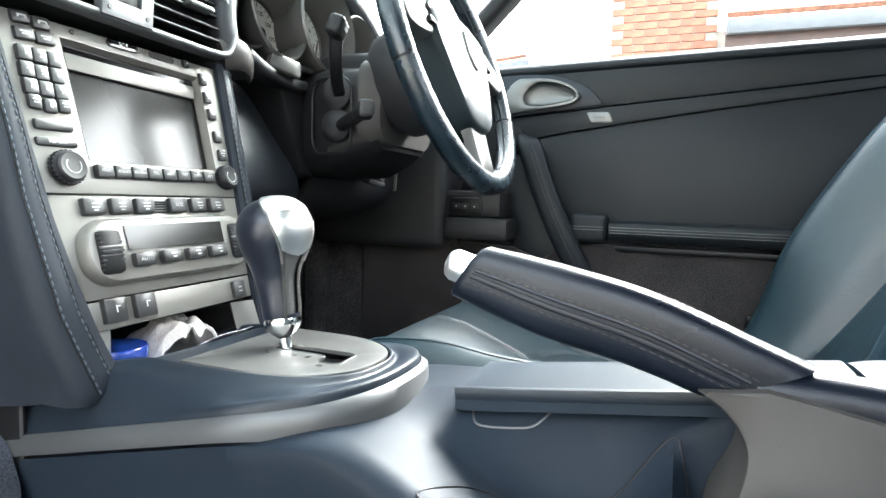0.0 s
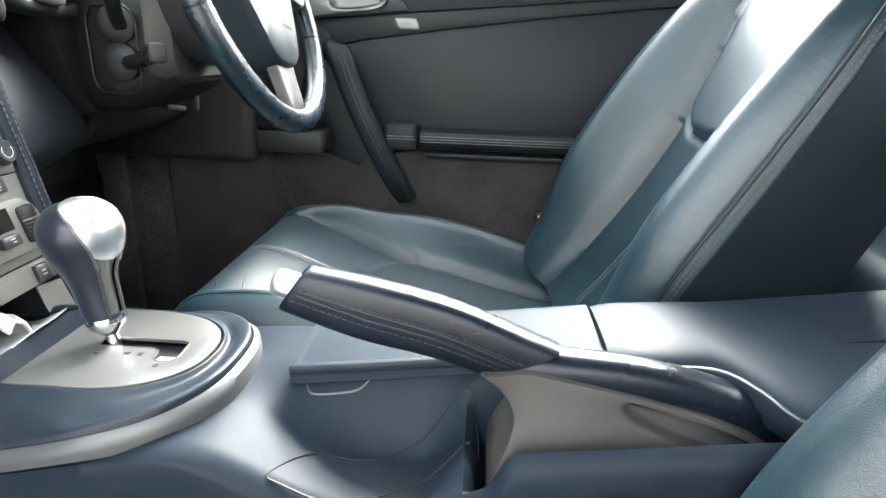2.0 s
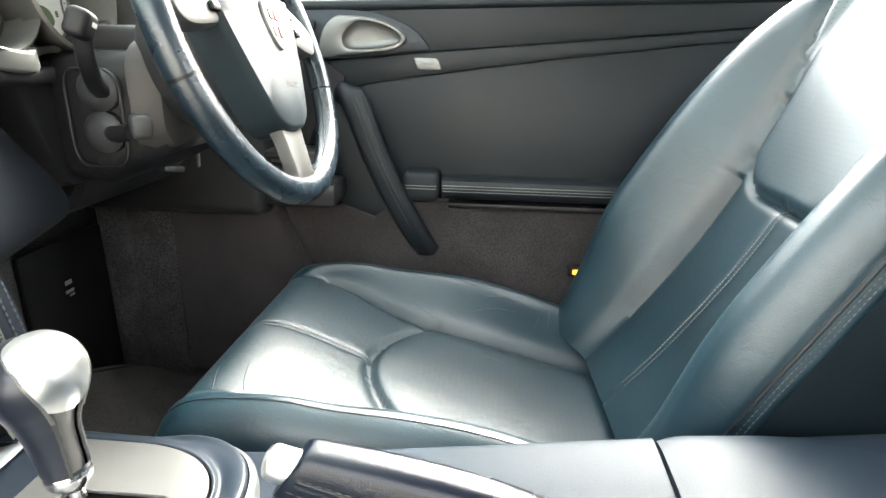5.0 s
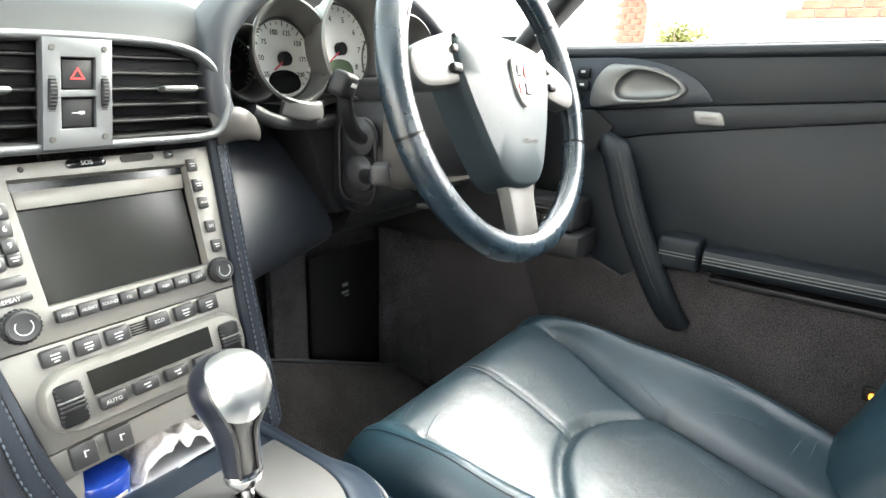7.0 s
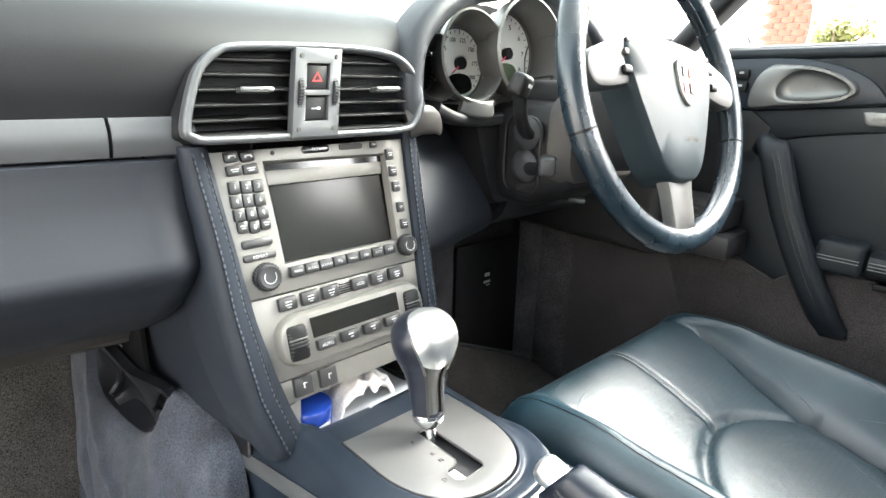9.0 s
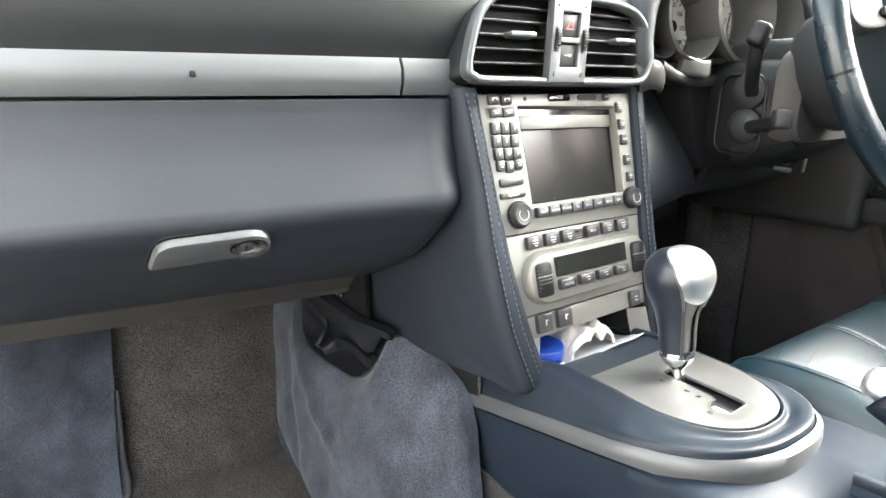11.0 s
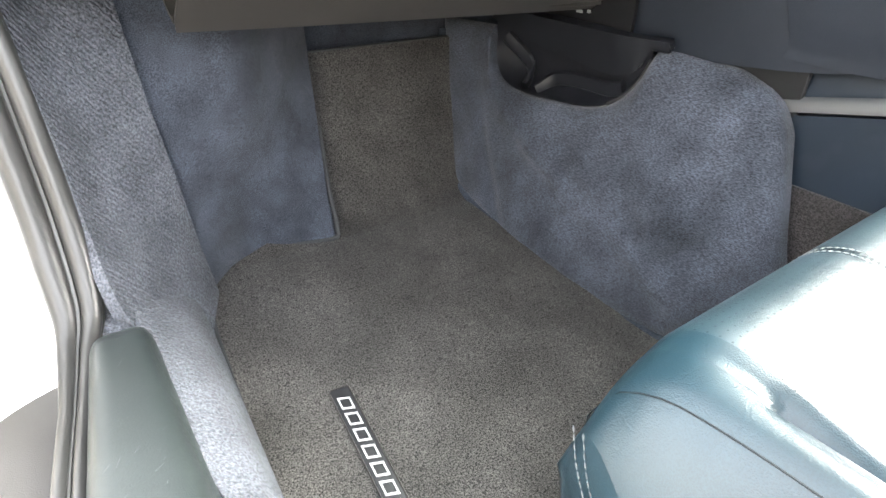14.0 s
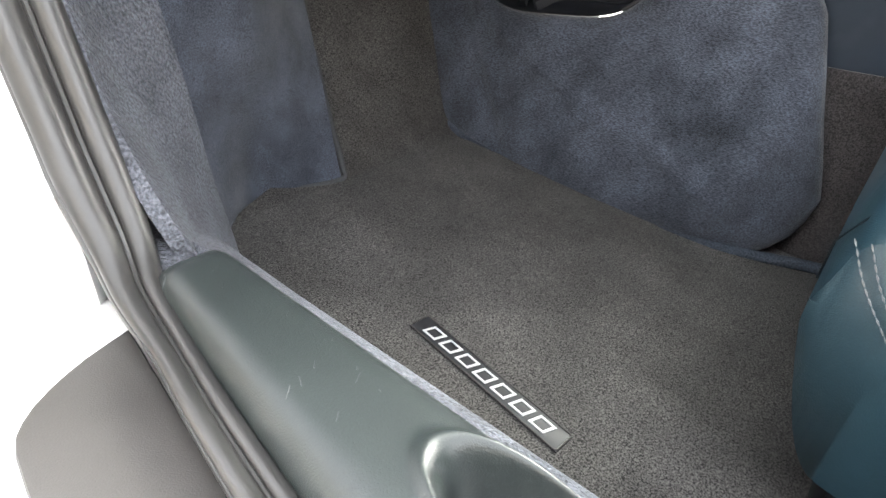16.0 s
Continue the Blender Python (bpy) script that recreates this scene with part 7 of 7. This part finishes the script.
part("stalk_end", place(rbox((0.034, 0.020, 0.022), (0, 0, 0), 0.005, 3), pose(0.229, 0.658, 0.630, 0, 0, 35)), SOFT, st)
for k in (-1, 0, 1):
    part("stalk_mark", place(rbox((0.010, 0.0006, 0.0016), (0.004, -0.0102, 0.004 * k), 0, 1), pose(0.229, 0.658, 0.630, 0, 0, 35)), WHITE, st)
lv = part("adjust_lever", sweep(spline([(0.325, 0.802, 0.574), (0.367, 0.779, 0.564), (0.405, 0.763, 0.553), (0.424, 0.755, 0.548)], 18), rrect(0.011, 0.007, 0.002, 2)), BLACK, col)
part("lever_tip", sweep([(0.418, 0.758, 0.549), (0.432, 0.751, 0.546), (0.444, 0.745, 0.544)], rrect(0.015, 0.008, 0.003, 2)), TUBE, lv, "worn grey lever tip")
ign = thing("ignition_key", (0.49, 0.75, 0.53), "car key hanging in the silver ignition lock", "key")
part("lock_ring", place(lathe([(0.001, 0.012), (0.014, 0.012), (0.019, 0.008), (0.022, 0.0)], 30), frame_of((0.475, 0.775, 0.562), (1, 0, 0), (0, 0.2, 1))), ALU, ign)
part("key_blade", place(rbox((0.010, 0.004, 0.050), (0, 0, 0), 0.0018, 2), pose(0.500, 0.748, 0.560, 6, -10, 10)), TUBE, ign)

# ---------------- instrument cluster ----------------
cl_ = thing("instrument_cluster", (0.34, 0.84, 0.66), "instrument cluster with silver dials and red needles", "instrument cluster")
# front rim centre x, z, radius, y of the rim; face centre x, z, radius
GA = ((0.170, 0.738, 0.037, 0.786, 0.188, 0.736, 0.033), (0.222, 0.753, 0.053, 0.776, 0.265, 0.744, 0.049), (0.326, 0.764, 0.064, 0.770, 0.362, 0.760, 0.060), (0.430, 0.753, 0.053, 0.776, 0.455, 0.744, 0.049), (0.484, 0.738, 0.037, 0.786, 0.500, 0.736, 0.033))
for i, (x, z, r, ry_, fx, fzz, fr) in enumerate(GA):
    gm = frame_of((fx, 0.852, fzz), (1, 0, 0), (0, 0.10, 1))
    face_on = 0 < i < 4
    dial = part("dial", place(lathe([(0.0005, 0.0), (fr, 0.0), (fr, -0.003)], 48), gm), DIAL if face_on else SOFT, cl_, "silver gauge face" if face_on else "dark gauge face")
    inner = [j for j in (i - 1, i + 1) if 0 <= j < 5 and abs(j - 2) < abs(i - 2)]
    tube = bmesh.new()
    rings_ = []
    for k, (f_, grow) in enumerate(((0.0, 1.0), (0.5, 1.0), (0.92, 1.0), (1.0, 1.03), (0.96, 1.09), (0.55, 1.10))):
        cx_, cz_, cr2, cy_ = fx + (x - fx) * f_, fzz + (z - fzz) * f_, fr + (r - fr) * f_, 0.852 + (ry_ - 0.852) * f_
        rings_.append([tube.verts.new((cx_ + cr2 * grow * math.cos(t), cy_ + 0.10 * cr2 * math.sin(t), cz_ + cr2 * grow * math.sin(t))) for t in np.linspace(0, 2 * math.pi, 65)[:-1]])
    for p_, q_ in zip(rings_, rings_[1:]):
        for k in range(64):
            quad = (p_[k], p_[(k + 1) % 64], q_[(k + 1) % 64], q_[k])
            c_ = sum((v.co for v in quad), Vector()) / 4
            f_ = (0.852 - c_.y) / 0.076
            hidden = False
            for j in inner:
                gx, gz, gr, gy, hx, hz_, hr = GA[j]
                hidden = hidden or math.hypot(c_.x - hx - (gx - hx) * f_, c_.z - hz_ - (gz - hz_) * f_) < hr + (gr - hr) * f_
            if not hidden:
                tube.faces.new(quad)
    part("tube", tube, TUBE, cl_, "grey satin gauge tube", 50)
    part("bezel_ring", place(sweep([(fr * 0.97 * math.cos(t), fr * 0.97 * math.sin(t), 0.001) for t in np.linspace(0, 2 * math.pi, 49)[:-1]], circle(0.0018, 6), loop=True), gm), TUBE, dial)
    ticks = 24
    for k in range(ticks):
        a = radians(225 - 270 * k / (ticks - 1))
        part("tick", place(rbox((0.006 if k % 3 == 0 else 0.003, 0.0009, 0.0006), (fr * 0.86, 0, 0.0006), 0, 1), gm @ pose(0, 0, 0, 0, 0, math.degrees(a))), BLACK if face_on else WHITE, dial)
    if i in (1, 2):
        words = ("25", "50", "75", "100", "125", "150", "175", "200") if i == 1 else ("1", "2", "3", "4", "5", "6", "7", "8")
        for k, wd in enumerate(words):
            a = radians(215 - 250 * k / (len(words) - 1))
            lettering("numeral", wd, 0.0085 if i == 1 else 0.0105, gm @ Matrix.Translation((fr * 0.66 * math.cos(a), fr * 0.66 * math.sin(a), 0.0007)), BLACK, dial)
        lcd = spline([(-0.020, -0.018), (0.0, -0.013), (0.020, -0.018), (0.024, -0.034), (0.0, -0.042), (-0.024, -0.034)], 24, loop=True)
        part("gauge_window", place(plate(lcd, (), 0.0006), gm @ Matrix.Translation((0, 0, 0.0006))), LCD if i == 2 else GLOSS, dial, "green display window" if i == 2 else "dark display window")
    na = radians(215 if i in (1, 2) else 240)
    part("needle", place(loft([[(x_, y_, 0.0075 + q) for x_, y_ in ((-0.004, -0.0012), (fr * 0.5, -0.0008), (fr * 0.5, 0.0008), (-0.004, 0.0012))] for q in (0, 0.001)]), gm @ pose(0, 0, 0, 0, 0, math.degrees(na))), RED, dial, "red needle")
    part("needle_hub", place(lathe([(0.0085, 0.001), (0.0085, 0.009), (0.0070, 0.0105), (0.0003, 0.0105)], 20), gm), BLACK, dial)
back_o = spline([(0.15, 0.665), (0.16, 0.73), (0.20, 0.785), (0.27, 0.815), (0.342, 0.828), (0.42, 0.815), (0.49, 0.785), (0.535, 0.73), (0.55, 0.665), (0.34, 0.655)], 50, loop=True)
part("back_plate", place(plate([(x, z) for x, z in back_o], (), 0.004), frame_of((0, 0.884, 0), (1, 0, 0), (0, 0, 1))), BLACK, cl_)
# hood: a thick padded arch over the dials
arch = spline([(0.122, 0.790, 0.680), (0.118, 0.794, 0.715), (0.134, 0.800, 0.770), (0.190, 0.806, 0.815), (0.27, 0.815, 0.835), (0.345, 0.815, 0.845), (0.42, 0.815, 0.835), (0.485, 0.815, 0.808), (0.54, 0.815, 0.765), (0.565, 0.815, 0.70)], 60)
part("hood", sweep(arch, rrect(0.028, 0.060, 0.013, 4), up=(0, -1, 0)), DASH, cl_, "padded leather hood")
part("lower_blade", sweep(spline([(0.165, 0.792, 0.690), (0.20, 0.790, 0.676), (0.26, 0.795, 0.672), (0.32, 0.80, 0.676)], 20), rrect(0.030, 0.016, 0.006, 3)), SOFT, cl_)
part("silver_clip", sweep(spline([(0.205, 0.783, 0.694), (0.222, 0.776, 0.689), (0.246, 0.775, 0.687), (0.266, 0.784, 0.694), (0.290, 0.790, 0.698), (0.330, 0.790, 0.699)], 26), rrect(0.012, 0.022, 0.004, 3), scale=lambda t: 1.0 - 0.65 * soft(0.45, 0.62, t)), TUBE, cl_, "satin grey trim piece")

# black cover panel with a warning sign in the driver's footwell
fp = thing("footwell_panel", (0.57, 1.05, 0.2), "black plastic panel with a small warning sign in the footwell", "panel")
part("cover", rbox((0.200, 0.012, 0.33), (0.565, 1.048, 0.225), 0.006, 2), BLACK, fp)
part("side_carpet", rbox((0.085, 0.02, 0.40), (0.420, 1.056, 0.25), 0.008, 2), FOOT, fp)
part("fold_carpet", rbox((0.050, 0.05, 0.40), (0.692, 1.034, 0.24), 0.02, 3), FOOT, fp)
part("kick_carpet", rbox((0.016, 0.13, 0.42), (0.7045, 0.985, 0.25), 0.006, 2), FOOT, fp)
for dx_, dz_, w_, h_ in ((0, 0.010, 0.016, 0.008), (0, -0.006, 0.020, 0.006), (0.004, -0.014, 0.012, 0.004)):
    part("sign_bar", rbox((w_, 0.001, h_), (0.558 + dx_, 1.0415, 0.303 + dz_), 0.0004, 1), PALE_THREAD, fp)

# ---------------- windscreen pillar, mirror and outside ----------------
solo("windscreen_pillar", sweep(spline([(0.74, 0.80, 0.74), (0.72, 0.68, 0.86), (0.70, 0.50, 1.02), (0.66, 0.30, 1.15)], 20), rrect(0.05, 0.035, 0.012, 3)), BLACK, "black trimmed windscreen pillar", "pillar", "structure")
mir = thing("door_mirror", (0.88, 0.72, 0.78), "white door mirror outside the driver's window", "door mirror")
mm = frame_of((0.985, 0.690, 0.842), (1, -0.28, 0), (0, -0.03, 1))
mo = spline([(-0.085, -0.045), (0.0, -0.058), (0.085, -0.050), (0.098, 0.0), (0.080, 0.050), (0.0, 0.062), (-0.075, 0.050), (-0.092, 0.0)], 40, loop=True)
part("housing", place(loft([[(x * s, y * s, z) for x, y in mo] for s, z in ((0.93, 0.0), (1.0, 0.006), (1.0, -0.02), (0.86, -0.065), (0.5, -0.09), (0.05, -0.098))]), mm), PAINT, mir)
part("mirror_glass", place(plate([(x * 0.92, y * 0.92) for x, y in mo], (), 0.003), mm @ Matrix.Translation((0, 0, 0.002))), MIRROR, mir, "mirror glass")
part("arm", rbox((0.20, 0.05, 0.03), (0.84, 0.74, 0.795), 0.01, 2), PAINT, mir)

house = thing("brick_house", (6.3, -3.0, -0.3), "red brick bungalow with white windows and a tiled roof", "house")
HX = 6.0


def wall_face(y0, y1, z0, z1):
    return rbox((0.2, y1 - y0, z1 - z0), (HX + 0.10, (y0 + y1) / 2, (z0 + z1) / 2), 0.0, 1)


WIN = ((-0.9, -2.1, 0.75, 1.95), (-3.0, -4.4, 0.75, 1.95), (-5.6, -7.0, 0.75, 1.95))
spans = [(-9.5, -7.0), (-5.6, -4.4), (-3.0, -2.1), (-0.9, 1.05)]
for a, b in spans:
    part("wall", wall_face(a, b, -0.3, 2.25), MORTAR, house, "red brick wall")
for ya, yb, za, zb in WIN:
    part("wall", wall_face(yb, ya, -0.3, za), MORTAR, house)
    part("wall", wall_face(yb, ya, zb, 2.25), MORTAR, house)
    wn_ = part("window", place(plate([(ya, za), (yb, za), (yb, zb), (ya, zb)], [[(ya - 0.07, za + 0.07), (ya - 0.07, zb - 0.07), ((ya + yb) / 2 + 0.03, zb - 0.07), ((ya + yb) / 2 + 0.03, za + 0.07)], [((ya + yb) / 2 - 0.03, za + 0.07), ((ya + yb) / 2 - 0.03, zb - 0.07), (yb + 0.07, zb - 0.07), (yb + 0.07, za + 0.07)]], 0.07), frame_of((HX + 0.02, 0, 0), (0, 1, 0), (0, 0, 1))), UPVC, house, "white window frame")
    # pane is an opaque pale sheet, its brightness put into the colour
    part("pane", rbox((0.01, abs(yb - ya) - 0.1, zb - za - 0.1), (HX + 0.07, (ya + yb) / 2, (za + zb) / 2), 0, 1), PAPER, wn_, "opaque pane coloured pale for the bright outside")
    part("sill", rbox((0.16, abs(yb - ya) + 0.1, 0.05), (HX - 0.04, (ya + yb) / 2, za - 0.03), 0.01, 2), UPVC, wn_)
part("fascia", rbox((0.04, 9.4, 0.30), (HX - 0.42, -4.75, 2.00), 0.005, 1), FASCIA, house, "dark brown fascia board")
part("soffit", rbox((0.44, 9.4, 0.03), (HX - 0.2, -4.75, 1.86), 0.005, 1), FASCIA, house)
part("gutter", loft([[(HX - 0.50 + x, y, 2.13 + z) for x, z in ((-0.07, 0.06), (-0.065, 0.0), (-0.04, -0.05), (0.03, -0.05), (0.055, 0.0), (0.06, 0.06))] for y in (-9.5, -0.05)]), GUTTER, house, "grey plastic gutter")
part("downpipe", sweep([(HX - 0.06, 0.38, 2.4), (HX - 0.06, 0.38, -0.3)], circle(0.035, 12)), UPVC, house, "pale downpipe")
part("downpipe", sweep([(HX - 0.06, 0.12, 2.4), (HX - 0.06, 0.12, -0.3)], circle(0.035, 12)), UPVC, house, "pale downpipe")
part("upper_wall", wall_face(0.0, 1.05, 2.25, 4.6), MORTAR, house, "red brick wall")
roof = part("roof", patch([[(HX - 0.50, -9.6, 2.22), (HX - 0.50, -5, 2.22), (HX - 0.50, -0.05, 2.22)], [(HX + 2.4, -9.6, 3.9), (HX + 2.4, -5, 3.9), (HX + 2.4, -0.05, 3.9)]], 8, 8, 0.05), TILE, house, "clay tiled roof")

# a small tree beyond the mirror
tree = thing("tree", (8.4, 2.52, -0.3), "small tree with pale yellow-green leaves", "tree")
part("trunk", sweep(spline([(8.4, 2.52, -0.3), (8.43, 2.54, 0.4), (8.4, 2.52, 0.9), (8.45, 2.57, 1.3)], 14), circle(0.05, 9), scale=lambda t: 1.1 - 0.7 * t), BARK, tree)
for k in range(6):
    a = k * 1.1
    part("limb", sweep(spline([(8.42, 2.54, 0.6 + 0.08 * k), (8.42 + 0.3 * math.cos(a), 2.54 + 0.3 * math.sin(a), 0.85 + 0.1 * k), (8.42 + 0.5 * math.cos(a), 2.54 + 0.5 * math.sin(a), 1.1 + 0.08 * k)], 8), circle(0.018, 6), scale=lambda t: 1 - 0.7 * t), BARK, tree)
random.seed(11)
lf = bmesh.new()
for k in range(1100):
    a, e = random.uniform(0, 6.283), random.uniform(-1, 1)
    rad = random.uniform(0.2, 0.62) * (0.7 + 0.3 * math.sin(3 * a))
    c = Vector((8.42 + rad * math.cos(a) * math.sqrt(1 - e * e), 2.54 + rad * math.sin(a) * math.sqrt(1 - e * e), 1.28 + 0.55 * rad * e))
    u = Vector((random.uniform(-1, 1), random.uniform(-1, 1), random.uniform(-1, 1))).normalized()
    v = u.orthogonal().normalized()
    s = random.uniform(0.03, 0.06)
    lf.faces.new([lf.verts.new(c + u * s), lf.verts.new(c + v * s * 0.5), lf.verts.new(c - u * s), lf.verts.new(c - v * s * 0.5)])
tagged(part("crown", lf, LEAF, tree), kind="stuff")

# the bricks of the house wall that the window shows
bk_me = None
spots = [(1.0 - c_ * 0.225 - (0.1125 if row % 2 else 0.0) - 0.1075, 1.30 + row * 0.075) for row in range(30) for c_ in range(7)]
spots = [(y, z) for y, z in spots if y > (0.06 if z > 2.0 else -0.80)]
spots += [(-4.55 - c_ * 0.225 - (0.1125 if row % 2 else 0.0), 0.60 + row * 0.075) for row in range(20) for c_ in range(5)]
for y, z in spots:
    if bk_me is None:
        b0 = part("brick", rbox((0.03, 0.215, 0.065), base_of(house), 0.004, 1), BRICK, house)
        bk_me = b0.data
    else:
        b0 = new("brick", bk_me)
        b0.parent = house
    b0.location = Vector((HX - 0.001, y, z)) - base_of(house)
